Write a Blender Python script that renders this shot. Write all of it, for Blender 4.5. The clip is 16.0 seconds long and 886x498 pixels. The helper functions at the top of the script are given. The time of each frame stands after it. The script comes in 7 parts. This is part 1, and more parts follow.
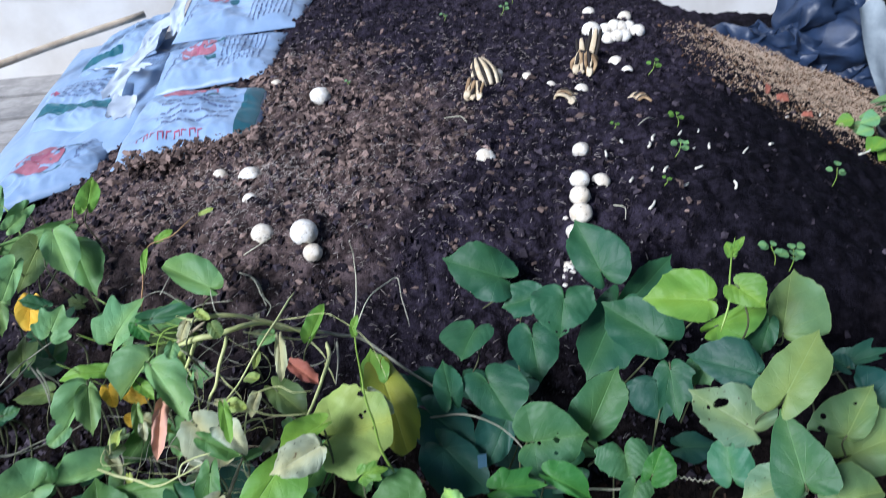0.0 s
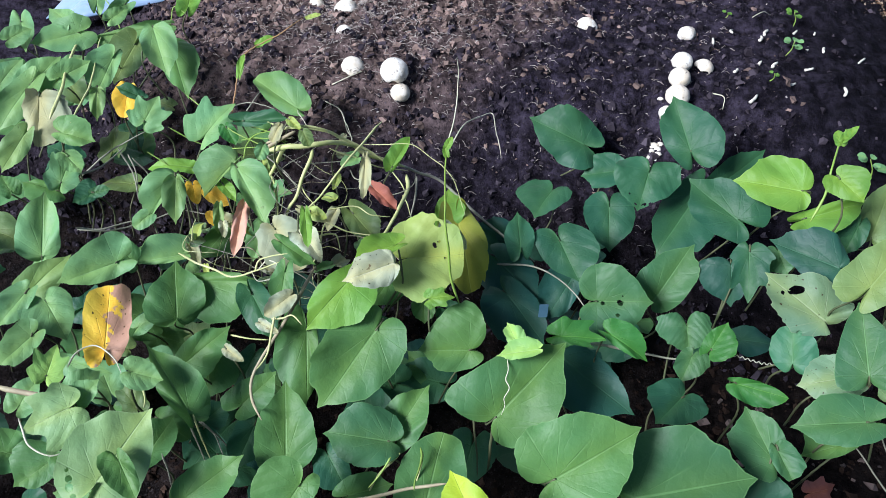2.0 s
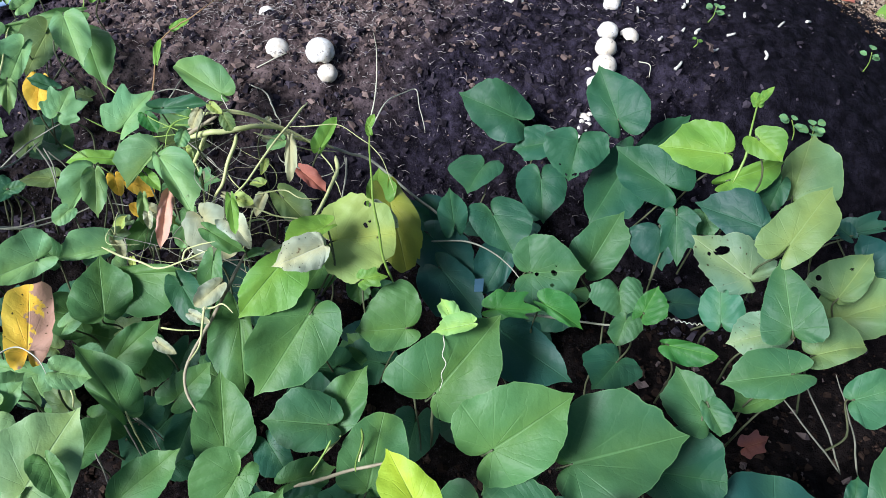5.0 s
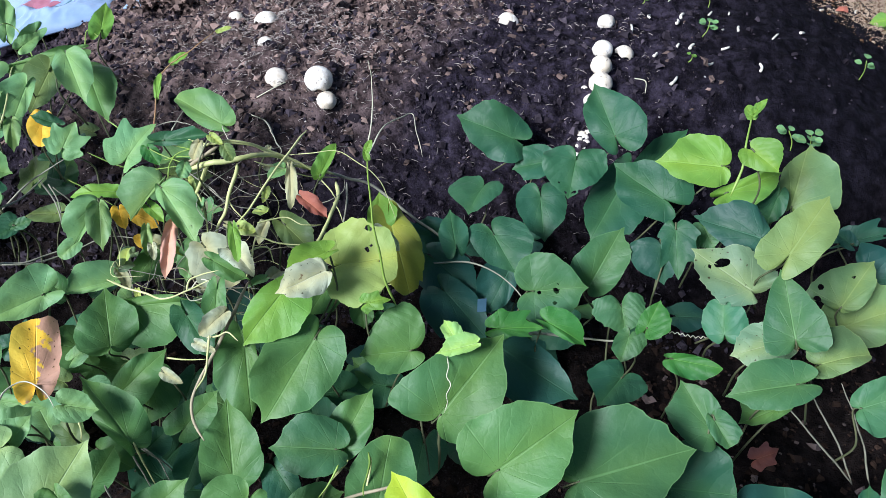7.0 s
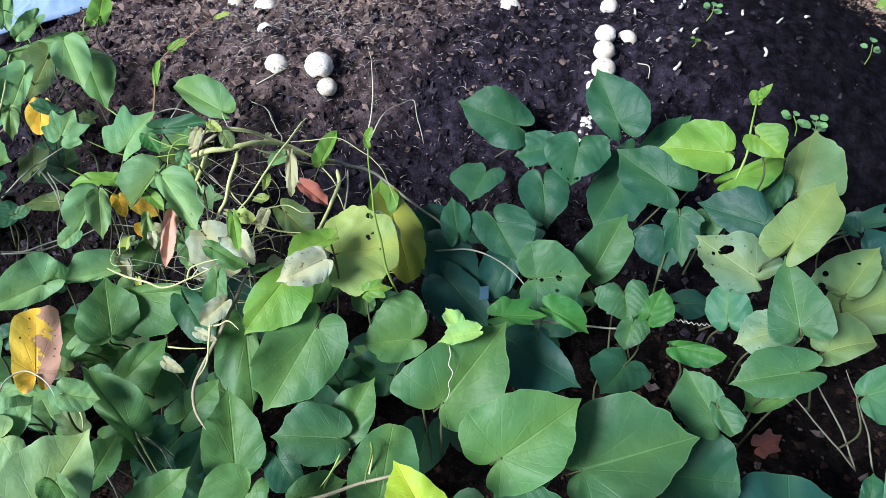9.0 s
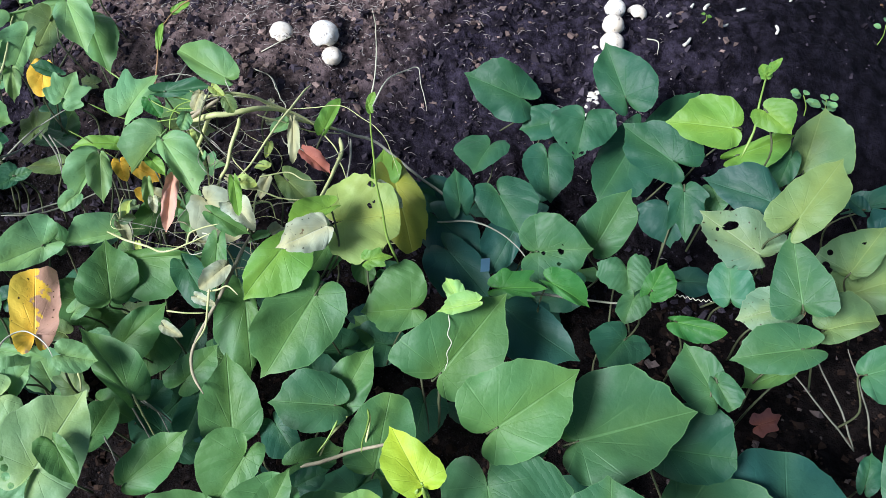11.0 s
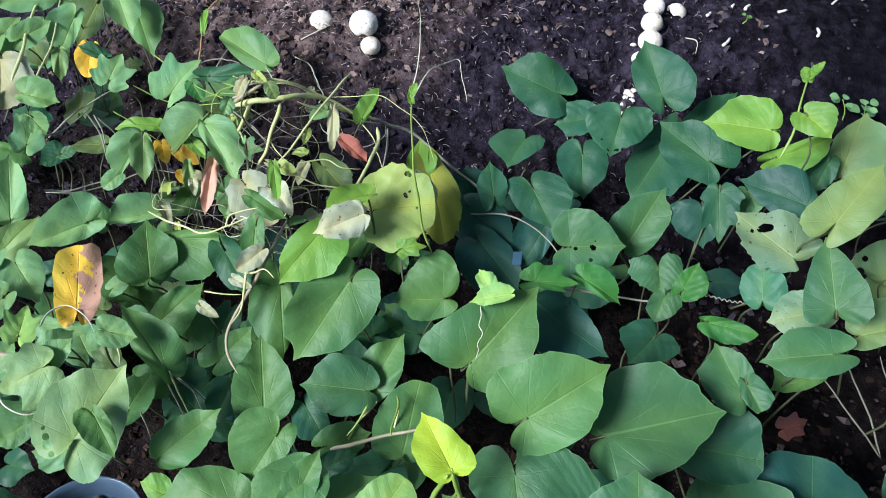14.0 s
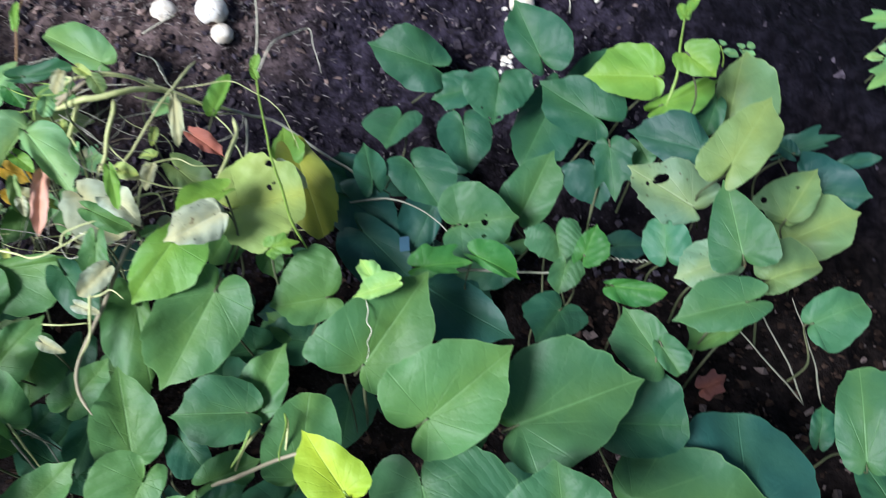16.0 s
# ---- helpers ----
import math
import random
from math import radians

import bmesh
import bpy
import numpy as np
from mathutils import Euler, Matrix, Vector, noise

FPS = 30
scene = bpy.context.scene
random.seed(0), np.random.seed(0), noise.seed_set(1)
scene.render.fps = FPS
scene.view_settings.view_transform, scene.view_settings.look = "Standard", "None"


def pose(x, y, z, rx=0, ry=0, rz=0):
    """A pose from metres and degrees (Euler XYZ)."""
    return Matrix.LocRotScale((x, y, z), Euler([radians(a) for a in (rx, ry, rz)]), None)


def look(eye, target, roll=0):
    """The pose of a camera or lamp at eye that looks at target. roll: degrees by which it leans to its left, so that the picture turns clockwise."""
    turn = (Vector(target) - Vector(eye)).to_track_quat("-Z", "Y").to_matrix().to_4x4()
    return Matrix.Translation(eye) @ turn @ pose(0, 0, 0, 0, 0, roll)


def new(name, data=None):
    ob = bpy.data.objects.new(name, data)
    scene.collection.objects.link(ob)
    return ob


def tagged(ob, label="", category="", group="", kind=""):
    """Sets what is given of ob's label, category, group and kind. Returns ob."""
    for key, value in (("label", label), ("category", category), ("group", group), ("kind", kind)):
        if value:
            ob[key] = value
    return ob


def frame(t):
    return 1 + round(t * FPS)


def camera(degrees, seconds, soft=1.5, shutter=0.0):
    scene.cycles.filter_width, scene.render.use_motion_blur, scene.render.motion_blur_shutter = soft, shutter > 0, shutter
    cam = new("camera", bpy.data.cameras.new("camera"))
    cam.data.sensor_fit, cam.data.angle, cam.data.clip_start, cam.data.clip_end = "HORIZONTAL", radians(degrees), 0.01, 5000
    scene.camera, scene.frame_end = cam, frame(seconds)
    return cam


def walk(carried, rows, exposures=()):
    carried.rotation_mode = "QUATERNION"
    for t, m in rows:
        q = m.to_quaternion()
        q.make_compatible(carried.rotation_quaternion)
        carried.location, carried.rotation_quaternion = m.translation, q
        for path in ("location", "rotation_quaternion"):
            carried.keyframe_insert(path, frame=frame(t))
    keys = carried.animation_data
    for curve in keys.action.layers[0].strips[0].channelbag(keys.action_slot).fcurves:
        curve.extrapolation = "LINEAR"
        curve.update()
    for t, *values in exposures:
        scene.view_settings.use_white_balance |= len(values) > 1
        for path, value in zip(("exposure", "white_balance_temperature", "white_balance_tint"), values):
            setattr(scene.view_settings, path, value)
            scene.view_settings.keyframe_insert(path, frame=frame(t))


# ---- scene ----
# ---------------------------------------------------------------- camera
cam = camera(59.8, 16.0, soft=0.5, shutter=0.3)
METRES, EYE, TILT, LEAN, TURN = 0.40, 1.1, -33.0, 0.0, 0.0
ROWS = [
    (0.0, 0.0, 0.0, 0.0, 0.0, 0.0, -0.0),
    (0.5, 0.005, 0.0145, 0.052, -1.67, 4.21, -0.5),
    (1.0, 0.0, 0.0265, -0.0184, -1.56, 1.7, -1.85),
    (1.5, -0.0519, 0.0106, -0.1388, 1.1, -4.53, -5.86),
    (2.0, -0.0859, -0.0089, -0.1785, 4.46, -8.04, -8.9),
    (2.5, -0.0717, 0.0014, -0.1771, 4.65, -9.16, -9.32),
    (3.0, -0.0391, 0.0085, -0.2111, 2.62, -10.45, -8.92),
    (3.5, -0.019, 0.0069, -0.2245, 1.06, -11.31, -8.61),
    (4.0, -0.0164, 0.0104, -0.2108, 0.13, -10.99, -7.89),
    (4.5, -0.0208, 0.0181, -0.1986, -0.1, -10.18, -7.1),
    (5.0, -0.032, 0.0025, -0.1819, 0.32, -8.9, -6.42),
    (7.5, -0.0118, -0.0126, -0.1777, 0.6, -7.32, -4.23),
    (8.0, -0.0164, -0.0053, -0.1767, 0.7, -7.92, -4.12),
    (10.5, -0.0032, 0.0155, -0.1916, 1.19, -8.8, -5.1),
    (11.0, 0.0003, 0.0137, -0.2085, 1.3, -9.81, -5.43),
    (11.5, 0.015, 0.0245, -0.1936, 0.22, -9.82, -5.14),
    (12.0, 0.0143, 0.0344, -0.2025, -0.63, -10.04, -5.32),
    (12.5, 0.015, 0.0379, -0.2145, -0.72, -10.85, -5.84),
    (13.0, -0.0007, 0.0218, -0.2295, 0.35, -11.73, -6.55),
    (13.5, -0.022, -0.0105, -0.2273, 2.32, -11.8, -7.01),
    (14.0, -0.0312, -0.0115, -0.212, 3.32, -10.59, -7.23),
    (14.5, -0.0517, -0.0061, -0.196, 4.12, -8.85, -7.06),
    (15.0, -0.0446, 0.0109, -0.1794, 3.29, -8.06, -6.2),
    (15.5, -0.0115, 0.0662, -0.1765, 0.47, -7.68, -4.44),
    (16.0, 0.0501, 0.2012, -0.2831, -4.5, -9.95, -1.57),
]

walk(cam, [(t, pose(0, 0, EYE, TILT, LEAN, TURN) @ pose(METRES * x, METRES * y, METRES * z, 90 + pitch, roll, yaw)) for t, x, y, z, yaw, pitch, roll in ROWS],
     exposures=[(0.0, 0.52, 5450, 12), (0.6, 0.08, 5450, 12), (1.0, 0.38, 5520, 12), (1.5, 0.92, 5620, 12), (1.8, 0.82, 5580, 12), (16.0, 0.82, 5580, 12)])

# ---------------------------------------------------------------- daylight
SUN_UP, SUN_FROM = 34.0, 226.0
world = bpy.data.worlds.new("sky")
scene.world = world
world.use_nodes = True
sky = world.node_tree.nodes.new("ShaderNodeTexSky")
sky.sky_type, sky.sun_disc = "NISHITA", False
sky.sun_elevation, sky.sun_rotation = radians(SUN_UP), radians(SUN_FROM)
back = world.node_tree.nodes["Background"]
back.inputs["Strength"].default_value = 0.047
world.node_tree.links.new(sky.outputs[0], back.inputs[0])
sun = new("sun", bpy.data.lights.new("sun", "SUN"))
sun.data.energy, sun.data.angle, sun.data.color = 4.5, radians(20), (1.0, 0.97, 0.93)
a, e = radians(SUN_FROM), radians(SUN_UP)
sun.matrix_world = look((math.sin(a) * math.cos(e) * 9, math.cos(a) * math.cos(e) * 9, math.sin(e) * 9), (0, 0, 0))


# ---------------------------------------------------------------- materials
class Nodes:
    """Short-hand for a node tree."""

    def __init__(self, name):
        self.mat = bpy.data.materials.new(name)
        self.mat.use_nodes = True
        self.tree = self.mat.node_tree
        self.bsdf = self.tree.nodes["Principled BSDF"]

    def add(self, kind, **inputs):
        n = self.tree.nodes.new(kind)
        for k, v in inputs.items():
            self.put(n.inputs[k.replace("_", " ")], v)
        return n

    def put(self, socket, v):
        if isinstance(v, bpy.types.NodeSocket):
            self.tree.links.new(v, socket)
        elif isinstance(v, tuple) and len(v) == 3 and socket.type == "RGBA":
            socket.default_value = (*v, 1)
        else:
            socket.default_value = v

    def math(self, op, a, b=0.0, c=0.0):
        n = self.tree.nodes.new("ShaderNodeMath")
        n.operation = op
        for i, v in enumerate((a, b, c)):
            self.put(n.inputs[i], v)
        return n.outputs[0]

    def mix(self, f, a, b):
        n = self.tree.nodes.new("ShaderNodeMix")
        n.data_type = "RGBA"
        for i, v in ((0, f), (6, a), (7, b)):
            self.put(n.inputs[i], v)
        return n.outputs[2]

    def noise(self, scale, detail=4.0, co=None, rough=0.6):
        n = self.add("ShaderNodeTexNoise", Scale=scale, Detail=detail, Roughness=rough)
        if co:
            self.put(n.inputs["Vector"], co)
        return n.outputs["Fac"]

    def step(self, lo, hi, v):
        n = self.tree.nodes.new("ShaderNodeMapRange")
        n.interpolation_type = "SMOOTHSTEP"
        for k, w in (("Value", v), ("From Min", lo), ("From Max", hi)):
            self.put(n.inputs[k], w)
        return n.outputs[0]

    def bump(self, h, strength=0.4, dist=0.002):
        n = self.add("ShaderNodeBump", Height=h, Strength=strength, Distance=dist)
        self.put(self.bsdf.inputs["Normal"], n.outputs[0])
        return n.outputs[0]

    def object_co(self):
        return self.tree.nodes.new("ShaderNodeTexCoord").outputs["Object"]

    def random(self):
        return self.tree.nodes.new("ShaderNodeObjectInfo").outputs["Random"]

    def finish(self, color, rough=0.6, metal=0.0, spec=0.5):
        for k, v in (("Base Color", color), ("Roughness", rough), ("Metallic", metal), ("Specular IOR Level", spec)):
            self.put(self.bsdf.inputs[k], v)
        return self.mat


def plain(name, a, b, scale=40.0, rough=0.6, bump=0.3, dist=0.001, spec=0.4, metal=0.0, pieces=0.0):
    """A surface that varies between two colours at two scales, with fine relief."""
    n = Nodes(name)
    co = n.object_co()
    f1 = n.step(0.3, 0.7, n.noise(scale, 6.0, co))
    f2 = n.step(0.3, 0.7, n.noise(scale * 0.13, 3.0, co))
    f = n.math("ADD", n.math("MULTIPLY", f1, 0.6), n.math("MULTIPLY", f2, 0.4))
    if pieces:
        one = n.math("POWER", n.tree.nodes.new("ShaderNodeNewGeometry").outputs["Random Per Island"], 2.2)
        f = n.math("ADD", n.math("MULTIPLY", f, 1 - pieces), n.math("MULTIPLY", one, pieces))
    n.bump(n.noise(scale * 3, 5.0, co), bump, dist)
    return n.finish(n.mix(f, a, b), rough, metal, spec)


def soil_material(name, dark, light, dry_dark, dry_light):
    """Black soil, with a dried-out brown area on the windward flank of the bed, a darker right flank, and brown humus
    at the front with shade put into its colour.
    """
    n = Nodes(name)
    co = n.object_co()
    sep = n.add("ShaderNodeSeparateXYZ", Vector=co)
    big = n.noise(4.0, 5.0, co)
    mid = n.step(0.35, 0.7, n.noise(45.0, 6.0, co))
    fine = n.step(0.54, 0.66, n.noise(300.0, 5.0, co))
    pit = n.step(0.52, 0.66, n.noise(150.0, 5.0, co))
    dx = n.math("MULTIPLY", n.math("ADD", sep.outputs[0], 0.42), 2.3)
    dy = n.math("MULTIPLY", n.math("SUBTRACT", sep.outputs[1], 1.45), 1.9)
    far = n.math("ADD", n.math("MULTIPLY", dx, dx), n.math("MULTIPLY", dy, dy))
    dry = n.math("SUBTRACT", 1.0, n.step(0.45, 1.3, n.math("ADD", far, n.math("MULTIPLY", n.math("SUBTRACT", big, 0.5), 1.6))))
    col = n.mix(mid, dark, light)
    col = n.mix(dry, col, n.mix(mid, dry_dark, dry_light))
    # Mixes to a near-black bluish tone towards the right, with fewer pale specks.
    right_dark = n.step(0.32, 0.62, n.math("ADD", n.math("SUBTRACT", sep.outputs[0], n.math("MULTIPLY", n.math("SUBTRACT", sep.outputs[1], 1.3), 0.35)), n.math("MULTIPLY", n.math("SUBTRACT", big, 0.5), 0.5)))
    col = n.mix(n.math("MULTIPLY", right_dark, 0.9), col, n.mix(mid, (0.0024, 0.0022, 0.0036), (0.0085, 0.0078, 0.0120)))
    # Brown humus at the front, darkened to paint the shade at the mound's foot.
    humus_shade = n.math("SUBTRACT", 1.0, n.step(0.80, 1.08, n.math("ADD", sep.outputs[1], n.math("MULTIPLY", n.math("SUBTRACT", big, 0.5), 0.5))))
    col = n.mix(humus_shade, col, n.mix(mid, (0.0032, 0.0025, 0.0024), (0.018, 0.0132, 0.0118)))
    col = n.mix(n.math("MULTIPLY", fine, n.math("SUBTRACT", 0.34, n.math("MULTIPLY", right_dark, 0.28))), col, (0.085, 0.073, 0.078))
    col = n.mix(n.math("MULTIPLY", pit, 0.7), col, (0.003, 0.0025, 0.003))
    h = n.math("ADD", n.noise(120.0, 8.0, co), n.math("MULTIPLY", n.noise(420.0, 5.0, co), 0.5))
    n.bump(h, 0.9, 0.006)
    return n.finish(col, 0.95, 0.0, 0.04)


def leaf_material(name, color, vein, back, rough=0.5, glow=0.18, patch=None, spec=0.24):
    """A living leaf: midrib and side veins by its own coordinates, mottling, light coming through."""
    n = Nodes(name)
    color = (color[0] * 1.04, color[1], color[2] * 1.14)
    uv = n.add("ShaderNodeUVMap")
    sep = n.add("ShaderNodeSeparateXYZ", Vector=uv.outputs[0])
    x, y = sep.outputs[0], n.math("ABSOLUTE", sep.outputs[1])
    rand = n.random()
    shift = n.math("ADD", n.math("ADD", x, n.math("MULTIPLY", rand, 0.3)), n.math("MULTIPLY", n.noise(4.0, 3.0, uv.outputs[0]), 0.22))
    side = n.math("SUBTRACT", shift, n.math("MULTIPLY", y, n.math("ADD", 0.55, n.math("MULTIPLY", y, 0.9))))
    wave = n.math("ABSOLUTE", n.math("SUBTRACT", n.math("FRACT", n.math("MULTIPLY", side, 3.4)), 0.5))
    side_vein = n.math("SUBTRACT", 1.0, n.step(0.0, 0.055, wave))
    thick = n.math("ADD", 0.006, n.math("MULTIPLY", n.math("SUBTRACT", 1.0, x), 0.014))
    mid_vein = n.math("SUBTRACT", 1.0, n.step(n.math("MULTIPLY", thick, 0.3), thick, y))
    radial = n.math("ABSOLUTE", n.math("SUBTRACT", n.math("FRACT", n.math("MULTIPLY", n.math("ARCTAN2", y, x), 1.55)), 0.5))
    base_vein = n.math("MULTIPLY", n.math("SUBTRACT", 1.0, n.step(0.0, 0.05, radial)), n.math("SUBTRACT", 1.0, n.step(0.35, 0.8, n.math("ADD", y, n.math("ABSOLUTE", x)))))
    veins = n.math("MAXIMUM", n.math("MAXIMUM", mid_vein, n.math("MULTIPLY", base_vein, 0.6)), n.math("MULTIPLY", side_vein, 0.16))
    co = n.object_co()
    mott = n.step(0.3, 0.75, n.noise(22.0, 5.0, co))
    fine = n.noise(240.0, 3.0, co)
    lighter = tuple(min(1, c * 1.45) for c in color)
    darker = tuple(c * 0.62 for c in color)
    col = n.mix(mott, darker, color)
    col = n.mix(n.math("MULTIPLY", rand, 0.75), col, lighter)
    col = n.mix(n.math("MULTIPLY", n.step(0.55, 1.0, n.math("FRACT", n.math("MULTIPLY", rand, 7.31))), 0.55), col, darker)
    col = n.mix(n.math("MULTIPLY", n.step(0.35, 0.7, fine), 0.16), col, darker)
    drift = n.step(0.3, 0.7, n.noise(9.0, 2.0, co))
    cool = (color[0] * 0.72, color[1] * 0.94, color[2] * 1.35)
    warm = (color[0] * 1.15, color[1] * 1.05, color[2] * 0.92)
    col = n.mix(0.5, col, n.mix(drift, cool, warm))
    heart = n.math("SUBTRACT", 1.0, n.step(0.0, 0.42, n.math("ADD", y, n.math("MULTIPLY", n.noise(5.0, 3.0, uv.outputs[0]), 0.25))))
    col = n.mix(n.math("MULTIPLY", heart, 0.7), col, tuple(c * k for c, k in zip(color, (1.55, 1.26, 0.82))))
    col = n.mix(n.math("MULTIPLY", veins, 0.40), col, vein)
    margin = n.add("ShaderNodeAttribute")
    margin.attribute_name = "margin"
    col = n.mix(n.math("MULTIPLY", n.step(0.35, 0.9, margin.outputs["Fac"]), 0.4), col, vein)
    if patch:
        edge = n.math("ADD", n.noise(3.2, 5.0, uv.outputs[0]), n.math("MULTIPLY", sep.outputs[patch[3]], patch[1]))
        col = n.mix(n.step(patch[2], patch[2] + 0.05, edge), col, patch[0])
        spots = n.step(0.70, 0.74, n.noise(15.0, 1.0, uv.outputs[0]))
        col = n.mix(spots, col, (0.03, 0.018, 0.01))
    h = n.math("SUBTRACT", n.math("ADD", n.math("MULTIPLY", n.noise(55.0, 4.0, co), 1.0), n.math("MULTIPLY", wave, 0.42)), n.math("MULTIPLY", veins, 0.3))
    nor = n.bump(h, 0.6, 0.0022)
    mat = n.finish(col, rough, 0.0, spec)
    thin = n.add("ShaderNodeBsdfTranslucent", Color=back, Normal=nor)
    both = n.add("ShaderNodeMixShader")
    n.put(both.inputs[0], glow)
    n.put(both.inputs[1], n.bsdf.outputs[0])
    n.put(both.inputs[2], thin.outputs[0])
    n.put(n.tree.nodes["Material Output"].inputs[0], both.outputs[0])
    return mat


LEAF = {
    "g": leaf_material("leaf_green", (0.074, 0.176, 0.045), (0.17, 0.31, 0.11), (0.10, 0.26, 0.04)),
    "gr": leaf_material("leaf_green_mature", (0.045, 0.121, 0.040), (0.14, 0.28, 0.10), (0.10, 0.26, 0.04)),
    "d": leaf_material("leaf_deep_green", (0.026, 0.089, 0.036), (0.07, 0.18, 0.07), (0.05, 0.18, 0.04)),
    # Blue-green leaves; the tone also carries the shade of leaves low among the stems.
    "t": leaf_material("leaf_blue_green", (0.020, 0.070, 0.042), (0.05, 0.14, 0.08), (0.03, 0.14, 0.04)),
    "c": leaf_material("leaf_pale_green", (0.140, 0.286, 0.096), (0.22, 0.38, 0.16), (0.14, 0.32, 0.08)),
    "pl": leaf_material("leaf_bleached", (0.190, 0.320, 0.110), (0.30, 0.42, 0.22), (0.22, 0.38, 0.12)),
    "l": leaf_material("leaf_young", (0.118, 0.242, 0.030), (0.25, 0.42, 0.09), (0.22, 0.44, 0.03)),
    "l2": leaf_material("leaf_fresh", (0.114, 0.250, 0.033), (0.2, 0.36, 0.1), (0.16, 0.36, 0.03)),
    "lL": leaf_material("leaf_bright_lobed", (0.228, 0.420, 0.093), (0.4, 0.6, 0.25), (0.25, 0.48, 0.08)),
    "m": leaf_material("leaf_mint", (0.050, 0.148, 0.058), (0.13, 0.27, 0.13), (0.08, 0.24, 0.08)),
    "c2": leaf_material("leaf_light_green", (0.150, 0.270, 0.080), (0.27, 0.42, 0.17), (0.18, 0.36, 0.08)),
    "g2": leaf_material("leaf_bright_green", (0.115, 0.245, 0.070), (0.24, 0.40, 0.15), (0.14, 0.32, 0.05)),
    "l3": leaf_material("leaf_soft_light_green", (0.160, 0.300, 0.065), (0.26, 0.42, 0.12), (0.2, 0.4, 0.05)),
    "y2": leaf_material("leaf_pale_olive", (0.130, 0.210, 0.062), (0.24, 0.33, 0.12), (0.2, 0.3, 0.06)),
    "y4": leaf_material("leaf_golden_olive", (0.190, 0.230, 0.028), (0.30, 0.36, 0.08), (0.3, 0.36, 0.02), glow=0.3),
    "lime": leaf_material("leaf_lime", (0.313, 0.478, 0.032), (0.45, 0.6, 0.12), (0.42, 0.58, 0.03), glow=0.3),
    "y": leaf_material("leaf_yellowing", (0.108, 0.185, 0.058), (0.27, 0.36, 0.12), (0.2, 0.3, 0.05)),
    "y3": leaf_material("leaf_olive", (0.092, 0.148, 0.042), (0.27, 0.36, 0.12), (0.2, 0.3, 0.05)),
    "yy": leaf_material("leaf_yellow_green", (0.265, 0.360, 0.080), (0.32, 0.42, 0.12), (0.26, 0.36, 0.05)),
    "b2": leaf_material("leaf_glossy", (0.033, 0.130, 0.022), (0.12, 0.30, 0.05), (0.08, 0.30, 0.02), rough=0.5),
    "p": leaf_material("leaf_faded", (0.135, 0.220, 0.095), (0.32, 0.38, 0.22), (0.2, 0.27, 0.1), patch=((0.36, 0.24, 0.13), -0.35, 0.645, 0)),
    "u": leaf_material("leaf_underside", (0.34, 0.39, 0.23), (0.5, 0.54, 0.4), (0.36, 0.42, 0.25), rough=0.7, patch=((0.17, 0.11, 0.06), 0.12, 0.72, 0)),
    "w": leaf_material("leaf_withered", (0.28, 0.31, 0.16), (0.34, 0.33, 0.2), (0.25, 0.25, 0.1), rough=0.7),
    "Y": leaf_material("leaf_yellow_dying", (0.739, 0.494, 0.042), (0.72, 0.52, 0.12), (0.5, 0.35, 0.03), rough=0.55, patch=((0.44, 0.25, 0.17), -0.55, 0.53, 1)),
    "Y2": leaf_material("leaf_yellow", (0.62, 0.40, 0.03), (0.68, 0.5, 0.1), (0.5, 0.35, 0.03), rough=0.55),
    "dry": leaf_material("leaf_dry_pink", (0.50, 0.31, 0.22), (0.55, 0.36, 0.25), (0.4, 0.2, 0.1), rough=0.7),
    "red": leaf_material("leaf_dry_red", (0.23, 0.088, 0.06), (0.42, 0.22, 0.15), (0.3, 0.1, 0.06), rough=0.65),
}
STEM = {
    "pale": plain("stem_pale", (0.35, 0.39, 0.13), (0.54, 0.54, 0.26), 60, 0.5),
    "green": plain("stem_green", (0.15, 0.25, 0.035), (0.25, 0.36, 0.07), 60, 0.45),
    "brown": plain("stem_brown", (0.20, 0.16, 0.10), (0.36, 0.32, 0.20), 70, 0.65),
    "red": plain("stem_reddish", (0.28, 0.22, 0.07), (0.30, 0.14, 0.08), 50, 0.55),
    "grey": plain("stem_grey", (0.18, 0.19, 0.13), (0.30, 0.28, 0.22), 60, 0.6),
    # Dark stem copy: the shade below the blades is put into its colour.
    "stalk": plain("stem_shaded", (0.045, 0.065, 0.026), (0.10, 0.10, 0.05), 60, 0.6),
    "wire": plain("tendril_pale", (0.42, 0.42, 0.30), (0.55, 0.52, 0.40), 80, 0.6),
}
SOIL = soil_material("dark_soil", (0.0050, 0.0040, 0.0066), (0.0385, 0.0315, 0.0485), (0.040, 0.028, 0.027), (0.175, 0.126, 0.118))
CRUMB = plain("soil_crumb", (0.0060, 0.0048, 0.0068), (0.078, 0.064, 0.080), 60, 0.95, 0.8, 0.002, 0.04, pieces=0.7)
MOULD = plain("leaf_mould", (0.0070, 0.0045, 0.0036), (0.060, 0.038, 0.028), 60, 0.95, 0.8, 0.002, 0.04, pieces=0.75)
BARK = plain("bark_chip", (0.042, 0.030, 0.027), (0.30, 0.212, 0.180), 60, 0.9, 0.8, 0.002, 0.1, pieces=0.75)
STRAW = plain("dry_straw", (0.17, 0.14, 0.125), (0.46, 0.41, 0.37), 60, 0.85)
WALL = plain("white_wall_paint", (0.84, 0.86, 0.87), (0.91, 0.92, 0.92), 6, 0.75, 0.15, 0.001)
BASE = plain("stained_white_render", (0.66, 0.62, 0.56), (0.86, 0.84, 0.80), 5, 0.85, 0.3, 0.002)


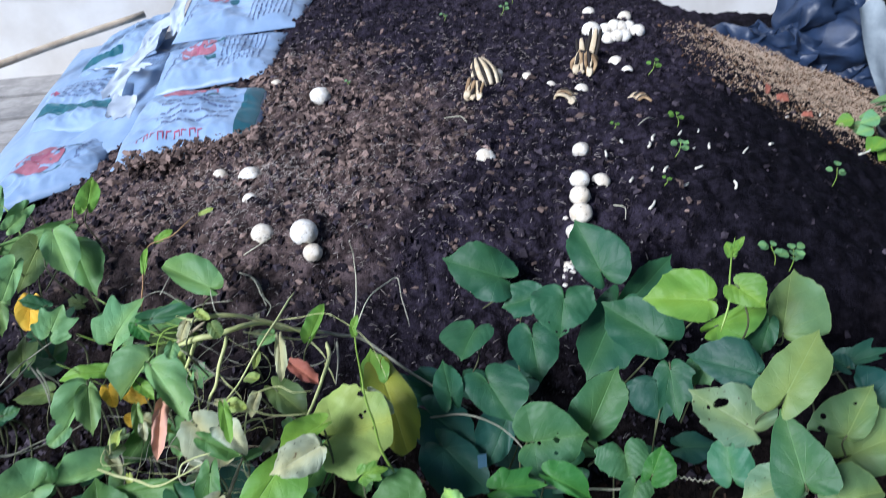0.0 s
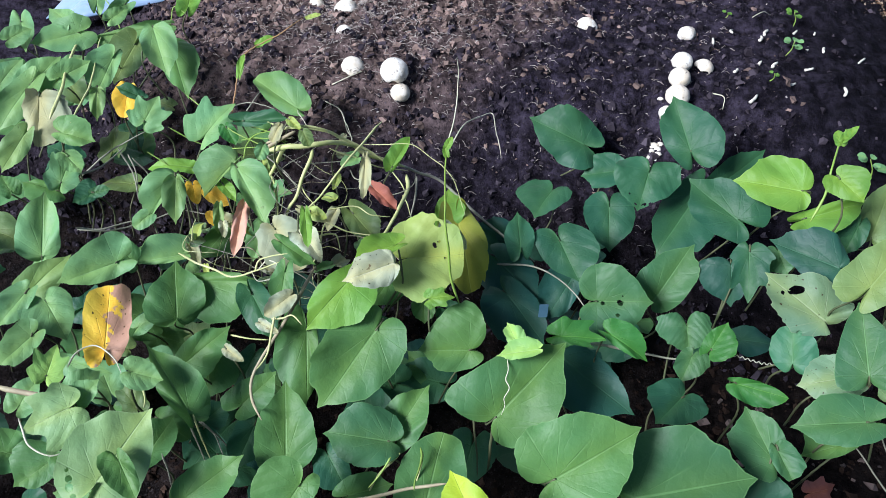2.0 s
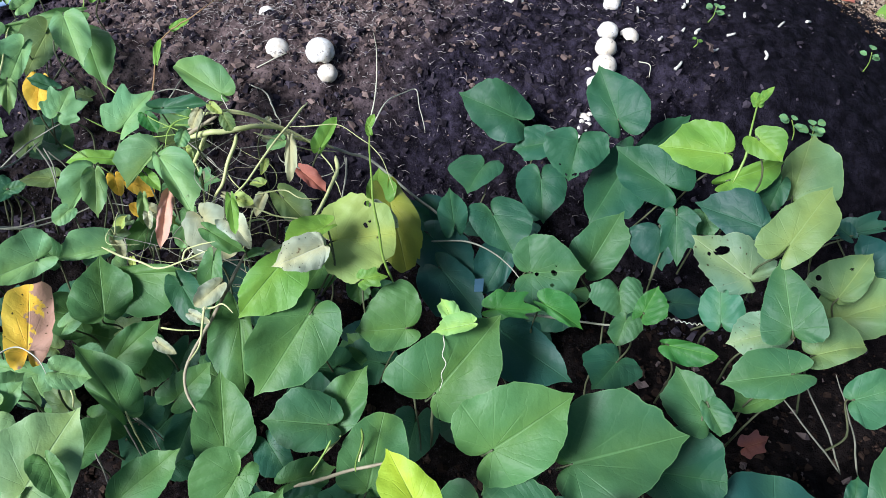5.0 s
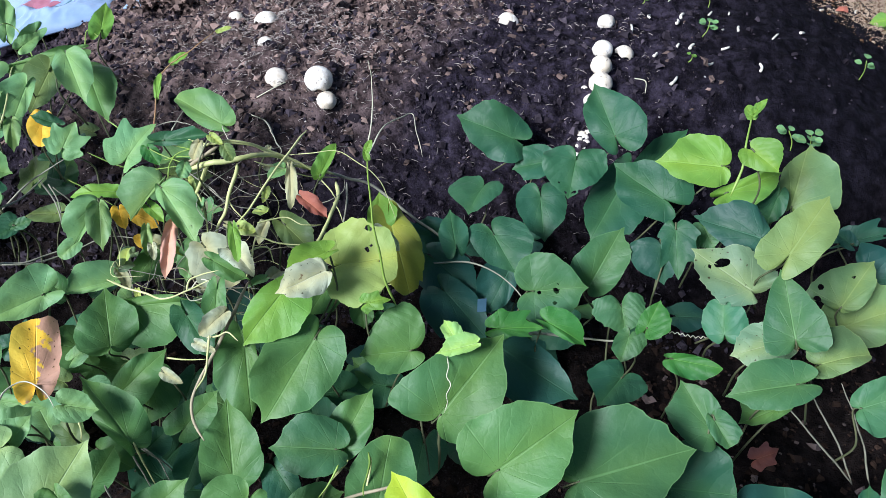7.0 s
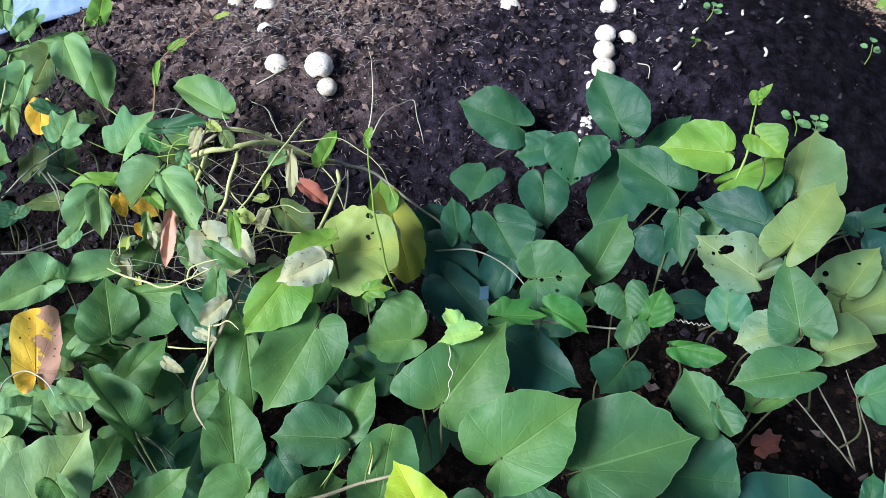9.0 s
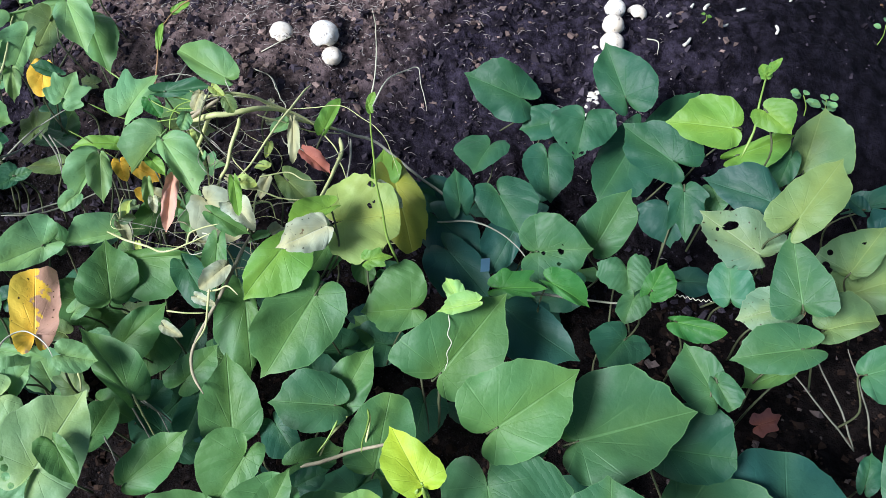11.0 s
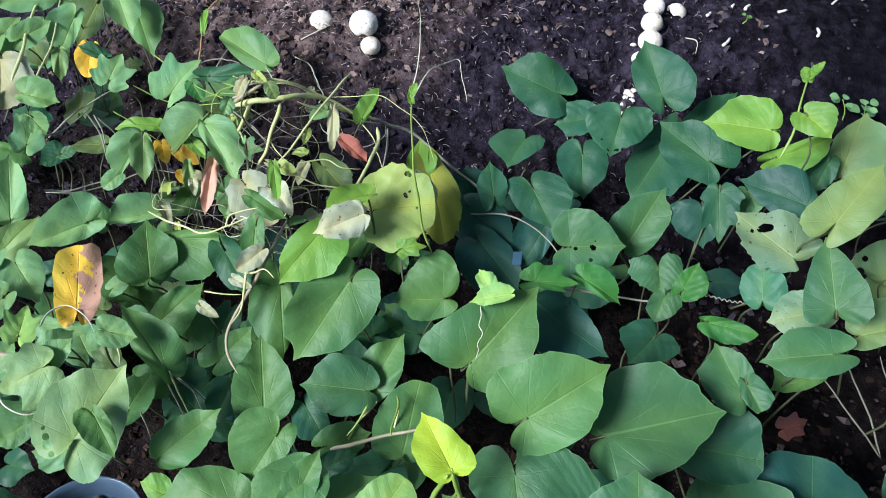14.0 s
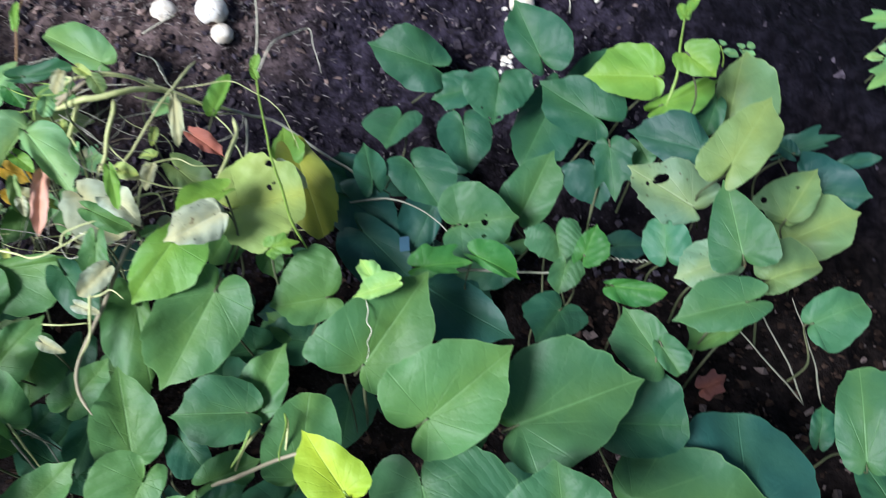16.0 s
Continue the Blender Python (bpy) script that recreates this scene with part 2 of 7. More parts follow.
def shell_material():
    n = Nodes("eggshell_white")
    co = n.object_co()
    shade = n.mix(n.step(0.3, 0.7, n.noise(70.0, 5.0, co)), (0.52, 0.46, 0.36), (0.82, 0.80, 0.75))
    shade = n.mix(n.math("MULTIPLY", n.step(0.45, 0.9, n.random()), 0.5), shade, (0.62, 0.52, 0.38))
    dirt = n.step(0.60, 0.67, n.noise(260.0, 5.0, co))
    dirt = n.math("MULTIPLY", dirt, n.step(0.30, 0.42, n.noise(38.0, 3.0, co)))
    n.bump(n.noise(180.0, 5.0, co), 0.4, 0.0008)
    return n.finish(n.mix(dirt, shade, (0.16, 0.13, 0.11)), 0.8, 0.0, 0.25)


SHELL = shell_material()
SACK = plain("sack_white_blue", (0.135, 0.215, 0.35), (0.24, 0.335, 0.49), 9, 0.42, 0.25, 0.002, 0.5)
FILM = plain("plastic_white", (0.36, 0.43, 0.54), (0.52, 0.58, 0.66), 12, 0.6, 0.3, 0.002, 0.5)
INK_GREEN = plain("ink_green", (0.004, 0.062, 0.092), (0.012, 0.095, 0.125), 30, 0.45)
INK_RED = plain("ink_red", (0.20, 0.05, 0.08), (0.34, 0.13, 0.18), 60, 0.45)
INK_BLUE = plain("ink_blue", (0.050, 0.075, 0.16), (0.11, 0.15, 0.27), 50, 0.45)
INK_MAROON = plain("ink_maroon", (0.22, 0.04, 0.09), (0.30, 0.08, 0.14), 50, 0.45)
BAMBOO = plain("bamboo_dry", (0.30, 0.23, 0.16), (0.58, 0.48, 0.36), 30, 0.5)
BLACK_FILM = plain("black_plastic", (0.009, 0.018, 0.042), (0.021, 0.038, 0.084), 20, 0.48, 0.3, 0.002, 0.45)
SAWDUST = plain("sawdust", (0.30, 0.215, 0.15), (0.56, 0.44, 0.33), 60, 0.95, 0.9, 0.003, 0.1, pieces=0.35)
SHAVINGS = plain("brown_shavings", (0.075, 0.042, 0.024), (0.20, 0.115, 0.062), 60, 0.95, 0.9, 0.003, 0.1, pieces=0.5)
PIPE = plain("pvc_white", (0.20, 0.19, 0.17), (0.72, 0.72, 0.70), 26, 0.4)
POT = plain("pot_plastic", (0.045, 0.075, 0.11), (0.075, 0.11, 0.15), 16, 0.35)
POT_BLACK = plain("pot_black", (0.010, 0.011, 0.014), (0.02, 0.022, 0.028), 16, 0.35)
PEEL = plain("peel_pale", (0.40, 0.30, 0.17), (0.66, 0.56, 0.40), 50, 0.7)
PEEL_BROWN = plain("peel_brown", (0.11, 0.062, 0.028), (0.40, 0.27, 0.14), 70, 0.7)
PEEL_DARK = plain("peel_dark", (0.008, 0.006, 0.006), (0.028, 0.020, 0.014), 50, 0.8)
STICK = plain("chopped_stalk", (0.50, 0.47, 0.37), (0.78, 0.75, 0.66), 60, 0.7)
BRICK = plain("brick_crumb", (0.20, 0.06, 0.04), (0.32, 0.11, 0.07), 40, 0.9)
FLECK = plain("pale_fleck", (0.20, 0.17, 0.16), (0.42, 0.38, 0.35), 60, 0.85)
GRAVEL = plain("gravel", (0.030, 0.022, 0.020), (0.165, 0.118, 0.104), 60, 0.85, pieces=0.8)
BLUE_FILM = plain("blue_plastic", (0.03, 0.065, 0.095), (0.045, 0.095, 0.135), 20, 0.35)


# ---------------------------------------------------------------- building helpers
def mesh_object(name, verts, faces, material, parent=None, label="", smooth=True, uv=None):
    me = bpy.data.meshes.new(name)
    me.from_pydata([tuple(v) for v in verts], [], faces)
    me.materials.append(material)
    if smooth:
        me.shade_smooth()
    if uv is not None:
        layer = me.uv_layers.new(name="UVMap")
        for loop in me.loops:
            layer.data[loop.index].uv = uv[loop.vertex_index]
    ob = new(name, me)
    if parent:
        ob.parent = parent
    if label:
        ob["label"] = label
    return ob


def part(name, bm, material, parent, label="", smooth=True):
    me = bpy.data.meshes.new(name)
    bm.to_mesh(me)
    bm.free()
    me.materials.append(material)
    if smooth:
        me.shade_smooth()
    ob = new(name, me)
    ob.parent = parent
    if label:
        ob["label"] = label
    return ob


def empty(name, at, label, category, group="", kind=""):
    ob = new(name)
    ob.location = at
    ob.empty_display_size = 0.05
    return tagged(ob, label, category, group, kind)


def smooth_line(points, per=6):
    """Catmull-Rom through the points."""
    p = [Vector(q) for q in points]
    if len(p) < 3:
        return [p[0].lerp(p[-1], i / per) for i in range(per + 1)]
    p = [p[0] * 2 - p[1], *p, p[-1] * 2 - p[-2]]
    out = []
    for i in range(1, len(p) - 2):
        for k in range(per):
            t = k / per
            a, b, c, d = p[i - 1:i + 3]
            out.append(0.5 * (2 * b + (c - a) * t + (2 * a - 5 * b + 4 * c - d) * t * t + (3 * b - a - 3 * c + d) * t ** 3))
    return out + [p[-2]]


def tube(points, r0, r1, sides=6, jitter=0.0, seed=0, ends=1.0):
    """Verts and faces of a tapered tube along a line."""
    rnd = random.Random(seed)
    line = points
    verts, faces = [], []
    up = Vector((0.13, 0.31, 1.0)).normalized()
    for i, q in enumerate(line):
        d = (line[min(i + 1, len(line) - 1)] - line[max(i - 1, 0)])
        d = d.normalized() if d.length > 1e-9 else Vector((0, 0, 1))
        s = d.cross(up)
        s = s.normalized() if s.length > 1e-4 else Vector((1, 0, 0))
        w = d.cross(s)
        r = (r0 + (r1 - r0) * i / max(1, len(line) - 1)) * (1 + rnd.uniform(-jitter, jitter))
        t = i / max(1, len(line) - 1)
        r *= min(1, ends + 8 * t, ends + 8 * (1 - t))
        for k in range(sides):
            a = 2 * math.pi * k / sides
            verts.append(q + (s * math.cos(a) + w * math.sin(a)) * r)
        if i:
            b = (i - 1) * sides
            for k in range(sides):
                faces.append((b + k, b + (k + 1) % sides, b + sides + (k + 1) % sides, b + sides + k))
    faces.append(tuple(range(sides))[::-1])
    faces.append(tuple(len(verts) - sides + k for k in range(sides)))
    return verts, faces


def ramp(a, b, v):
    t = min(1.0, max(0.0, (v - a) / (b - a)))
    return t * t * (3 - 2 * t)


def soil_z(x, y):
    """Height of the heaped bed, without its fine relief."""
    front = ramp(0.74, 1.20, y - 0.04 * math.sin(3 * x + 0.5))
    side = ramp(-1.25, -0.3, x) * (1 - ramp(0.52, 1.45, x + 0.10 * (1.9 - y)))
    back = 1 - 0.75 * ramp(0.2, 1.1, x) * ramp(2.0, 2.9, y)
    top = 0.265 + 0.03 * ramp(1.2, 2.4, y)
    return 0.06 + 0.11 * ramp(0.0, 0.7, y) + top * front * side * back


def relief(x, y):
    p = Vector((x, y, 0))
    clod = noise.noise(p * 26) * 0.008 + noise.noise(p * 60 + Vector((7, 3, 1))) * 0.007 + noise.noise(p * 9) * 0.014 + (0.35 - abs(noise.noise(p * 13 + Vector((2, 9, 4))))) * 0.024
    cell = noise.voronoi(p * 40)[0][0]
    return clod + (0.4 - cell) * 0.011


def soil_top(x, y):
    return soil_z(x, y) + relief(x, y)


# ---------------------------------------------------------------- ground, bed and wall
def spaced(stops):
    out = []
    for (a, step), (b, _) in zip(stops, stops[1:]):
        n = max(1, round((b - a) / step))
        out += [a + (b - a) * i / n for i in range(n)]
    return out + [stops[-1][0]]


def heap():
    xs = spaced([(-3.2, 0.1), (-1.2, 0.02), (-0.75, 0.009), (1.05, 0.02), (1.6, 0.1), (3.6, 0)])
    ys = spaced([(-1.2, 0.1), (0.1, 0.02), (0.85, 0.008), (1.9, 0.014), (2.9, 0.06), (4.4, 0)])
    verts = []
    for y in ys:
        for x in xs:
            rim = ramp(-3.2, -2.4, x) * (1 - ramp(2.8, 3.6, x)) * ramp(-1.2, -0.5, y) * (1 - ramp(3.6, 4.4, y))
            verts.append((x, y, -0.03 + rim * (0.03 + soil_top(x, y))))
    w = len(xs)
    faces = [(j * w + i, j * w + i + 1, (j + 1) * w + i + 1, (j + 1) * w + i) for j in range(len(ys) - 1) for i in range(w - 1)]
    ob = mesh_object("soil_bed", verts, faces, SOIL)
    return tagged(ob, "heaped bed of dark crumbly garden soil", "soil", kind="structure")


heap()
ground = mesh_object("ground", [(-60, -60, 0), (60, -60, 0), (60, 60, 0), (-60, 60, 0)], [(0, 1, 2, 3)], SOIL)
tagged(ground, "bare dark earth ground round the bed", "ground", kind="structure")

WALL_Y, WALL_SLOPE = 2.80, 0.2764
wall_turn = Matrix.Translation((0, WALL_Y, 0)) @ Matrix.Rotation(math.atan(WALL_SLOPE), 4, "Z")


def block(name, lo, hi, material, m=None, bevel=0.004, parent=None, label=""):
    bm = bmesh.new()
    bmesh.ops.create_cube(bm, size=1.0)
    size = [b - a for a, b in zip(lo, hi)]
    mid = [(a + b) / 2 for a, b in zip(lo, hi)]
    for v in bm.verts:
        v.co = Vector([c * s + q for c, s, q in zip(v.co, size, mid)])
    if bevel:
        bmesh.ops.bevel(bm, geom=bm.edges[:], offset=bevel, segments=2, affect="EDGES")
    ob = part(name, bm, material, parent, label, smooth=False)
    if m is not None:
        ob.matrix_basis = m
    return ob


tagged(block("wall_back", (-5, 0.008, 0), (1.66, 0.13, 3.0), BASE, wall_turn, 0), "stained off-white rendered house wall behind the bed", "wall", kind="structure")
tagged(block("wall_cladding", (-5, -0.010, 0.468), (1.17, 0.006, 2.9), WALL, wall_turn, 0.004), "white painted cladding board along the house wall", "cladding", kind="structure")


BOARD = plain("weathered_board", (0.20, 0.19, 0.18), (0.42, 0.40, 0.38), 22, 0.85, 0.5, 0.002, 0.2)


def board_floor():
    """Weathered boards on the ground beside the sacks."""
    deck = empty("board_floor", (-1.66, 2.02, 0.176), "weathered grey boards lying on the ground beside sacks", "boards", kind="structure")
    turn = Matrix.Rotation(math.atan(WALL_SLOPE), 4, "Z")
    for k in range(11):
        ob = block("plank", (-0.75, -0.043, 0.0), (0.75, 0.043, 0.022), BOARD, None, 0.003, deck)
        ob.matrix_basis = turn @ Matrix.Translation((0.02 * math.sin(5 * k), 0.093 * (k - 5), 0.003 * math.sin(3 * k)))


board_floor()

# ---------------------------------------------------------------- loose soil, chips and straw
def chunk(verts, faces, at, size, flat, rnd):
    b = len(verts)
    m = Euler((rnd.uniform(-0.5, 0.5), rnd.uniform(-0.5, 0.5), rnd.uniform(0, 6.3))).to_matrix()
    sx, sy, sz = size * rnd.uniform(0.6, 1.3), size * rnd.uniform(0.5, 0.9), size * flat * rnd.uniform(0.6, 1.2)
    for cx in (-1, 1):
        for cy in (-1, 1):
            for cz in (-1, 1):
                k = 0.72 if cz > 0 else 1.0
                v = m @ Vector((cx * sx * k * rnd.uniform(0.25, 1.2), cy * sy * k * rnd.uniform(0.25, 1.2), cz * sz * rnd.uniform(0.3, 1.2)))
                verts.append(Vector(at) + v)
    for f in ((0, 1, 3, 2), (4, 6, 7, 5), (0, 4, 5, 1), (2, 3, 7, 6), (0, 2, 6, 4), (1, 5, 7, 3)):
        faces.append(tuple(b + i for i in f))


def scatter(name, count, place, size, flat, material, label, category, seed, power=4.0):
    rnd = random.Random(seed)
    verts, faces = [], []
    made = 0
    while made < count:
        spot = place(rnd)
        if spot is None:
            continue
        x, y = spot
        s = size[0] + (size[1] - size[0]) * rnd.random() ** power
        chunk(verts, faces, (x, y, soil_top(x, y) + s * flat * 0.3), s, flat, rnd)
        made += 1
    return tagged(mesh_object(name, verts, faces, material, smooth=False), label, category, kind="stuff")


def chip_spot(rnd):
    x, y = rnd.uniform(-0.85, 0.45), rnd.uniform(1.0, 2.3)
    like = math.exp(-((x + 0.35) / 0.28) ** 2 - ((y - 1.48) / 0.30) ** 2) + 0.008
    like *= 0.35 + 1.3 * ramp(-0.25, 0.3, noise.noise(Vector((x * 9, y * 9, 4.0))))
    return (x, y) if rnd.random() < like else None


def crumb_spot(rnd):
    x, y = -0.9 + 1.75 * rnd.random() ** 1.5, 0.78 + 1.65 * rnd.random() ** 1.5
    # Fewer crumbs towards the right front of the bed.
    damp = ramp(0.25, 0.55, x) * (1 - ramp(1.5, 1.9, y))
    return None if rnd.random() < 0.93 * damp else (x, y)


scatter("soil_crumbs", 19000, crumb_spot, (0.0016, 0.010), 0.7, CRUMB, "loose dark soil crumbs strewn over the bed", "soil crumbs", 1)
scatter("bark_chips", 13000, chip_spot, (0.0010, 0.0125), 0.42, BARK, "brown bark chips and clods on the bed", "bark chips", 2, 4.6)
scatter("pale_flecks", 2400, lambda r: (-0.7 + 1.15 * r.random() ** 1.5, 0.95 + 1.4 * r.random() ** 1.4), (0.0006, 0.0024), 0.5, FLECK, "tiny pale flecks of shell and fibre in the soil", "flecks", 4)
scatter("leaf_mould", 4200, lambda r: (r.uniform(-0.5, 0.75), r.uniform(0.3, 0.8)), (0.002, 0.009), 0.5, MOULD, "brown rotted leaf crumbs on the soil under the plants", "leaf mould", 7)
scatter("small_stones", 170, lambda r: (r.uniform(0.25, 0.75), r.uniform(0.42, 0.75)), (0.003, 0.011), 0.7, GRAVEL, "small brown stones on the soil below the plants", "stones", 3)


def chips_on_sack():
    """Bark chips and crumbs that have slid over the near edge of a sack."""
    rnd = random.Random(19)
    verts, faces = [], []
    for _ in range(900):
        f = rnd.random()
        x, y = -0.66 + 0.29 * f, 1.41 + rnd.gauss(0, 0.022)
        chunk(verts, faces, (x, y, 0.378 + 0.066 * f + rnd.uniform(0, 0.022)), 0.002 + 0.010 * rnd.random() ** 3, 0.5, rnd)
    tagged(mesh_object("bark_chips", verts, faces, BARK, smooth=False), "brown bark chips spilt over the edge of a sack", "bark chips", kind="stuff")


chips_on_sack()


def straw():
    rnd = random.Random(5)
    verts, faces = [], []
    while len(faces) < 6000 * 6:
        spot = chip_spot(rnd) if rnd.random() < 0.75 else (-0.4 + 0.75 * rnd.random() ** 1.3, rnd.uniform(1.0, 2.2))
        if spot is None:
            continue
        x, y = spot
        pick = rnd.random()
        if pick < 0.45:
            y = y - 0.2
        elif pick < 0.75:
            x, y = rnd.gauss(-0.36, 0.13), rnd.gauss(1.24, 0.09)
        n, a = rnd.uniform(0.004, 0.016), rnd.uniform(0, 6.3)
        q = Vector((x, y, soil_top(x, y) + 0.003))
        d = Vector((math.cos(a), math.sin(a), rnd.uniform(-0.1, 0.35))) * n
        v, f = tube([q - d * 0.5, q + Vector((0, 0, rnd.uniform(0, 0.003))), q + d * 0.5], 0.0006, 0.0004, 3)
        b = len(verts)
        verts += v
        faces += [tuple(b + i for i in g) for g in f]
    tagged(mesh_object("dry_straw", verts, faces, STRAW), "fine dry straw and root fibres on the soil", "straw", kind="stuff")


straw()

def moss():
    """Grime and moss along the lower edge of the cladding."""
    rnd = random.Random(14)
    verts, faces = [], []
    for _ in range(420):
        s = rnd.uniform(-3.0, 1.15)
        if noise.noise(Vector((s * 3, 0, 0))) < -0.05:
            continue
        q = wall_turn @ Vector((s, -0.006 + rnd.uniform(-0.003, 0.008), 0.466 - abs(rnd.gauss(0, 0.004))))
        chunk(verts, faces, q, rnd.uniform(0.0015, 0.005), 0.8, rnd)
    tagged(mesh_object("moss_line", verts, faces, plain("moss", (0.02, 0.025, 0.012), (0.06, 0.075, 0.03), 60, 0.9), smooth=False), "dark moss and grime along the board edge", "moss", kind="stuff")


moss()

# ---------------------------------------------------------------- the plants
OUTLINE = {
    "h": ((0, 1.0), (2.5, 0.94), (6, 0.888), (13, 0.838), (28, 0.775), (48, 0.705), (70, 0.645), (95, 0.575), (118, 0.515), (138, 0.46), (152, 0.40), (163, 0.31), (172, 0.17), (177, 0.06), (180, 0.0)),
    "n": ((0, 1.0), (7, 0.94), (16, 0.84), (28, 0.70), (45, 0.56), (68, 0.46), (95, 0.39), (120, 0.34), (142, 0.28), (158, 0.21), (170, 0.11), (180, 0.0)),
    "o": ((0, 1.0), (10, 1.0), (20, 0.99), (30, 0.90), (45, 0.70), (68, 0.54), (95, 0.46), (120, 0.40), (142, 0.36), (158, 0.28), (170, 0.15), (180, 0.0)),
    "r": ((0, 0.94), (12, 0.94), (24, 0.90), (40, 0.83), (70, 0.72), (95, 0.62), (118, 0.53), (138, 0.44), (154, 0.34), (166, 0.22), (175, 0.08), (180, 0.0)),
    "L": ((0, 1.0), (8, 0.86), (18, 0.70), (27, 0.64), (36, 0.70), (45, 0.83), (49, 0.84), (58, 0.70), (74, 0.53), (86, 0.56), (98, 0.68), (104, 0.68), (118, 0.55), (138, 0.48), (154, 0.38), (168, 0.20), (180, 0.0)),
}


def rounded(knots, reach):
    """The outline's radius for every half degree from the tip, with its corners worn round."""
    deg = np.arange(0, 180.5, 0.5)
    r = np.interp(deg, [k[0] for k in knots], [k[1] for k in knots])
    pad = np.concatenate((r[reach:0:-1], r, np.zeros(reach)))
    bell = np.hanning(2 * reach + 1)
    soft = np.convolve(pad, bell / bell.sum(), "valid")
    keep = np.clip(1 - deg / 20, 0, 1) + np.clip((deg - 168) / 12, 0, 1)
    return r * keep + soft * (1 - keep)


ROUND = {k: rounded(v, 10 if k == "L" else 26) for k, v in OUTLINE.items()}
GAPS = {
    "holesP": [(-0.20, 0.22, 0.04), (-0.12, 0.28, 0.035), (-0.26, 0.12, 0.03), (-0.05, 0.36, 0.02)],
    "holesA": [(-0.45, -0.62, 0.04), (-0.5, -0.4, 0.035), (-0.48, -0.5, 0.02), (0.8, 0.1, 0.035), (0.75, 0.25, 0.04), (0.85, -0.08, 0.025), (0.62, -0.3, 0.015)],
    "holesB": [(0.54, -0.08, 0.055), (0.50, -0.12, 0.045), (0.57, -0.03, 0.04), (0.64, 0.06, 0.022), (0.12, 0.35, 0.03)],
    "holesC": [(0.10, -0.03, 0.03), (0.42, -0.03, 0.04), (0.40, 0.0, 0.03), (0.36, -0.25, 0.03), (0.45, 0.1, 0.012)],
    "holesD": [(0.54, 0.53, 0.04), (0.57, 0.50, 0.03), (0.54, 0.25, 0.025), (0.46, 0.2, 0.03), (0.47, 0.16, 0.02), (0.62, -0.05, 0.014)],
    "holesE": [(-0.2, 0.3, 0.06), (-0.1, 0.36, 0.05), (0.1, 0.42, 0.04), (0.55, 0.1, 0.02)],
}
PLANTS = {}
leaf_count = [0]


def plant(kind, at):
    """The plant to which something at this place belongs."""
    if kind == "gourd":
        name, label, cat = "ivy_gourd_vine", "thin creeping vine with small lobed green leaves", "vine"
    else:
        name, label, cat = "sweet_potato_plant", "sweet potato plant with heart-shaped green leaves on trailing stems", "plant"
    roots = {"gourd": ((-0.45, 0.55), (0.05, 0.6), (0.5, 0.55), (0.92, 1.18)), "potato": ((-0.62, 0.9), (-0.3, 0.72), (-0.45, 0.45), (-0.15, 0.42), (0.0, 0.7), (0.12, 0.9), (0.12, 0.38), (0.3, 0.72), (0.42, 0.55), (0.52, 0.42), (0.3, 0.35), (0.95, 1.15))}[kind]
    k = min(roots, key=lambda r: (r[0] - at[0]) ** 2 + (r[1] - at[1]) ** 2)
    if (kind, k) not in PLANTS:
        PLANTS[(kind, k)] = empty(name, (k[0], k[1], soil_z(*k)), label, cat, "plants on the slope of the bed")
    return PLANTS[(kind, k)]


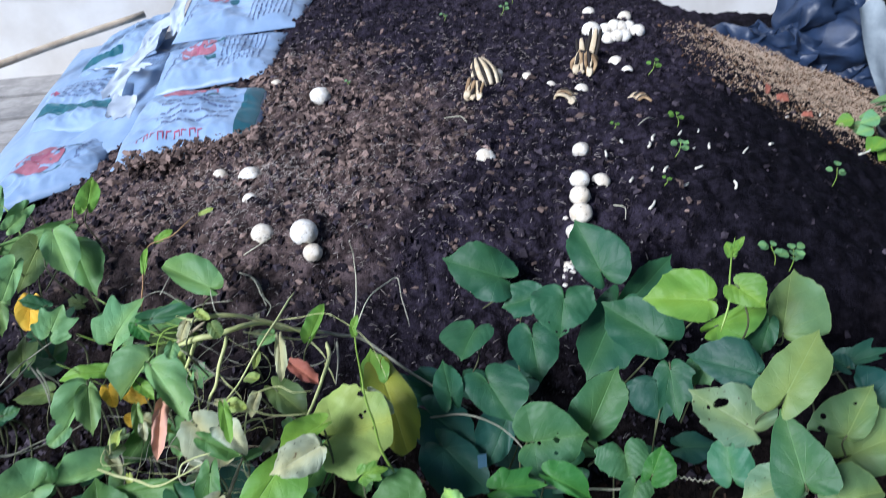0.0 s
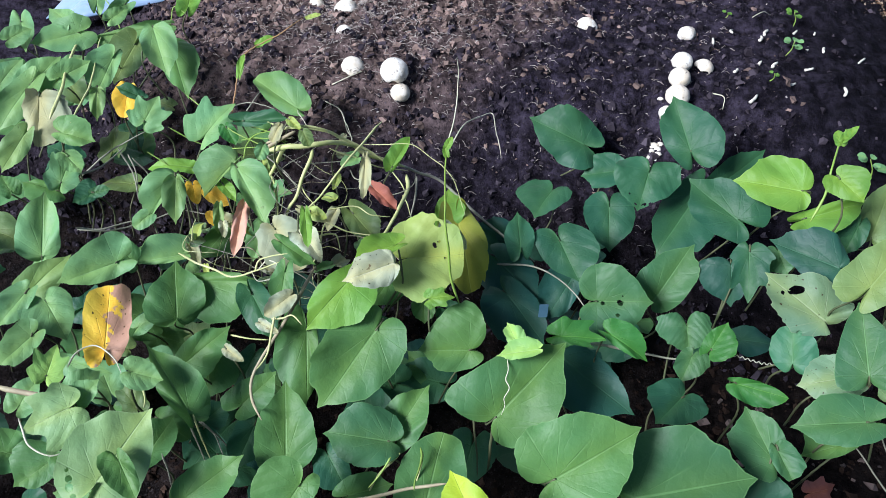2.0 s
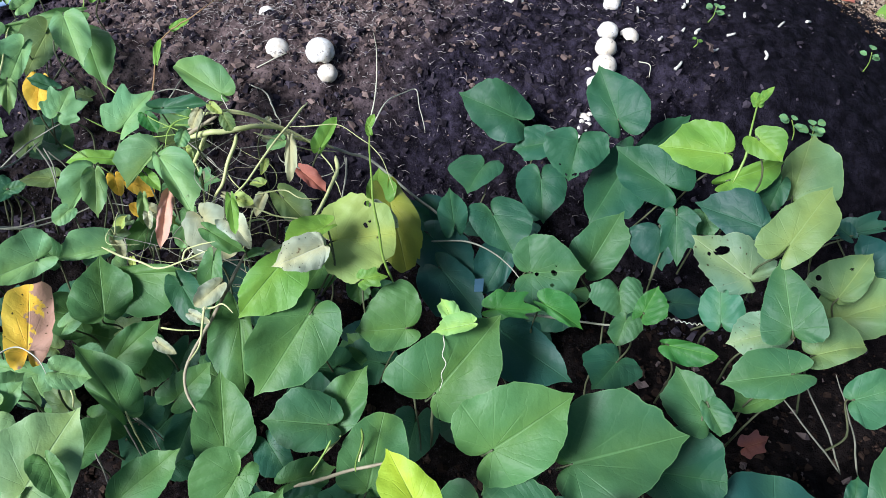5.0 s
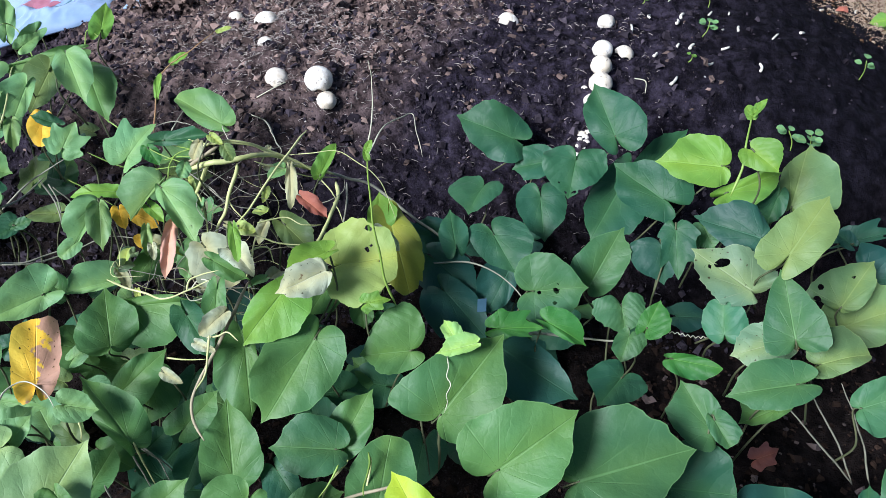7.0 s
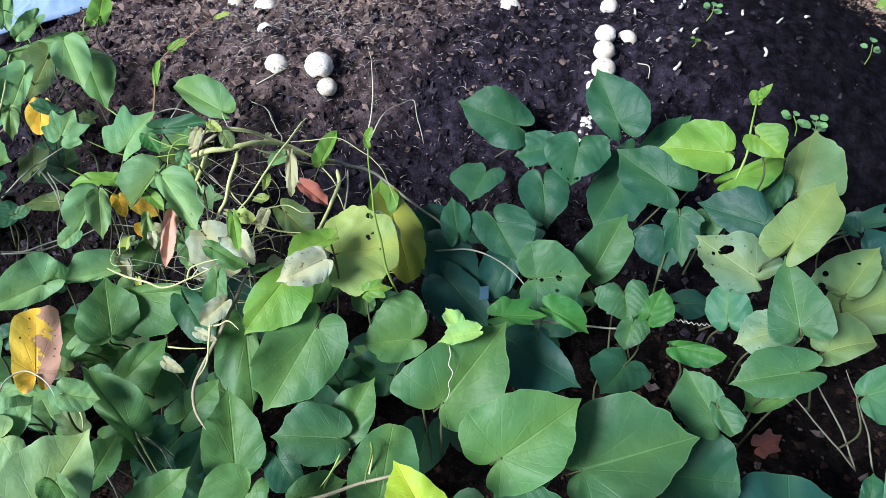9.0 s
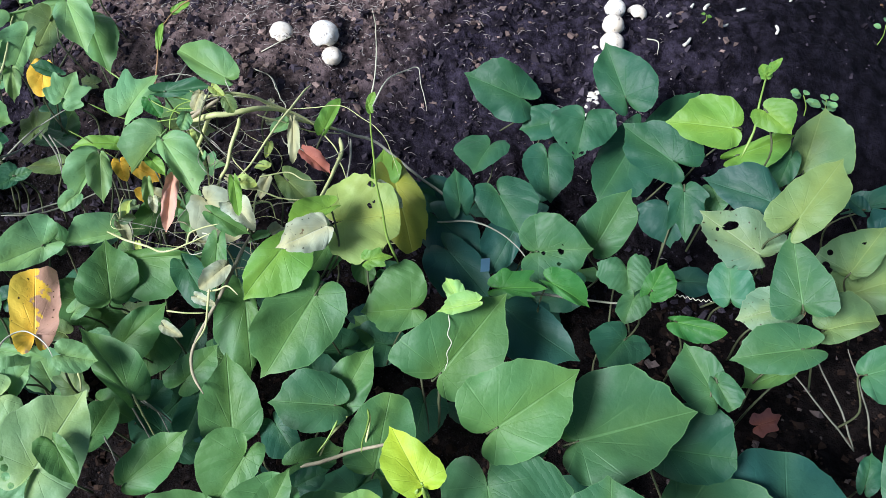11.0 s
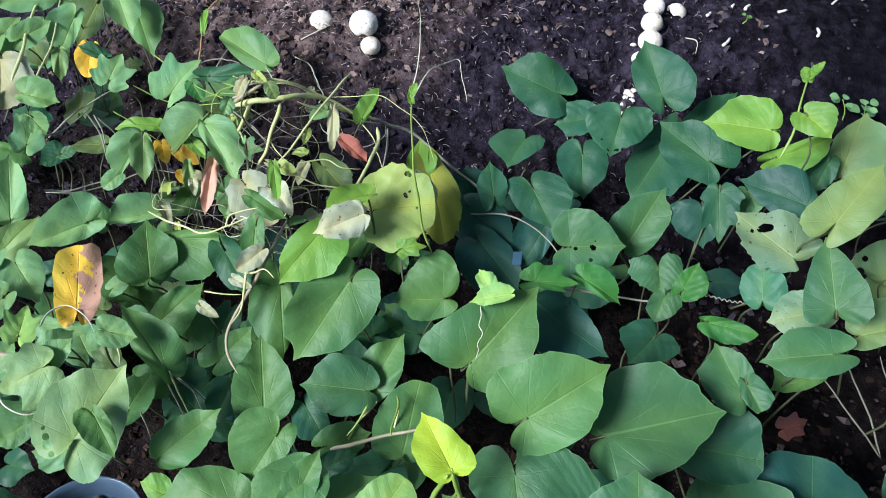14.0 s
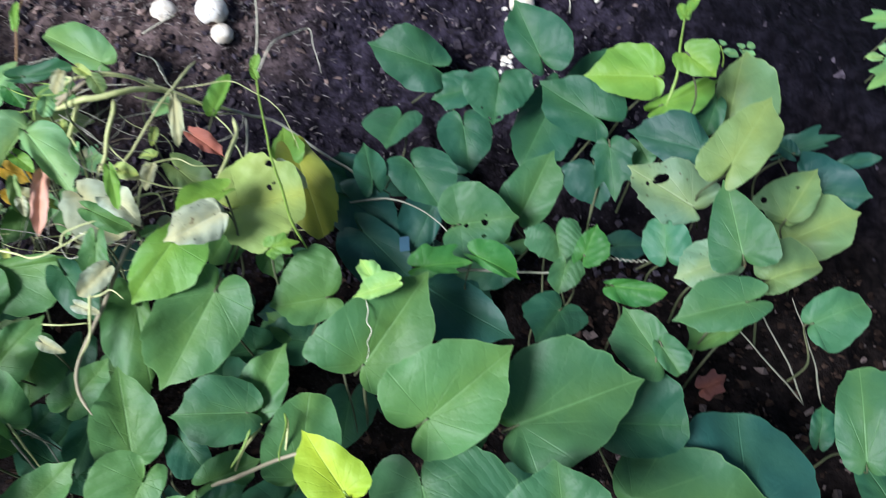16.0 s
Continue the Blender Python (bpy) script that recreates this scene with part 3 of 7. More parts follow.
def leaf(base, tip, width, normal, tone, shape="h", fold=0.1, curl=0.1, gaps="", stalk=True, owner=None, back=1.0, rag=0.022):
    """A leaf from the joint of its stalk to its tip, with the way its face looks. width: its greatest width, or the half-widths of
    its two sides and how far along the midrib each is widest. back: how far the lobes reach behind the joint. rag: how uneven the margin is."""
    leaf_count[0] += 1
    rnd = random.Random(leaf_count[0])
    owner = owner or plant("gourd" if shape == "L" else "potato", base)
    base, tip, up = Vector(base), Vector(tip), Vector(normal)
    ax = tip - base
    length = ax.length
    ax.normalize()
    up = (up - ax * up.dot(ax)).normalized()
    side = up.cross(ax)
    outline = OUTLINE[shape]
    ang = [radians(p[0]) for p in outline]
    rad = [p[1] for p in outline]
    curve = ROUND[shape]
    widest = max(r * math.sin(a) for a, r in zip(ang, rad)) * 2
    peak = max(range(len(rad)), key=lambda i: rad[i] * math.sin(ang[i]))
    peak_u = rad[peak] * math.cos(ang[peak])
    if isinstance(width, tuple):
        sides = [(w / length / (widest / 2), max(-0.2, min(0.2, u - peak_u))) for w, u in (width[:3:2], width[1::2])]
    else:
        sides = [(width / length / widest, 0.0)] * 2
    holes = GAPS.get(gaps, ())
    around, rings = (120, 40) if gaps else (72, 12)
    lop, skew = rnd.uniform(-0.07, 0.07), rnd.uniform(-0.06, 0.06)
    ph, amp, bow = rnd.uniform(0, 6.3), rnd.uniform(0.026, 0.062), rnd.uniform(-0.10, 0.10)
    if isinstance(width, tuple):
        lop, skew, bow = lop * 0.3, skew * 0.3, bow * 0.3
    crease, seed = (0.11 if tone in ("w", "u", "dry", "red") else 0.03), 7.1 * leaf_count[0]
    fold *= 1.5 if fold < 0.3 else 1.0
    verts, uv = [base + up * 0.045 * math.sin(2 * ph) * length], [(0.0, 0.0)]
    for k in range(1, rings + 1):
        f = (k / (rings - 1)) ** 0.85 * 0.97 if k < rings else 1.0
        for j in range(around + 1):
            th = -math.pi + 2 * math.pi * j / around
            half = min(359.999, math.degrees(abs(th)) * 2)
            r = float(curve[int(half)] + (curve[int(half) + 1] - curve[int(half)]) * (half % 1)) * f
            r *= 1 + (lop if th > 0 else -lop) * math.sin(abs(th)) + min(1, 2.5 * abs(th)) * (0.018 * math.sin(5 * th + 3 * ph) + 0.011 * math.sin(11 * th + ph) + 0.006 * math.sin(23 * th + 5 * ph))
            r *= 1 + f * min(1, 2 * abs(th)) * rag * 2 * noise.noise(Vector((3.5 * math.cos(th), 3.5 * math.sin(th), seed)))
            r *= 1 + f * min(1, 2 * abs(th)) * rag * noise.noise(Vector((11 * math.cos(th), 11 * math.sin(th), seed)))
            u, v = r * math.cos(th), r * math.sin(th)
            sx, shift = sides[0] if v > 0 else sides[1]
            u = (u if u > 0 else u * back) + shift * min(1.0, (2 * v / widest) ** 2)
            v *= sx
            for a, b, c in holes:
                gap = math.hypot(u - a, v - b)
                if 0.45 * c < gap < 1.2 * c:
                    u, v = a + (u - a) * 1.2 * c / gap, b + (v - b) * 1.2 * c / gap
            v += bow * u * u + skew * u * (1 - u) * 0.5
            h = fold * abs(v) * (1.1 - 0.5 * abs(v)) + curl * (max(0, u) - max(0, u) ** 2.2) - 0.28 * fold * 2 * v * v
            h += amp * f * f * math.sin(4 * th + ph) + 0.25 * amp * f ** 3 * math.sin(9 * th + 2 * ph)
            h += 0.0035 * math.sin(19 * (u - 0.9 * abs(v)) + ph) * f * min(1, 4 * abs(v)) + 0.009 * math.sin(9 * u + 5 * v + 3 * ph) * math.sin(8 * v - 3 * u + ph)
            h += crease * (noise.noise(Vector((2.6 * u, 2.6 * v, seed))) + 0.5 * noise.noise(Vector((6 * u, 6 * v, seed + 3)))) * f
            h -= 0.10 * max(0, -u) * f
            h += 0.045 * math.sin(3.2 * u + 2.6 * v + 2 * ph) + 0.030 * math.sin(6.5 * v - 4 * u + ph) * f
            verts.append(base + (ax * u + side * v + up * h) * length)
            uv.append((u, v))
    w = around + 1
    faces = []
    for j in range(around):
        faces.append((0, 1 + j, 2 + j))
    for k in range(rings - 1):
        for j in range(around):
            q = (1 + k * w + j, 1 + (k + 1) * w + j, 1 + (k + 1) * w + j + 1, 1 + k * w + j + 1)
            cu, cv = sum(uv[i][0] for i in q) / 4, sum(uv[i][1] for i in q) / 4
            if any((cu - a) ** 2 + (cv - b) ** 2 < c * c * 1.25 for a, b, c in holes):
                continue
            faces.append(q)
    rim = [1 + (rings - 1) * w + j for j in range(around + 1)]
    ob = mesh_object("leaf", [v - owner.location for v in verts], faces, LEAF[tone], owner, uv=uv)
    margin = ob.data.attributes.new("margin", "FLOAT", "POINT")
    margin.data.foreach_set("value", [1.0 if i > (rings - 1) * w else 0.0 for i in range(len(verts))])
    label = {"Y": "yellow dying leaf with brown patches", "dry": "curled pinkish dry leaf", "red": "curled reddish-brown dry leaf", "lime": "young lime-green leaf", "l": "bright young green leaf", "w": "withered pale leaf"}.get(tone, "")
    if gaps:
        label = "insect-eaten leaf with small holes"
    if label:
        ob["label"] = label
    if stalk:
        foot = base + ax * length * rnd.uniform(0.25, 0.55) + Vector((rnd.uniform(-0.012, 0.012), rnd.uniform(0.0, 0.02), 0))
        foot.z = max(soil_z(foot.x, foot.y), base.z - 0.11)
        drop = base - ax * length * 0.12 - up * length * 0.16
        mid = (drop + foot) / 2 + Vector((rnd.uniform(-0.02, 0.02), rnd.uniform(-0.02, 0.02), 0.01))
        v, f = tube(smooth_line([base, drop, mid, foot], 5), 0.0010, 0.0014, 5)
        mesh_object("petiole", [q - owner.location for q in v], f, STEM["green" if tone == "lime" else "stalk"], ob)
    return ob


def vine(tone, radius, points):
    owner = plant("gourd" if tone == "wire" else "potato", points[0])
    line = [q + noise.noise_vector(q * 20) * 0.0025 + noise.noise_vector(q * 60) * 0.0006 for q in smooth_line(points, 7)]
    radius *= 1.25 if tone == "pale" and radius > 0.0019 else 1.0
    v, f = tube(line, radius, radius * (0.45 if radius < 0.0022 else 0.7), 7, 0.05, len(points), 0.35)
    mesh_object("tendril" if tone == "wire" else "stem", [q - owner.location for q in v], f, STEM[tone], owner)


def coil(tone, radius, a, b, wide, turns):
    """A tendril wound up like a spring between two places."""
    a, b = Vector(a), Vector(b)
    ax = (b - a).normalized()
    s = ax.cross(Vector((0, 0, 1))).normalized()
    u = s.cross(ax)
    line = []
    for i in range(turns * 8 + 1):
        f, w = i / (turns * 8), 2 * math.pi * i / 8
        sag = 0.006 * math.sin(5 * f)
        line.append(a.lerp(b, f) + (s * math.cos(w) + u * math.sin(w)) * wide * min(1, 6 * f) + Vector((0, sag, 0)))
    owner = plant("gourd", line[0])
    v, f = tube(line, radius, radius * 0.7, 5)
    mesh_object("tendril", [q - owner.location for q in v], f, STEM[tone], owner)


leaf((0.234, 0.945, 0.450), (0.201, 1.014, 0.496), (0.033, 0.048, 0.45, 0.15), (-0.25, -0.62, 0.75), 'd', 'h', 0.14, 0.1)
leaf((0.292, 0.964, 0.381), (0.362, 1.014, 0.429), (0.024, 0.041, 0.38, 0.50), (0.11, -0.76, 0.64), 'd', 'h', 0.14, 0.1)
leaf((0.333, 0.778, 0.519), (0.258, 0.801, 0.502), (0.030, 0.040, 0.26, 0.38), (-0.33, -0.58, 0.75), 'l', 'h', 0.12, 0.1, back=.45)
leaf((0.345, 0.728, 0.573), (0.372, 0.708, 0.561), (0.025, 0.018, 0.66, -0.38), (-0.25, -0.74, 0.63), 'l', 'h', 0.22, 0.1)
leaf((0.345, 0.758, 0.494), (0.413, 0.780, 0.515), (0.011, 0.028, 0.55, 0.31), (-0.08, -0.57, 0.82), 'l2', 'h', 0.18, 0.1)
leaf((0.438, 0.774, 0.469), (0.463, 0.844, 0.521), (0.022, 0.055, 0.30, 0.34), (-0.33, -0.49, 0.81), 'y', 'h', 0.12, 0.1, back=.3)
leaf((0.365, 0.602, 0.527), (0.408, 0.652, 0.575), (0.032, 0.028, 0.06, 0.44), (-0.26, -0.54, 0.80), 'y2', 'h', 0.10, 0.1)
leaf((0.362, 0.669, 0.493), (0.289, 0.700, 0.493), (0.023, 0.033, 0.24, 0.58), (-0.27, -0.63, 0.73), 't', 'h', 0.14, 0.1, back=.3, rag=.03)
leaf((0.412, 0.767, 0.487), (0.396, 0.735, 0.459), (0.014, 0.026, 0.35, 0.59), (-0.19, -0.60, 0.78), 'd', 'h', 0.14, 0.1)
leaf((0.272, 0.729, 0.424), (0.278, 0.691, 0.389), (0.019, 0.041, 0.80, 0.22), (-0.21, -0.68, 0.70), 't', 'h', 0.14, 0.1, back=.6)
leaf((0.272, 0.695, 0.477), (0.279, 0.654, 0.432), (0.028, 0.022, 0.25, 0.29), (-0.25, -0.74, 0.63), 'd', 'L', 0.14, 0.1, back=.6)
leaf((0.315, 0.721, 0.464), (0.327, 0.696, 0.450), (0.017, 0.019, 0.64, 0.46), (-0.43, -0.59, 0.69), 'gr', 'h', 0.14, 0.1)
leaf((0.346, 0.613, 0.461), (0.281, 0.653, 0.484), (0.032, 0.041, 0.42, 0.16), (-0.04, -0.55, 0.83), 'p', 'h', 0.08, 0.1, 'holesB', back=.5, rag=.05)
leaf((0.322, 0.581, 0.420), (0.317, 0.611, 0.451), (0.025, 0.026, 0.44, 0.25), (-0.38, -0.69, 0.61), 'm', 'r', 0.14, 0.1, back=.8)
leaf((0.370, 0.531, 0.471), (0.360, 0.594, 0.513), (0.030, 0.033, 0.06, 0.05), (-0.36, -0.56, 0.75), 'gr', 'h', 0.16, 0.1, back=.5)
leaf((0.372, 0.557, 0.438), (0.324, 0.555, 0.412), (0.025, 0.027, 0.70, 0.42), (-0.36, -0.59, 0.72), 'p', 'h', 0.12, 0.1)
leaf((0.369, 0.492, 0.444), (0.301, 0.490, 0.420), (0.023, 0.030, 0.37, 0.38), (-0.26, -0.56, 0.79), 'gr', 'h', 0.16, 0.1)
leaf((0.369, 0.499, 0.397), (0.328, 0.488, 0.377), (0.011, 0.026, 0.53, 0.58), (-0.31, -0.43, 0.85), 'g', 'h', 0.14, 0.1)
leaf((0.408, 0.526, 0.442), (0.459, 0.533, 0.456), (0.036, 0.017, 0.46, 0.06), (-0.21, -0.37, 0.91), 'y', 'r', 0.20, 0.1, back=.9)
leaf((0.475, 0.640, 0.423), (0.517, 0.688, 0.461), (0.041, 0.019, -0.01, 0.39), (-0.26, -0.46, 0.85), 'y', 'h', 0.12, 0.1, 'holesE', back=.3)
leaf((0.495, 0.645, 0.386), (0.573, 0.657, 0.424), (0.046, 0.034, 0.52, 0.39), (-0.27, -0.62, 0.73), 'y2', 'h', 0.12, 0.1)
leaf((0.087, 1.004, 0.396), (-0.002, 1.026, 0.414), (0.042, 0.043, 0.18, 0.49), (-0.06, -0.76, 0.64), 'd', 'h', 0.14, 0.1)
leaf((0.144, 0.977, 0.375), (0.093, 0.975, 0.355), (0.027, 0.033, 0.60, 0.43), (-0.27, -0.60, 0.75), 'd', 'h', 0.14, 0.1)
leaf((0.173, 0.886, 0.439), (0.165, 0.842, 0.402), (0.044, 0.047, -0.13, 0.23), (-0.15, -0.62, 0.77), 'd', 'h', 0.16, 0.1, 'holesA')
leaf((0.254, 0.907, 0.401), (0.205, 0.831, 0.331), (0.052, 0.036, 0.42, 0.48), (-0.18, -0.60, 0.78), 'd', 'h', 0.14, 0.1)
leaf((0.274, 0.776, 0.461), (0.210, 0.823, 0.479), (0.036, 0.043, 0.40, 0.12), (-0.18, -0.56, 0.80), 'd', 'h', 0.16, 0.1)
leaf((0.187, 0.699, 0.370), (0.227, 0.761, 0.424), (0.035, 0.030, 0.23, 0.56), (-0.08, -0.62, 0.78), 'gr', 'h', 0.16, 0.1, back=.4)
leaf((0.213, 0.625, 0.405), (0.218, 0.599, 0.387), (0.029, 0.035, -0.14, -0.23), (-0.14, -0.59, 0.79), 'gr', 'h', 0.50, 0.1, back=1.5, rag=.06)
leaf((0.240, 0.601, 0.401), (0.255, 0.624, 0.425), (0.012, 0.025, 0.16, 0.35), (-0.39, -0.52, 0.76), 'b2', 'h', 0.20, 0.1)
leaf((0.221, 0.595, 0.388), (0.212, 0.572, 0.367), (0.021, 0.016, 0.08, 0.53), (-0.13, -0.66, 0.74), 'gr', 'h', 0.20, 0.1)
leaf((0.204, 0.531, 0.388), (0.176, 0.497, 0.376), (0.030, 0.031, -0.00, 0.41), (0.05, -0.36, 0.93), 'd', 'h', 0.20, 0.1)
leaf((0.261, 0.550, 0.405), (0.313, 0.537, 0.410), (0.009, 0.018, 0.34, 0.57), (-0.23, -0.63, 0.74), 'b2', 'n', 0.14, 0.1)
leaf((0.278, 0.446, 0.418), (0.252, 0.494, 0.435), (0.031, 0.020, 0.57, 0.45), (-0.38, -0.48, 0.79), 'gr', 'h', 0.22, 0.1)
leaf((0.278, 0.447, 0.432), (0.294, 0.425, 0.417), (0.017, 0.011, 0.57, 0.53), (-0.09, -0.58, 0.81), 'gr', 'r', 0.20, 0.1)
leaf((0.140, 0.376, 0.415), (0.250, 0.406, 0.441), (0.059, 0.047, 0.40, 0.23), (-0.09, -0.45, 0.89), 'gr', 'h', 0.12, 0.1, back=.5)
leaf((0.060, 0.360, 0.447), (0.130, 0.404, 0.483), (0.050, 0.039, 0.16, 0.25), (-0.04, -0.60, 0.80), 'g', 'h', 0.14, 0.1, back=.8)
leaf((0.101, 0.399, 0.377), (0.059, 0.367, 0.359), (0.023, 0.027, 0.39, 0.51), (-0.05, -0.42, 0.90), 'gr', 'h', 0.14, 0.1)
leaf((0.074, 0.592, 0.354), (0.167, 0.543, 0.329), (0.030, 0.047, 0.31, 0.41), (-0.01, -0.47, 0.89), 't', 'h', 0.12, 0.1, back=.3)
leaf((0.238, 0.409, 0.367), (0.312, 0.402, 0.372), (0.051, 0.030, 0.58, 0.48), (-0.11, -0.60, 0.79), 'd', 'r', 0.12, 0.1)
leaf((0.045, 0.879, 0.384), (0.025, 0.838, 0.364), (0.029, 0.045, -0.31, 0.44), (-0.17, -0.36, 0.92), 'd', 'h', 0.20, 0.1)
leaf((0.010, 0.749, 0.379), (-0.001, 0.798, 0.401), (0.021, 0.019, 0.26, 0.59), (0.04, -0.40, 0.92), 'd', 'h', 0.14, 0.1)
leaf((0.061, 0.767, 0.388), (0.094, 0.716, 0.364), (0.044, 0.033, 0.43, -0.24), (-0.19, -0.53, 0.83), 'd', 'h', 0.20, 0.1)
leaf((0.130, 0.872, 0.379), (0.139, 0.819, 0.340), (0.038, 0.035, 0.21, 0.18), (-0.10, -0.60, 0.80), 'd', 'h', 0.14, 0.1)
leaf((0.111, 0.662, 0.388), (0.178, 0.668, 0.397), (0.048, 0.042, 0.17, 0.22), (-0.04, -0.69, 0.72), 'gr', 'h', 0.12, 0.1, 'holesC', back=.9)
leaf((0.067, 0.581, 0.399), (0.118, 0.584, 0.405), (0.024, 0.013, 0.38, 0.33), (-0.07, -0.48, 0.88), 'b2', 'L', 0.14, 0.1)
leaf((0.126, 0.600, 0.396), (0.171, 0.580, 0.385), (0.023, 0.009, 0.35, 0.49), (-0.05, -0.57, 0.82), 'b2', 'h', 0.14, 0.1)
leaf((-0.073, 0.797, 0.362), (-0.008, 0.777, 0.336), (0.018, 0.020, 0.56, 0.34), (0.12, -0.63, 0.77), 't', 'h', 0.12, 0.1)
leaf((-0.003, 0.805, 0.352), (-0.053, 0.810, 0.363), (0.018, 0.018, 0.35, 0.50), (0.11, -0.63, 0.77), 't', 'h', 0.12, 0.1)
leaf((-0.015, 0.737, 0.359), (0.046, 0.697, 0.333), (0.032, 0.039, 0.44, 0.31), (0.01, -0.54, 0.84), 't', 'h', 0.12, 0.1)
leaf((0.003, 0.689, 0.346), (0.060, 0.644, 0.315), (0.028, 0.046, 0.44, 0.37), (0.01, -0.56, 0.83), 't', 'h', 0.12, 0.1)
leaf((0.084, 0.730, 0.358), (0.055, 0.676, 0.320), (0.019, 0.032, 0.59, 0.39), (-0.03, -0.57, 0.82), 't', 'h', 0.12, 0.1)
leaf((-0.123, 0.624, 0.441), (-0.055, 0.642, 0.448), (0.052, 0.055, 0.32, 0.22), (0.02, -0.49, 0.87), 'yy', 'r', 0.14, 0.1, 'holesD', back=1.0, rag=.04)
leaf((-0.078, 0.754, 0.406), (-0.043, 0.672, 0.349), (0.028, 0.033, 0.68, 0.49), (0.10, -0.54, 0.84), 'y4', 'r', 0.20, 0.1, rag=.05)
leaf((-0.087, 0.678, 0.454), (-0.058, 0.657, 0.440), (0.009, 0.012, 0.36, 0.55), (-0.07, -0.61, 0.79), 'u', 'n', 0.50, 0.1)
leaf((-0.097, 0.752, 0.400), (-0.097, 0.797, 0.423), (0.013, 0.026, 0.37, 0.48), (0.01, -0.46, 0.89), 'l', 'h', 0.14, 0.1)
leaf((-0.182, 0.571, 0.438), (-0.219, 0.527, 0.397), (0.040, 0.022, 0.18, 0.48), (0.05, -0.71, 0.70), 'l2', 'h', 0.16, 0.1, back=.9)
leaf((-0.138, 0.604, 0.474), (-0.180, 0.577, 0.463), (0.009, 0.019, 0.42, 0.42), (0.17, -0.56, 0.81), 'l', 'h', 0.30, 0.1)
leaf((-0.133, 0.581, 0.468), (-0.183, 0.551, 0.457), (0.021, 0.020, 0.57, 0.38), (0.14, -0.54, 0.83), 'u', 'h', 0.35, 0.1, back=.3, rag=.04)
leaf((-0.142, 0.637, 0.395), (-0.161, 0.601, 0.375), (0.025, 0.019, 0.29, 0.75), (0.26, -0.58, 0.77), 'g', 'h', 0.14, 0.1)
leaf((-0.099, 0.621, 0.377), (-0.093, 0.601, 0.360), (0.014, 0.015, 0.47, 0.31), (-0.02, -0.66, 0.75), 'g', 'h', 0.14, 0.1)
leaf((-0.035, 0.562, 0.371), (-0.093, 0.553, 0.366), (0.025, 0.056, 0.51, 0.14), (0.05, -0.70, 0.72), 'g', 'h', 0.18, 0.1, back=.9)
leaf((0.006, 0.481, 0.363), (0.069, 0.555, 0.419), (0.056, 0.048, -0.07, 0.25), (0.08, -0.64, 0.77), 'g', 'h', 0.16, 0.1, back=.5)
leaf((-0.142, 0.542, 0.399), (-0.190, 0.475, 0.329), (0.044, 0.044, 0.29, 0.45), (0.15, -0.76, 0.63), 'g', 'h', 0.16, 0.1, back=.7)
leaf((-0.226, 0.554, 0.365), (-0.211, 0.499, 0.292), (0.014, 0.038, 0.51, 0.35), (0.21, -0.76, 0.62), 'g', 'h', 0.14, 0.1)
leaf((-0.214, 0.424, 0.296), (-0.234, 0.494, 0.345), (0.035, 0.033, 0.24, 0.29), (0.18, -0.53, 0.83), 'g', 'h', 0.12, 0.1, back=.4)
leaf((-0.180, 0.364, 0.349), (-0.203, 0.320, 0.319), (0.020, 0.042, 0.16, 0.19), (0.08, -0.59, 0.81), 'g', 'h', 0.22, 0.1)
leaf((-0.106, 0.449, 0.329), (-0.177, 0.445, 0.331), (0.031, 0.036, 0.43, 0.47), (0.05, -0.54, 0.84), 'gr', 'h', 0.18, 0.1, back=.7)
leaf((-0.105, 0.455, 0.315), (-0.074, 0.515, 0.357), (0.025, 0.024, 0.50, 0.41), (-0.01, -0.57, 0.82), 'g', 'h', 0.16, 0.1, back=.4)
leaf((-0.055, 0.403, 0.286), (-0.047, 0.479, 0.329), (0.039, 0.036, 0.27, 0.50), (0.18, -0.50, 0.85), 'g', 'r', 0.10, 0.1, back=.3)
leaf((-0.003, 0.288, 0.464), (-0.033, 0.329, 0.480), (0.022, 0.022, 0.35, 0.10), (-0.14, -0.45, 0.88), 'lime', 'h', 0.45, 0.1, back=.5)
leaf((-0.060, 0.265, 0.404), (-0.040, 0.300, 0.423), (0.026, 0.025, 0.16, 0.67), (-0.06, -0.47, 0.88), 'l3', 'r', 0.14, 0.1)
leaf((-0.143, 0.328, 0.346), (-0.180, 0.284, 0.322), (0.033, 0.031, 0.20, 0.46), (-0.07, -0.44, 0.90), 'g', 'h', 0.14, 0.1, back=.9)
leaf((-0.208, 0.300, 0.315), (-0.286, 0.301, 0.310), (0.016, 0.037, 0.36, 0.44), (-0.06, -0.27, 0.96), 'g', 'h', 0.12, 0.1)
leaf((-0.305, 0.355, 0.293), (-0.252, 0.403, 0.327), (0.022, 0.026, 0.39, 0.45), (0.05, -0.60, 0.80), 'g', 'h', 0.14, 0.1, back=.3)
leaf((-0.325, 0.437, 0.329), (-0.387, 0.484, 0.377), (0.016, 0.029, 0.51, 0.28), (0.42, -0.31, 0.85), 'g', 'h', 0.20, 0.1, back=.5)
leaf((-0.381, 0.439, 0.383), (-0.349, 0.442, 0.376), (0.018, 0.018, 0.05, 0.36), (0.22, -0.39, 0.89), 'c', 'h', 0.20, 0.1)
leaf((-0.372, 0.330, 0.348), (-0.341, 0.398, 0.389), (0.047, 0.041, 0.31, -0.01), (0.31, -0.59, 0.75), 'pl', 'h', 0.12, 0.1, 'holesP')
leaf((-0.351, 0.343, 0.369), (-0.326, 0.318, 0.345), (0.010, 0.020, 0.37, 0.02), (0.41, -0.37, 0.83), 'g', 'h', 0.16, 0.1, stalk=False)
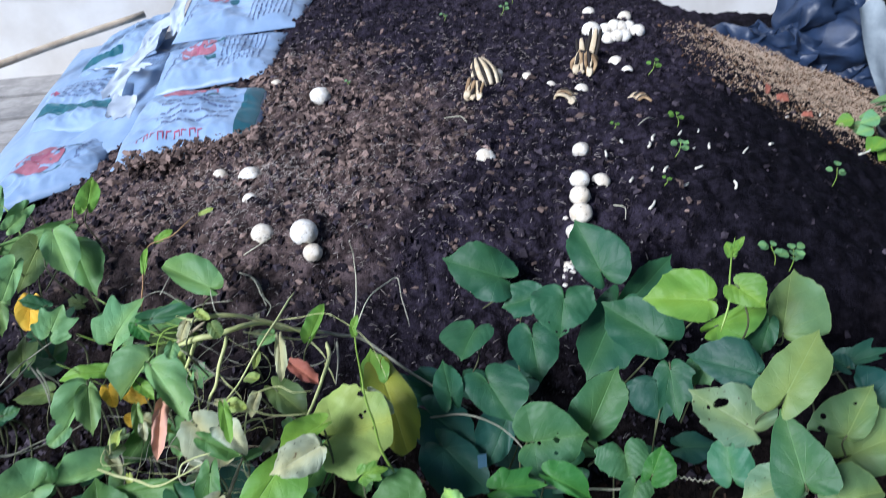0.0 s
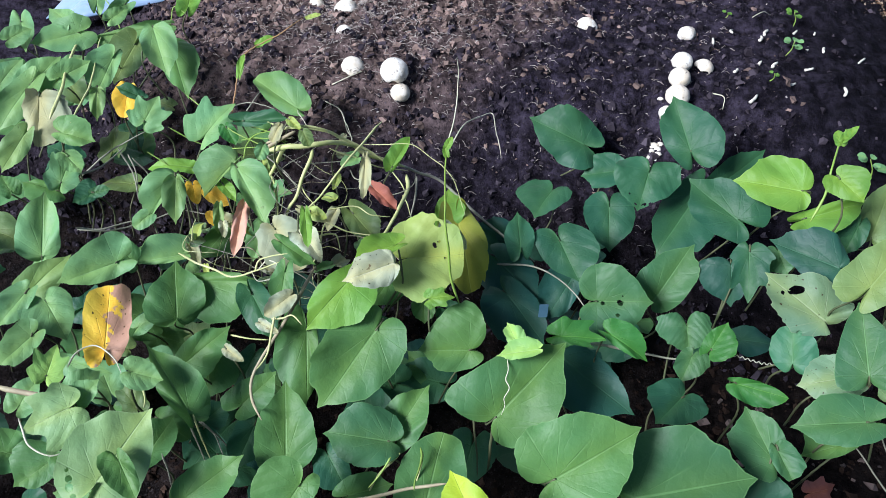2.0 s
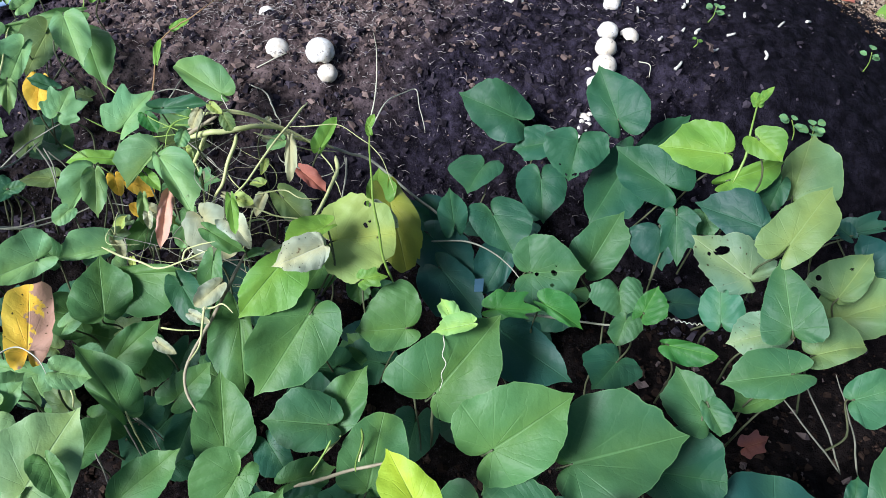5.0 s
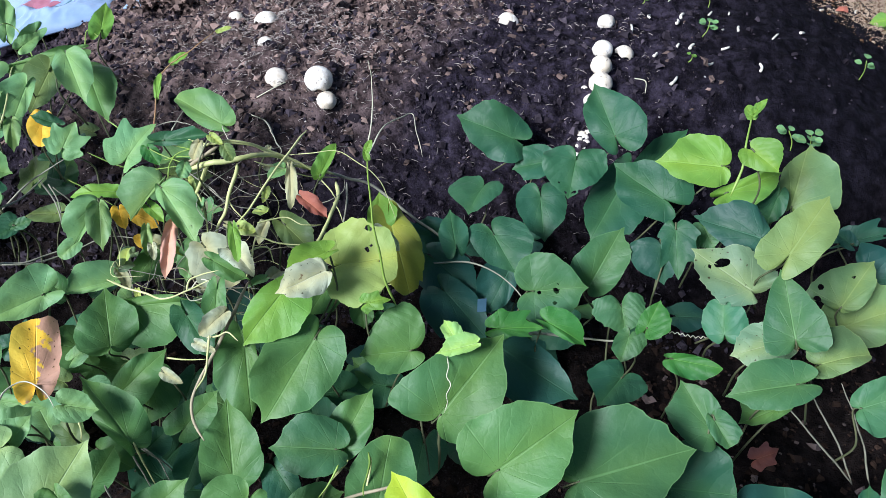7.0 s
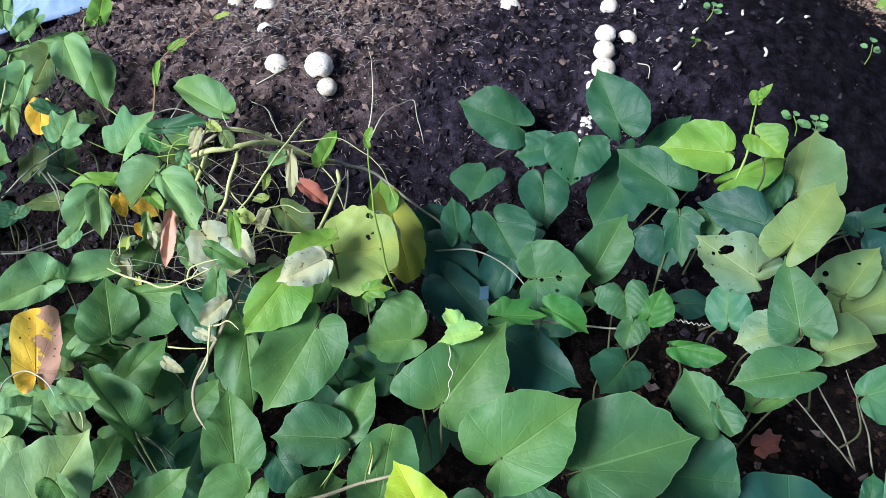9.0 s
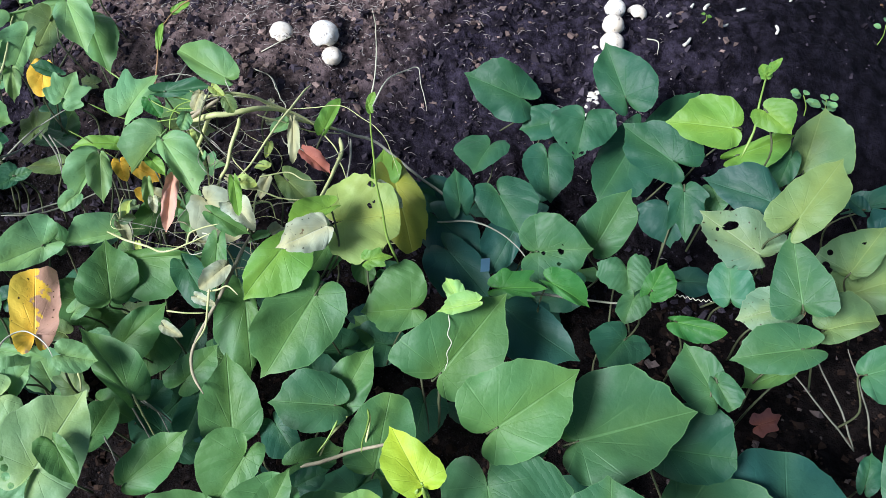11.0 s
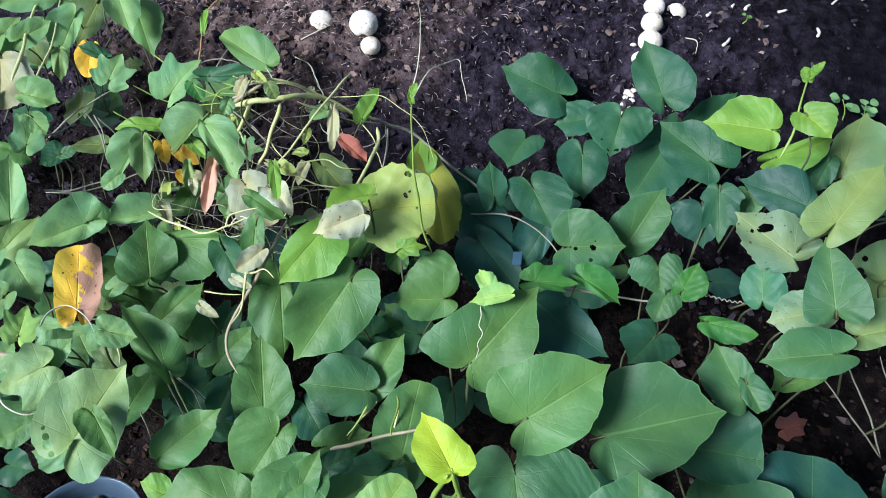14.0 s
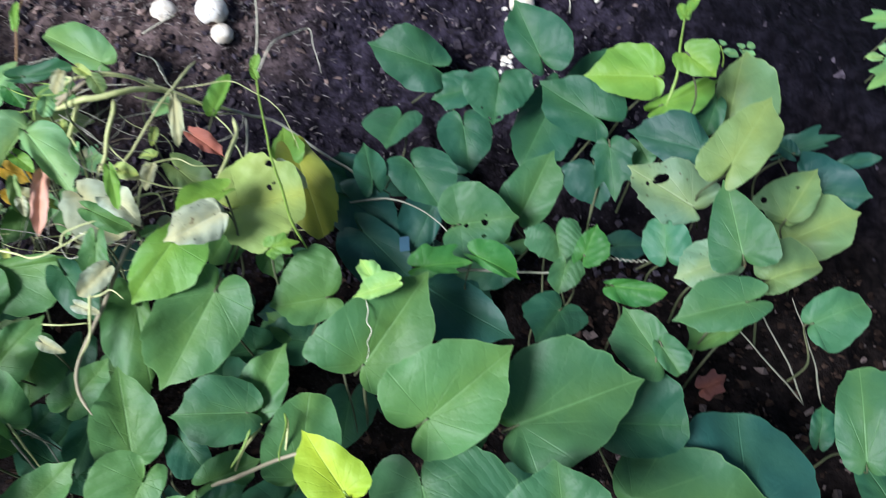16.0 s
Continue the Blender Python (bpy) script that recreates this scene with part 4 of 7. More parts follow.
leaf((-0.367, 0.410, 0.283), (-0.352, 0.452, 0.301), (0.022, 0.018, 0.50, 0.51), (0.34, -0.46, 0.82), 'g', 'h', 0.14, 0.1)
leaf((-0.438, 0.413, 0.363), (-0.418, 0.440, 0.376), (0.019, 0.017, 0.61, 0.34), (0.28, -0.58, 0.77), 'c', 'h', 0.14, 0.1)
leaf((-0.285, 0.313, 0.297), (-0.312, 0.320, 0.302), (0.011, 0.017, -0.06, 0.72), (-0.00, -0.57, 0.82), 'l2', 'h', 0.20, 0.1)
leaf((-0.357, 0.506, 0.329), (-0.316, 0.548, 0.357), (0.019, 0.027, 0.38, 0.22), (0.17, -0.66, 0.74), 'g', 'h', 0.16, 0.1)
leaf((-0.341, 0.541, 0.309), (-0.340, 0.498, 0.270), (0.034, 0.011, 0.45, 0.43), (0.18, -0.66, 0.73), 'g', 'h', 0.16, 0.1)
leaf((-0.285, 0.487, 0.296), (-0.253, 0.521, 0.322), (0.023, 0.023, -0.23, 0.46), (0.09, -0.66, 0.74), 'g', 'h', 0.14, 0.1)
leaf((-0.385, 0.551, 0.350), (-0.403, 0.603, 0.394), (0.037, 0.031, 0.24, 0.48), (0.42, -0.49, 0.76), 'g', 'h', 0.20, 0.1, back=.4)
leaf((-0.375, 0.593, 0.375), (-0.291, 0.610, 0.379), (0.012, 0.051, 0.42, 0.40), (0.12, -0.73, 0.67), 'g', 'h', 0.14, 0.1, back=.6)
leaf((-0.468, 0.583, 0.393), (-0.523, 0.545, 0.381), (0.017, 0.036, 0.22, 0.06), (0.35, -0.69, 0.63), 'c', 'h', 0.20, 0.1)
leaf((-0.464, 0.614, 0.370), (-0.493, 0.624, 0.383), (0.016, 0.017, 0.07, 0.78), (0.26, -0.40, 0.88), 'g', 'r', 0.14, 0.1)
leaf((-0.402, 0.626, 0.384), (-0.456, 0.604, 0.378), (0.007, 0.029, 0.63, 0.45), (0.22, -0.71, 0.67), 'c', 'h', 0.50, 0.1)
leaf((-0.449, 0.722, 0.426), (-0.473, 0.672, 0.386), (0.006, 0.028, 0.44, 0.79), (0.25, -0.68, 0.69), 'c', 'h', 0.14, 0.1, back=.3)
leaf((-0.441, 0.709, 0.434), (-0.430, 0.666, 0.394), (0.013, 0.017, 0.65, 0.56), (0.39, -0.57, 0.73), 'c2', 'h', 0.30, 0.1, back=.3)
leaf((-0.378, 0.754, 0.442), (-0.411, 0.715, 0.406), (0.003, 0.039, 0.36, 0.56), (0.14, -0.74, 0.66), 'c2', 'h', 0.16, 0.1, back=.6)
leaf((-0.430, 0.789, 0.452), (-0.405, 0.836, 0.480), (0.039, 0.019, 0.09, 0.52), (0.13, -0.55, 0.83), 'c', 'L', 0.14, 0.1)
leaf((-0.507, 0.776, 0.468), (-0.494, 0.800, 0.495), (0.025, 0.026, 0.03, 0.44), (0.31, -0.78, 0.54), 'c', 'L', 0.14, 0.1)
leaf((-0.574, 0.964, 0.503), (-0.532, 0.904, 0.458), (0.026, 0.025, 0.57, 0.50), (0.24, -0.47, 0.85), 'c', 'h', 0.35, 0.1, back=.3)
leaf((-0.559, 0.982, 0.474), (-0.512, 0.915, 0.419), (0.033, 0.021, 0.49, 0.69), (0.17, -0.55, 0.82), 'g', 'h', 0.16, 0.1, back=.3)
leaf((-0.607, 1.026, 0.472), (-0.698, 0.983, 0.452), (0.023, 0.010, 0.48, 0.43), (0.20, -0.73, 0.66), 'c', 'h', 0.14, 0.1)
leaf((-0.619, 0.983, 0.461), (-0.629, 0.921, 0.422), (0.025, 0.036, 0.49, 0.41), (0.22, -0.53, 0.82), 'y3', 'h', 0.12, 0.1)
leaf((-0.624, 0.923, 0.465), (-0.630, 0.870, 0.434), (0.013, 0.031, 0.37, 0.39), (0.41, -0.50, 0.76), 'c', 'h', 0.14, 0.1)
leaf((-0.557, 0.833, 0.472), (-0.551, 0.799, 0.449), (0.018, 0.018, 0.47, 0.25), (0.17, -0.53, 0.83), 'Y2', 'r', 0.14, 0.1)
leaf((-0.539, 0.830, 0.469), (-0.572, 0.830, 0.479), (0.008, 0.011, 0.40, 0.59), (0.22, -0.61, 0.76), 'd', 'h', 0.14, 0.1)
leaf((-0.560, 1.057, 0.498), (-0.563, 1.100, 0.524), (0.019, 0.015, -0.09, 0.44), (0.44, -0.44, 0.78), 'l2', 'h', 0.20, 0.1)
leaf((-0.734, 1.092, 0.465), (-0.749, 1.141, 0.505), (0.016, 0.014, 0.42, 0.50), (0.54, -0.42, 0.73), 'c', 'h', 0.14, 0.1)
leaf((-0.353, 0.944, 0.418), (-0.430, 0.970, 0.444), (0.017, 0.036, 0.39, 0.55), (0.11, -0.52, 0.85), 'g2', 'r', 0.14, 0.1, back=.7)
leaf((-0.360, 0.752, 0.509), (-0.301, 0.757, 0.520), (0.013, 0.008, 0.49, 0.48), (-0.09, -0.65, 0.76), 'd', 'h', 0.20, 0.1)
leaf((-0.402, 0.794, 0.464), (-0.386, 0.781, 0.448), (0.010, 0.012, 0.48, 0.20), (0.22, -0.62, 0.75), 'b2', 'h', 0.20, 0.1)
leaf((-0.367, 0.732, 0.450), (-0.311, 0.676, 0.407), (0.029, 0.013, 0.43, 0.51), (0.25, -0.42, 0.87), 'c', 'h', 0.20, 0.1, back=.3, rag=.05)
leaf((-0.364, 0.700, 0.389), (-0.398, 0.656, 0.348), (0.028, 0.015, 0.23, 0.56), (0.18, -0.74, 0.65), 'g', 'h', 0.14, 0.1, back=.4)
leaf((-0.345, 0.687, 0.422), (-0.343, 0.637, 0.382), (0.010, 0.008, 0.59, 0.70), (0.15, -0.61, 0.78), 'dry', 'n', 0.70, 0.1)
leaf((-0.324, 0.692, 0.390), (-0.330, 0.665, 0.353), (0.011, 0.017, 0.44, 0.55), (0.21, -0.80, 0.56), 'c', 'h', 0.20, 0.1)
leaf((-0.291, 0.649, 0.429), (-0.250, 0.623, 0.391), (0.031, 0.031, 0.89, 0.41), (0.16, -0.73, 0.67), 'w', 'r', 0.40, 0.1, back=.8, rag=.08)
leaf((-0.273, 0.626, 0.429), (-0.232, 0.618, 0.410), (0.010, 0.013, 0.29, 0.53), (0.16, -0.73, 0.67), 'g', 'h', 0.20, 0.1)
leaf((-0.246, 0.628, 0.481), (-0.233, 0.592, 0.461), (0.007, 0.007, 0.48, 0.54), (0.01, -0.48, 0.88), 'l2', 'n', 0.20, 0.1)
leaf((-0.257, 0.648, 0.468), (-0.223, 0.644, 0.459), (0.006, 0.006, 0.40, 0.55), (0.10, -0.75, 0.65), 'w', 'n', 0.40, 0.1)
leaf((-0.255, 0.575, 0.433), (-0.254, 0.542, 0.402), (0.012, 0.015, 0.41, 0.66), (0.06, -0.67, 0.74), 'g', 'h', 0.20, 0.1)
leaf((-0.243, 0.551, 0.421), (-0.267, 0.530, 0.405), (0.012, 0.012, 0.55, 0.46), (0.13, -0.68, 0.72), 'w', 'n', 0.50, 0.1)
leaf((-0.425, 0.763, 0.377), (-0.393, 0.759, 0.365), (0.012, 0.012, 0.35, 0.57), (0.14, -0.75, 0.65), 'Y2', 'r', 0.14, 0.1, rag=.04)
leaf((-0.390, 0.706, 0.373), (-0.408, 0.710, 0.386), (0.008, 0.009, 0.38, 0.73), (0.39, -0.57, 0.72), 'Y2', 'r', 0.14, 0.1, rag=.04)
leaf((-0.216, 0.743, 0.396), (-0.176, 0.724, 0.369), (0.022, 0.019, 0.38, 0.45), (0.18, -0.64, 0.75), 'y3', 'h', 0.12, 0.1)
leaf((-0.175, 0.789, 0.450), (-0.160, 0.830, 0.472), (0.015, 0.006, 0.21, 0.52), (0.18, -0.52, 0.84), 'l2', 'n', 0.16, 0.1)
leaf((-0.303, 0.587, 0.375), (-0.259, 0.547, 0.345), (0.021, 0.021, 0.62, 0.39), (-0.06, -0.63, 0.77), 'd', 'h', 0.20, 0.1)
leaf((0.527, 0.698, 0.417), (0.596, 0.682, 0.423), (0.048, 0.028, 0.02, 0.41), (-0.24, -0.78, 0.58), 't', 'h', 0.12, 0.1, back=.4)
leaf((0.509, 0.741, 0.443), (0.574, 0.752, 0.458), (0.022, 0.007, 0.62, 0.28), (-0.11, -0.49, 0.86), 't', 'L', 0.14, 0.1)
leaf((0.587, 0.741, 0.428), (0.632, 0.744, 0.436), (0.010, 0.009, 0.45, 0.23), (-0.08, -0.70, 0.71), 't', 'n', 0.14, 0.1)
leaf((0.507, 0.730, 0.449), (0.486, 0.741, 0.459), (0.009, 0.012, 0.30, 0.77), (-0.11, -0.76, 0.64), 't', 'h', 0.14, 0.1)
leaf((0.459, 0.504, 0.401), (0.515, 0.517, 0.419), (0.024, 0.033, 0.61, 0.23), (-0.17, -0.48, 0.86), 'm', 'r', 0.14, 0.1, back=.5)
leaf((0.525, 0.416, 0.288), (0.534, 0.503, 0.341), (0.029, 0.038, 0.34, 0.41), (-0.43, -0.44, 0.79), 'gr', 'r', 0.20, 0.1, back=.5, rag=.04)
leaf((0.492, 0.448, 0.279), (0.500, 0.479, 0.299), (0.012, 0.016, 0.43, 0.63), (-0.18, -0.50, 0.85), 'd', 'h', 0.14, 0.1)
leaf((0.368, 0.347, 0.315), (0.376, 0.444, 0.339), (0.063, 0.067, 0.59, 0.34), (0.01, -0.24, 0.97), 't', 'r', 0.12, 0.1, back=.4)
leaf((0.254, 0.354, 0.327), (0.394, 0.348, 0.326), (0.051, 0.055, 0.28, 0.26), (-0.01, -0.29, 0.96), 'gr', 'h', 0.14, 0.1, back=.4)
leaf((0.056, 0.323, 0.409), (0.069, 0.271, 0.385), (0.072, 0.041, 0.28, -0.17), (-0.15, -0.44, 0.89), 'gr', 'h', 0.16, 0.1, back=1.3)
leaf((-0.569, 0.591, 0.377), (-0.586, 0.652, 0.427), (0.030, 0.021, 0.32, 0.37), (0.27, -0.57, 0.77), 'c', 'h', 0.16, 0.1, back=.3)
leaf((-0.588, 0.689, 0.414), (-0.590, 0.733, 0.435), (0.024, 0.022, 0.16, 0.45), (0.36, -0.38, 0.85), 'c', 'L', 0.14, 0.1)
leaf((-0.592, 0.679, 0.407), (-0.633, 0.675, 0.416), (0.025, 0.007, 0.52, 0.68), (0.22, -0.48, 0.85), 'g', 'h', 0.14, 0.1)
leaf((-0.611, 0.749, 0.447), (-0.568, 0.750, 0.440), (0.027, 0.014, 0.38, 0.54), (0.14, -0.67, 0.73), 'g2', 'h', 0.20, 0.1)
leaf((-0.674, 0.808, 0.458), (-0.652, 0.749, 0.410), (0.041, 0.018, 0.48, 0.23), (0.29, -0.54, 0.79), 'w', 'r', 0.40, 0.1, back=.5, rag=.09)
leaf((-0.707, 0.839, 0.453), (-0.733, 0.779, 0.405), (0.020, 0.022, 0.57, 0.32), (0.32, -0.67, 0.67), 'c', 'h', 0.14, 0.1)
leaf((-0.669, 0.748, 0.431), (-0.685, 0.705, 0.399), (0.015, 0.018, 0.52, 0.49), (0.28, -0.64, 0.72), 'c2', 'h', 0.14, 0.1)
leaf((-0.612, 0.850, 0.457), (-0.603, 0.815, 0.426), (0.012, 0.010, 0.57, 0.74), (0.31, -0.58, 0.75), 'c2', 'h', 0.20, 0.1, back=.3)
leaf((-0.550, 0.691, 0.400), (-0.568, 0.672, 0.396), (0.009, 0.022, 0.63, 0.03), (0.35, -0.49, 0.79), 'd', 'h', 0.14, 0.1)
leaf((-0.545, 0.688, 0.406), (-0.526, 0.697, 0.410), (0.008, 0.008, 0.56, 0.41), (0.17, -0.68, 0.72), 'gr', 'h', 0.14, 0.1)
leaf((-0.557, 0.529, 0.368), (-0.521, 0.581, 0.398), (0.020, 0.020, 0.25, 0.47), (0.28, -0.62, 0.73), 'c2', 'h', 0.20, 0.1, back=.3)
leaf((-0.515, 0.511, 0.382), (-0.482, 0.484, 0.359), (0.024, 0.032, 0.13, -0.16), (0.33, -0.33, 0.89), 'c', 'h', 0.20, 0.1)
leaf((-0.540, 0.512, 0.393), (-0.555, 0.473, 0.373), (0.014, 0.020, 0.55, 0.46), (0.29, -0.51, 0.81), 'c', 'h', 0.14, 0.1)
leaf((-0.508, 0.464, 0.381), (-0.529, 0.427, 0.365), (0.015, 0.022, 0.50, 0.16), (0.31, -0.52, 0.79), 'c', 'h', 0.14, 0.1)
leaf((-0.452, 0.405, 0.400), (-0.453, 0.434, 0.415), (0.021, 0.016, 0.28, 0.08), (0.50, -0.38, 0.78), 'lL', 'L', 0.20, 0.1)
leaf((-0.478, 0.465, 0.347), (-0.427, 0.470, 0.333), (0.009, 0.017, 0.24, 0.51), (0.27, -0.59, 0.76), 'c', 'h', 0.16, 0.1)
leaf((-0.424, 0.393, 0.371), (-0.406, 0.421, 0.388), (0.019, 0.010, 0.30, 0.46), (0.20, -0.61, 0.77), 'c', 'h', 0.16, 0.1)
leaf((-0.423, 0.385, 0.379), (-0.459, 0.357, 0.370), (0.039, 0.031, 0.45, 0.38), (0.18, -0.52, 0.83), 'pl', 'L', 0.14, 0.1)
leaf((-0.446, 0.358, 0.315), (-0.471, 0.331, 0.305), (0.016, 0.035, 0.34, 0.49), (0.17, -0.46, 0.87), 'g', 'h', 0.14, 0.1)
leaf((-0.405, 0.352, 0.301), (-0.448, 0.369, 0.325), (0.018, 0.015, 0.43, 0.95), (0.22, -0.55, 0.81), 'g', 'h', 0.14, 0.1)
leaf((-0.392, 0.334, 0.316), (-0.423, 0.327, 0.318), (0.021, 0.012, 0.58, 0.75), (0.17, -0.52, 0.84), 'c', 'h', 0.14, 0.1)
leaf((-0.421, 0.460, 0.386), (-0.433, 0.514, 0.428), (0.023, 0.024, 0.21, 0.50), (0.42, -0.49, 0.76), 'Y', 'o', 0.10, 0.1, back=1.0, rag=.04)
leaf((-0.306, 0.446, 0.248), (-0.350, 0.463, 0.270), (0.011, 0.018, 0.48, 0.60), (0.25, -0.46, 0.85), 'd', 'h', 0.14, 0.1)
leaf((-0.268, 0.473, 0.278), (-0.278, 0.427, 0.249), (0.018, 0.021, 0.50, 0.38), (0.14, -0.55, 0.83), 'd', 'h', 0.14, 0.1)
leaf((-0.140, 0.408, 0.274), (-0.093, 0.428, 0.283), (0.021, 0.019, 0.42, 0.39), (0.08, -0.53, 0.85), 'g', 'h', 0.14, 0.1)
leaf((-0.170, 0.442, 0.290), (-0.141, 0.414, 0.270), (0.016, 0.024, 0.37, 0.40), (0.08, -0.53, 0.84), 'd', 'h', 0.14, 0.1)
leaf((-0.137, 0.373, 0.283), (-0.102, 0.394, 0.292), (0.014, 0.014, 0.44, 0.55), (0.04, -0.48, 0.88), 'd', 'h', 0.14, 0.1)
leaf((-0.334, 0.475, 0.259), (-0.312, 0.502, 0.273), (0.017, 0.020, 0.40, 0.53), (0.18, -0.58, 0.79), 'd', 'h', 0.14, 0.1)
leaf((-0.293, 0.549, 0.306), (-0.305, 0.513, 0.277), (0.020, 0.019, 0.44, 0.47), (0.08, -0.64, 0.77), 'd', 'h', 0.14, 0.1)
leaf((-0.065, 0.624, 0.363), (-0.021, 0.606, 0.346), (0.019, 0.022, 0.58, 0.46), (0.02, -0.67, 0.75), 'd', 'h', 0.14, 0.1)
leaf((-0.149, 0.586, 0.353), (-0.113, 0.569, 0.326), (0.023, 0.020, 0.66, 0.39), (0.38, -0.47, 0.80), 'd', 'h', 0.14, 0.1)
leaf((-0.401, 0.852, 0.513), (-0.402, 0.879, 0.532), (0.006, 0.004, 0.51, 0.58), (0.06, -0.58, 0.81), 'l2', 'n', 0.20, 0.1, stalk=False)
leaf((-0.363, 0.827, 0.577), (-0.345, 0.838, 0.584), (0.005, 0.006, 0.44, 0.44), (0.06, -0.58, 0.81), 'l2', 'n', 0.20, 0.1, stalk=False)
leaf((-0.276, 0.758, 0.656), (-0.262, 0.764, 0.659), (0.003, 0.003, 0.53, 0.46), (0.08, -0.64, 0.77), 'yy', 'n', 0.20, 0.1, stalk=False)
leaf((-0.194, 0.705, 0.514), (-0.187, 0.669, 0.481), (0.008, 0.006, 0.49, 0.55), (0.15, -0.65, 0.75), 'w', 'n', 0.50, 0.1, rag=.1, stalk=False)
leaf((-0.293, 0.690, 0.551), (-0.299, 0.679, 0.534), (0.008, 0.007, 0.51, 0.54), (0.00, -0.84, 0.54), 'w', 'n', 0.50, 0.1, rag=.08, stalk=False)
leaf((-0.314, 0.690, 0.520), (-0.316, 0.675, 0.509), (0.009, 0.008, 0.45, 0.62), (0.45, -0.58, 0.68), 'c', 'n', 0.40, 0.1, rag=.06, stalk=False)
leaf((-0.267, 0.698, 0.543), (-0.257, 0.689, 0.530), (0.009, 0.008, 0.61, 0.41), (0.21, -0.73, 0.65), 'y3', 'n', 0.30, 0.1, rag=.06, stalk=False)
leaf((-0.382, 0.698, 0.410), (-0.375, 0.672, 0.386), (0.006, 0.008, 0.48, 0.41), (0.39, -0.57, 0.72), 'c2', 'n', 0.60, 0.1, rag=.05)
leaf((-0.182, 0.717, 0.461), (-0.151, 0.702, 0.444), (0.010, 0.010, 0.59, 0.34), (0.20, -0.48, 0.85), 'red', 'h', 0.70, 0.1, rag=.09, stalk=False)
leaf((0.874, 1.107, 0.361), (0.820, 1.083, 0.332), (0.027, 0.025, 0.48, 0.47), (-0.11, -0.66, 0.74), 'g2', 'L', 0.20, 0.1)
leaf((0.900, 1.209, 0.400), (0.846, 1.215, 0.392), (0.023, 0.016, 0.66, 0.52), (-0.19, -0.60, 0.78), 'g2', 'L', 0.20, 0.1)
leaf((0.843, 1.119, 0.371), (0.818, 1.122, 0.370), (0.007, 0.008, 0.43, 0.42), (-0.11, -0.67, 0.73), 'c2', 'h', 0.20, 0.1)
leaf((0.866, 1.130, 0.377), (0.845, 1.138, 0.381), (0.009, 0.011, 0.47, 0.61), (-0.11, -0.67, 0.73), 'c', 'h', 0.20, 0.1)
leaf((0.037, 0.523, 0.434), (-0.006, 0.513, 0.425), (0.008, 0.014, 0.51, 0.46), (-0.07, -0.51, 0.86), 'lL', 'h', 0.22, 0.1, back=.4, rag=.06)
leaf((0.016, 0.529, 0.430), (0.001, 0.550, 0.440), (0.009, 0.012, 0.55, 0.41), (-0.16, -0.54, 0.83), 'lL', 'h', 0.28, 0.1, back=.4, rag=.06)
leaf((0.159, 0.277, 0.430), (0.155, 0.317, 0.457), 0.086, (-0.19, -0.57, 0.80), 'gr', 'h', 0.16, 0.1)
leaf((-0.146, 0.308, 0.340), (-0.130, 0.349, 0.363), 0.035, (-0.01, -0.49, 0.87), 'g', 'h', 0.24, 0.1)
leaf((-0.113, 0.322, 0.300), (-0.075, 0.356, 0.316), 0.058, (-0.05, -0.39, 0.92), 'g', 'h', 0.16, 0.1)
leaf((-0.701, 0.971, 0.473), (-0.756, 0.931, 0.460), 0.058, (0.26, -0.61, 0.75), 'c', 'h', 0.16, 0.1)
leaf((-0.792, 0.973, 0.476), (-0.753, 0.917, 0.454), 0.034, (0.23, -0.22, 0.95), 'c', 'h', 0.16, 0.1)
leaf((-0.750, 0.837, 0.449), (-0.736, 0.878, 0.470), 0.044, (0.30, -0.51, 0.81), 'c', 'h', 0.16, 0.1)
leaf((-0.712, 0.850, 0.447), (-0.690, 0.899, 0.470), 0.053, (0.28, -0.50, 0.82), 'c', 'h', 0.16, 0.1)
leaf((-0.674, 0.864, 0.457), (-0.642, 0.897, 0.472), 0.036, (0.41, -0.68, 0.61), 'c', 'h', 0.32, 0.1)
leaf((-0.086, 0.580, 0.426), (-0.061, 0.587, 0.430), 0.025, (-0.01, -0.53, 0.85), 'l', 'L', 0.16, 0.1)
leaf((0.334, 0.743, 0.609), (0.330, 0.761, 0.615), 0.014, (-0.20, -0.36, 0.91), 'l', 'n', 0.32, 0.1, stalk=False)
leaf((0.332, 0.737, 0.618), (0.345, 0.749, 0.631), 0.010, (-0.26, -0.57, 0.78), 'l', 'n', 0.32, 0.1, stalk=False)
leaf((0.335, 0.740, 0.622), (0.336, 0.747, 0.626), 0.007, (-0.12, -0.50, 0.86), 'l', 'n', 0.32, 0.1, stalk=False)
leaf((-0.090, 0.604, 0.616), (-0.086, 0.612, 0.623), 0.008, (-0.02, -0.66, 0.76), 'l', 'n', 0.32, 0.1, stalk=False)
leaf((-0.089, 0.603, 0.606), (-0.094, 0.611, 0.613), 0.007, (0.12, -0.64, 0.76), 'l', 'n', 0.32, 0.1, stalk=False)
leaf((-0.256, 0.636, 0.441), (-0.220, 0.604, 0.429), 0.030, (0.10, -0.25, 0.96), 'u', 'n', 0.48, 0.2)
leaf((-0.673, 1.071, 0.480), (-0.698, 1.036, 0.466), 0.027, (0.55, -0.62, 0.56), 'c', 'h', 0.16, 0.1)
leaf((-0.299, 0.301, 0.282), (-0.287, 0.311, 0.293), 0.016, (-0.15, -0.65, 0.75), 'l', 'h', 0.16, 0.1)
leaf((-0.722, 0.982, 0.483), (-0.758, 1.003, 0.490), 0.035, (-0.01, -0.38, 0.92), 'c', 'h', 0.16, 0.1)
leaf((-0.666, 1.011, 0.483), (-0.649, 1.037, 0.493), 0.027, (0.50, -0.57, 0.65), 'c', 'h', 0.16, 0.1)
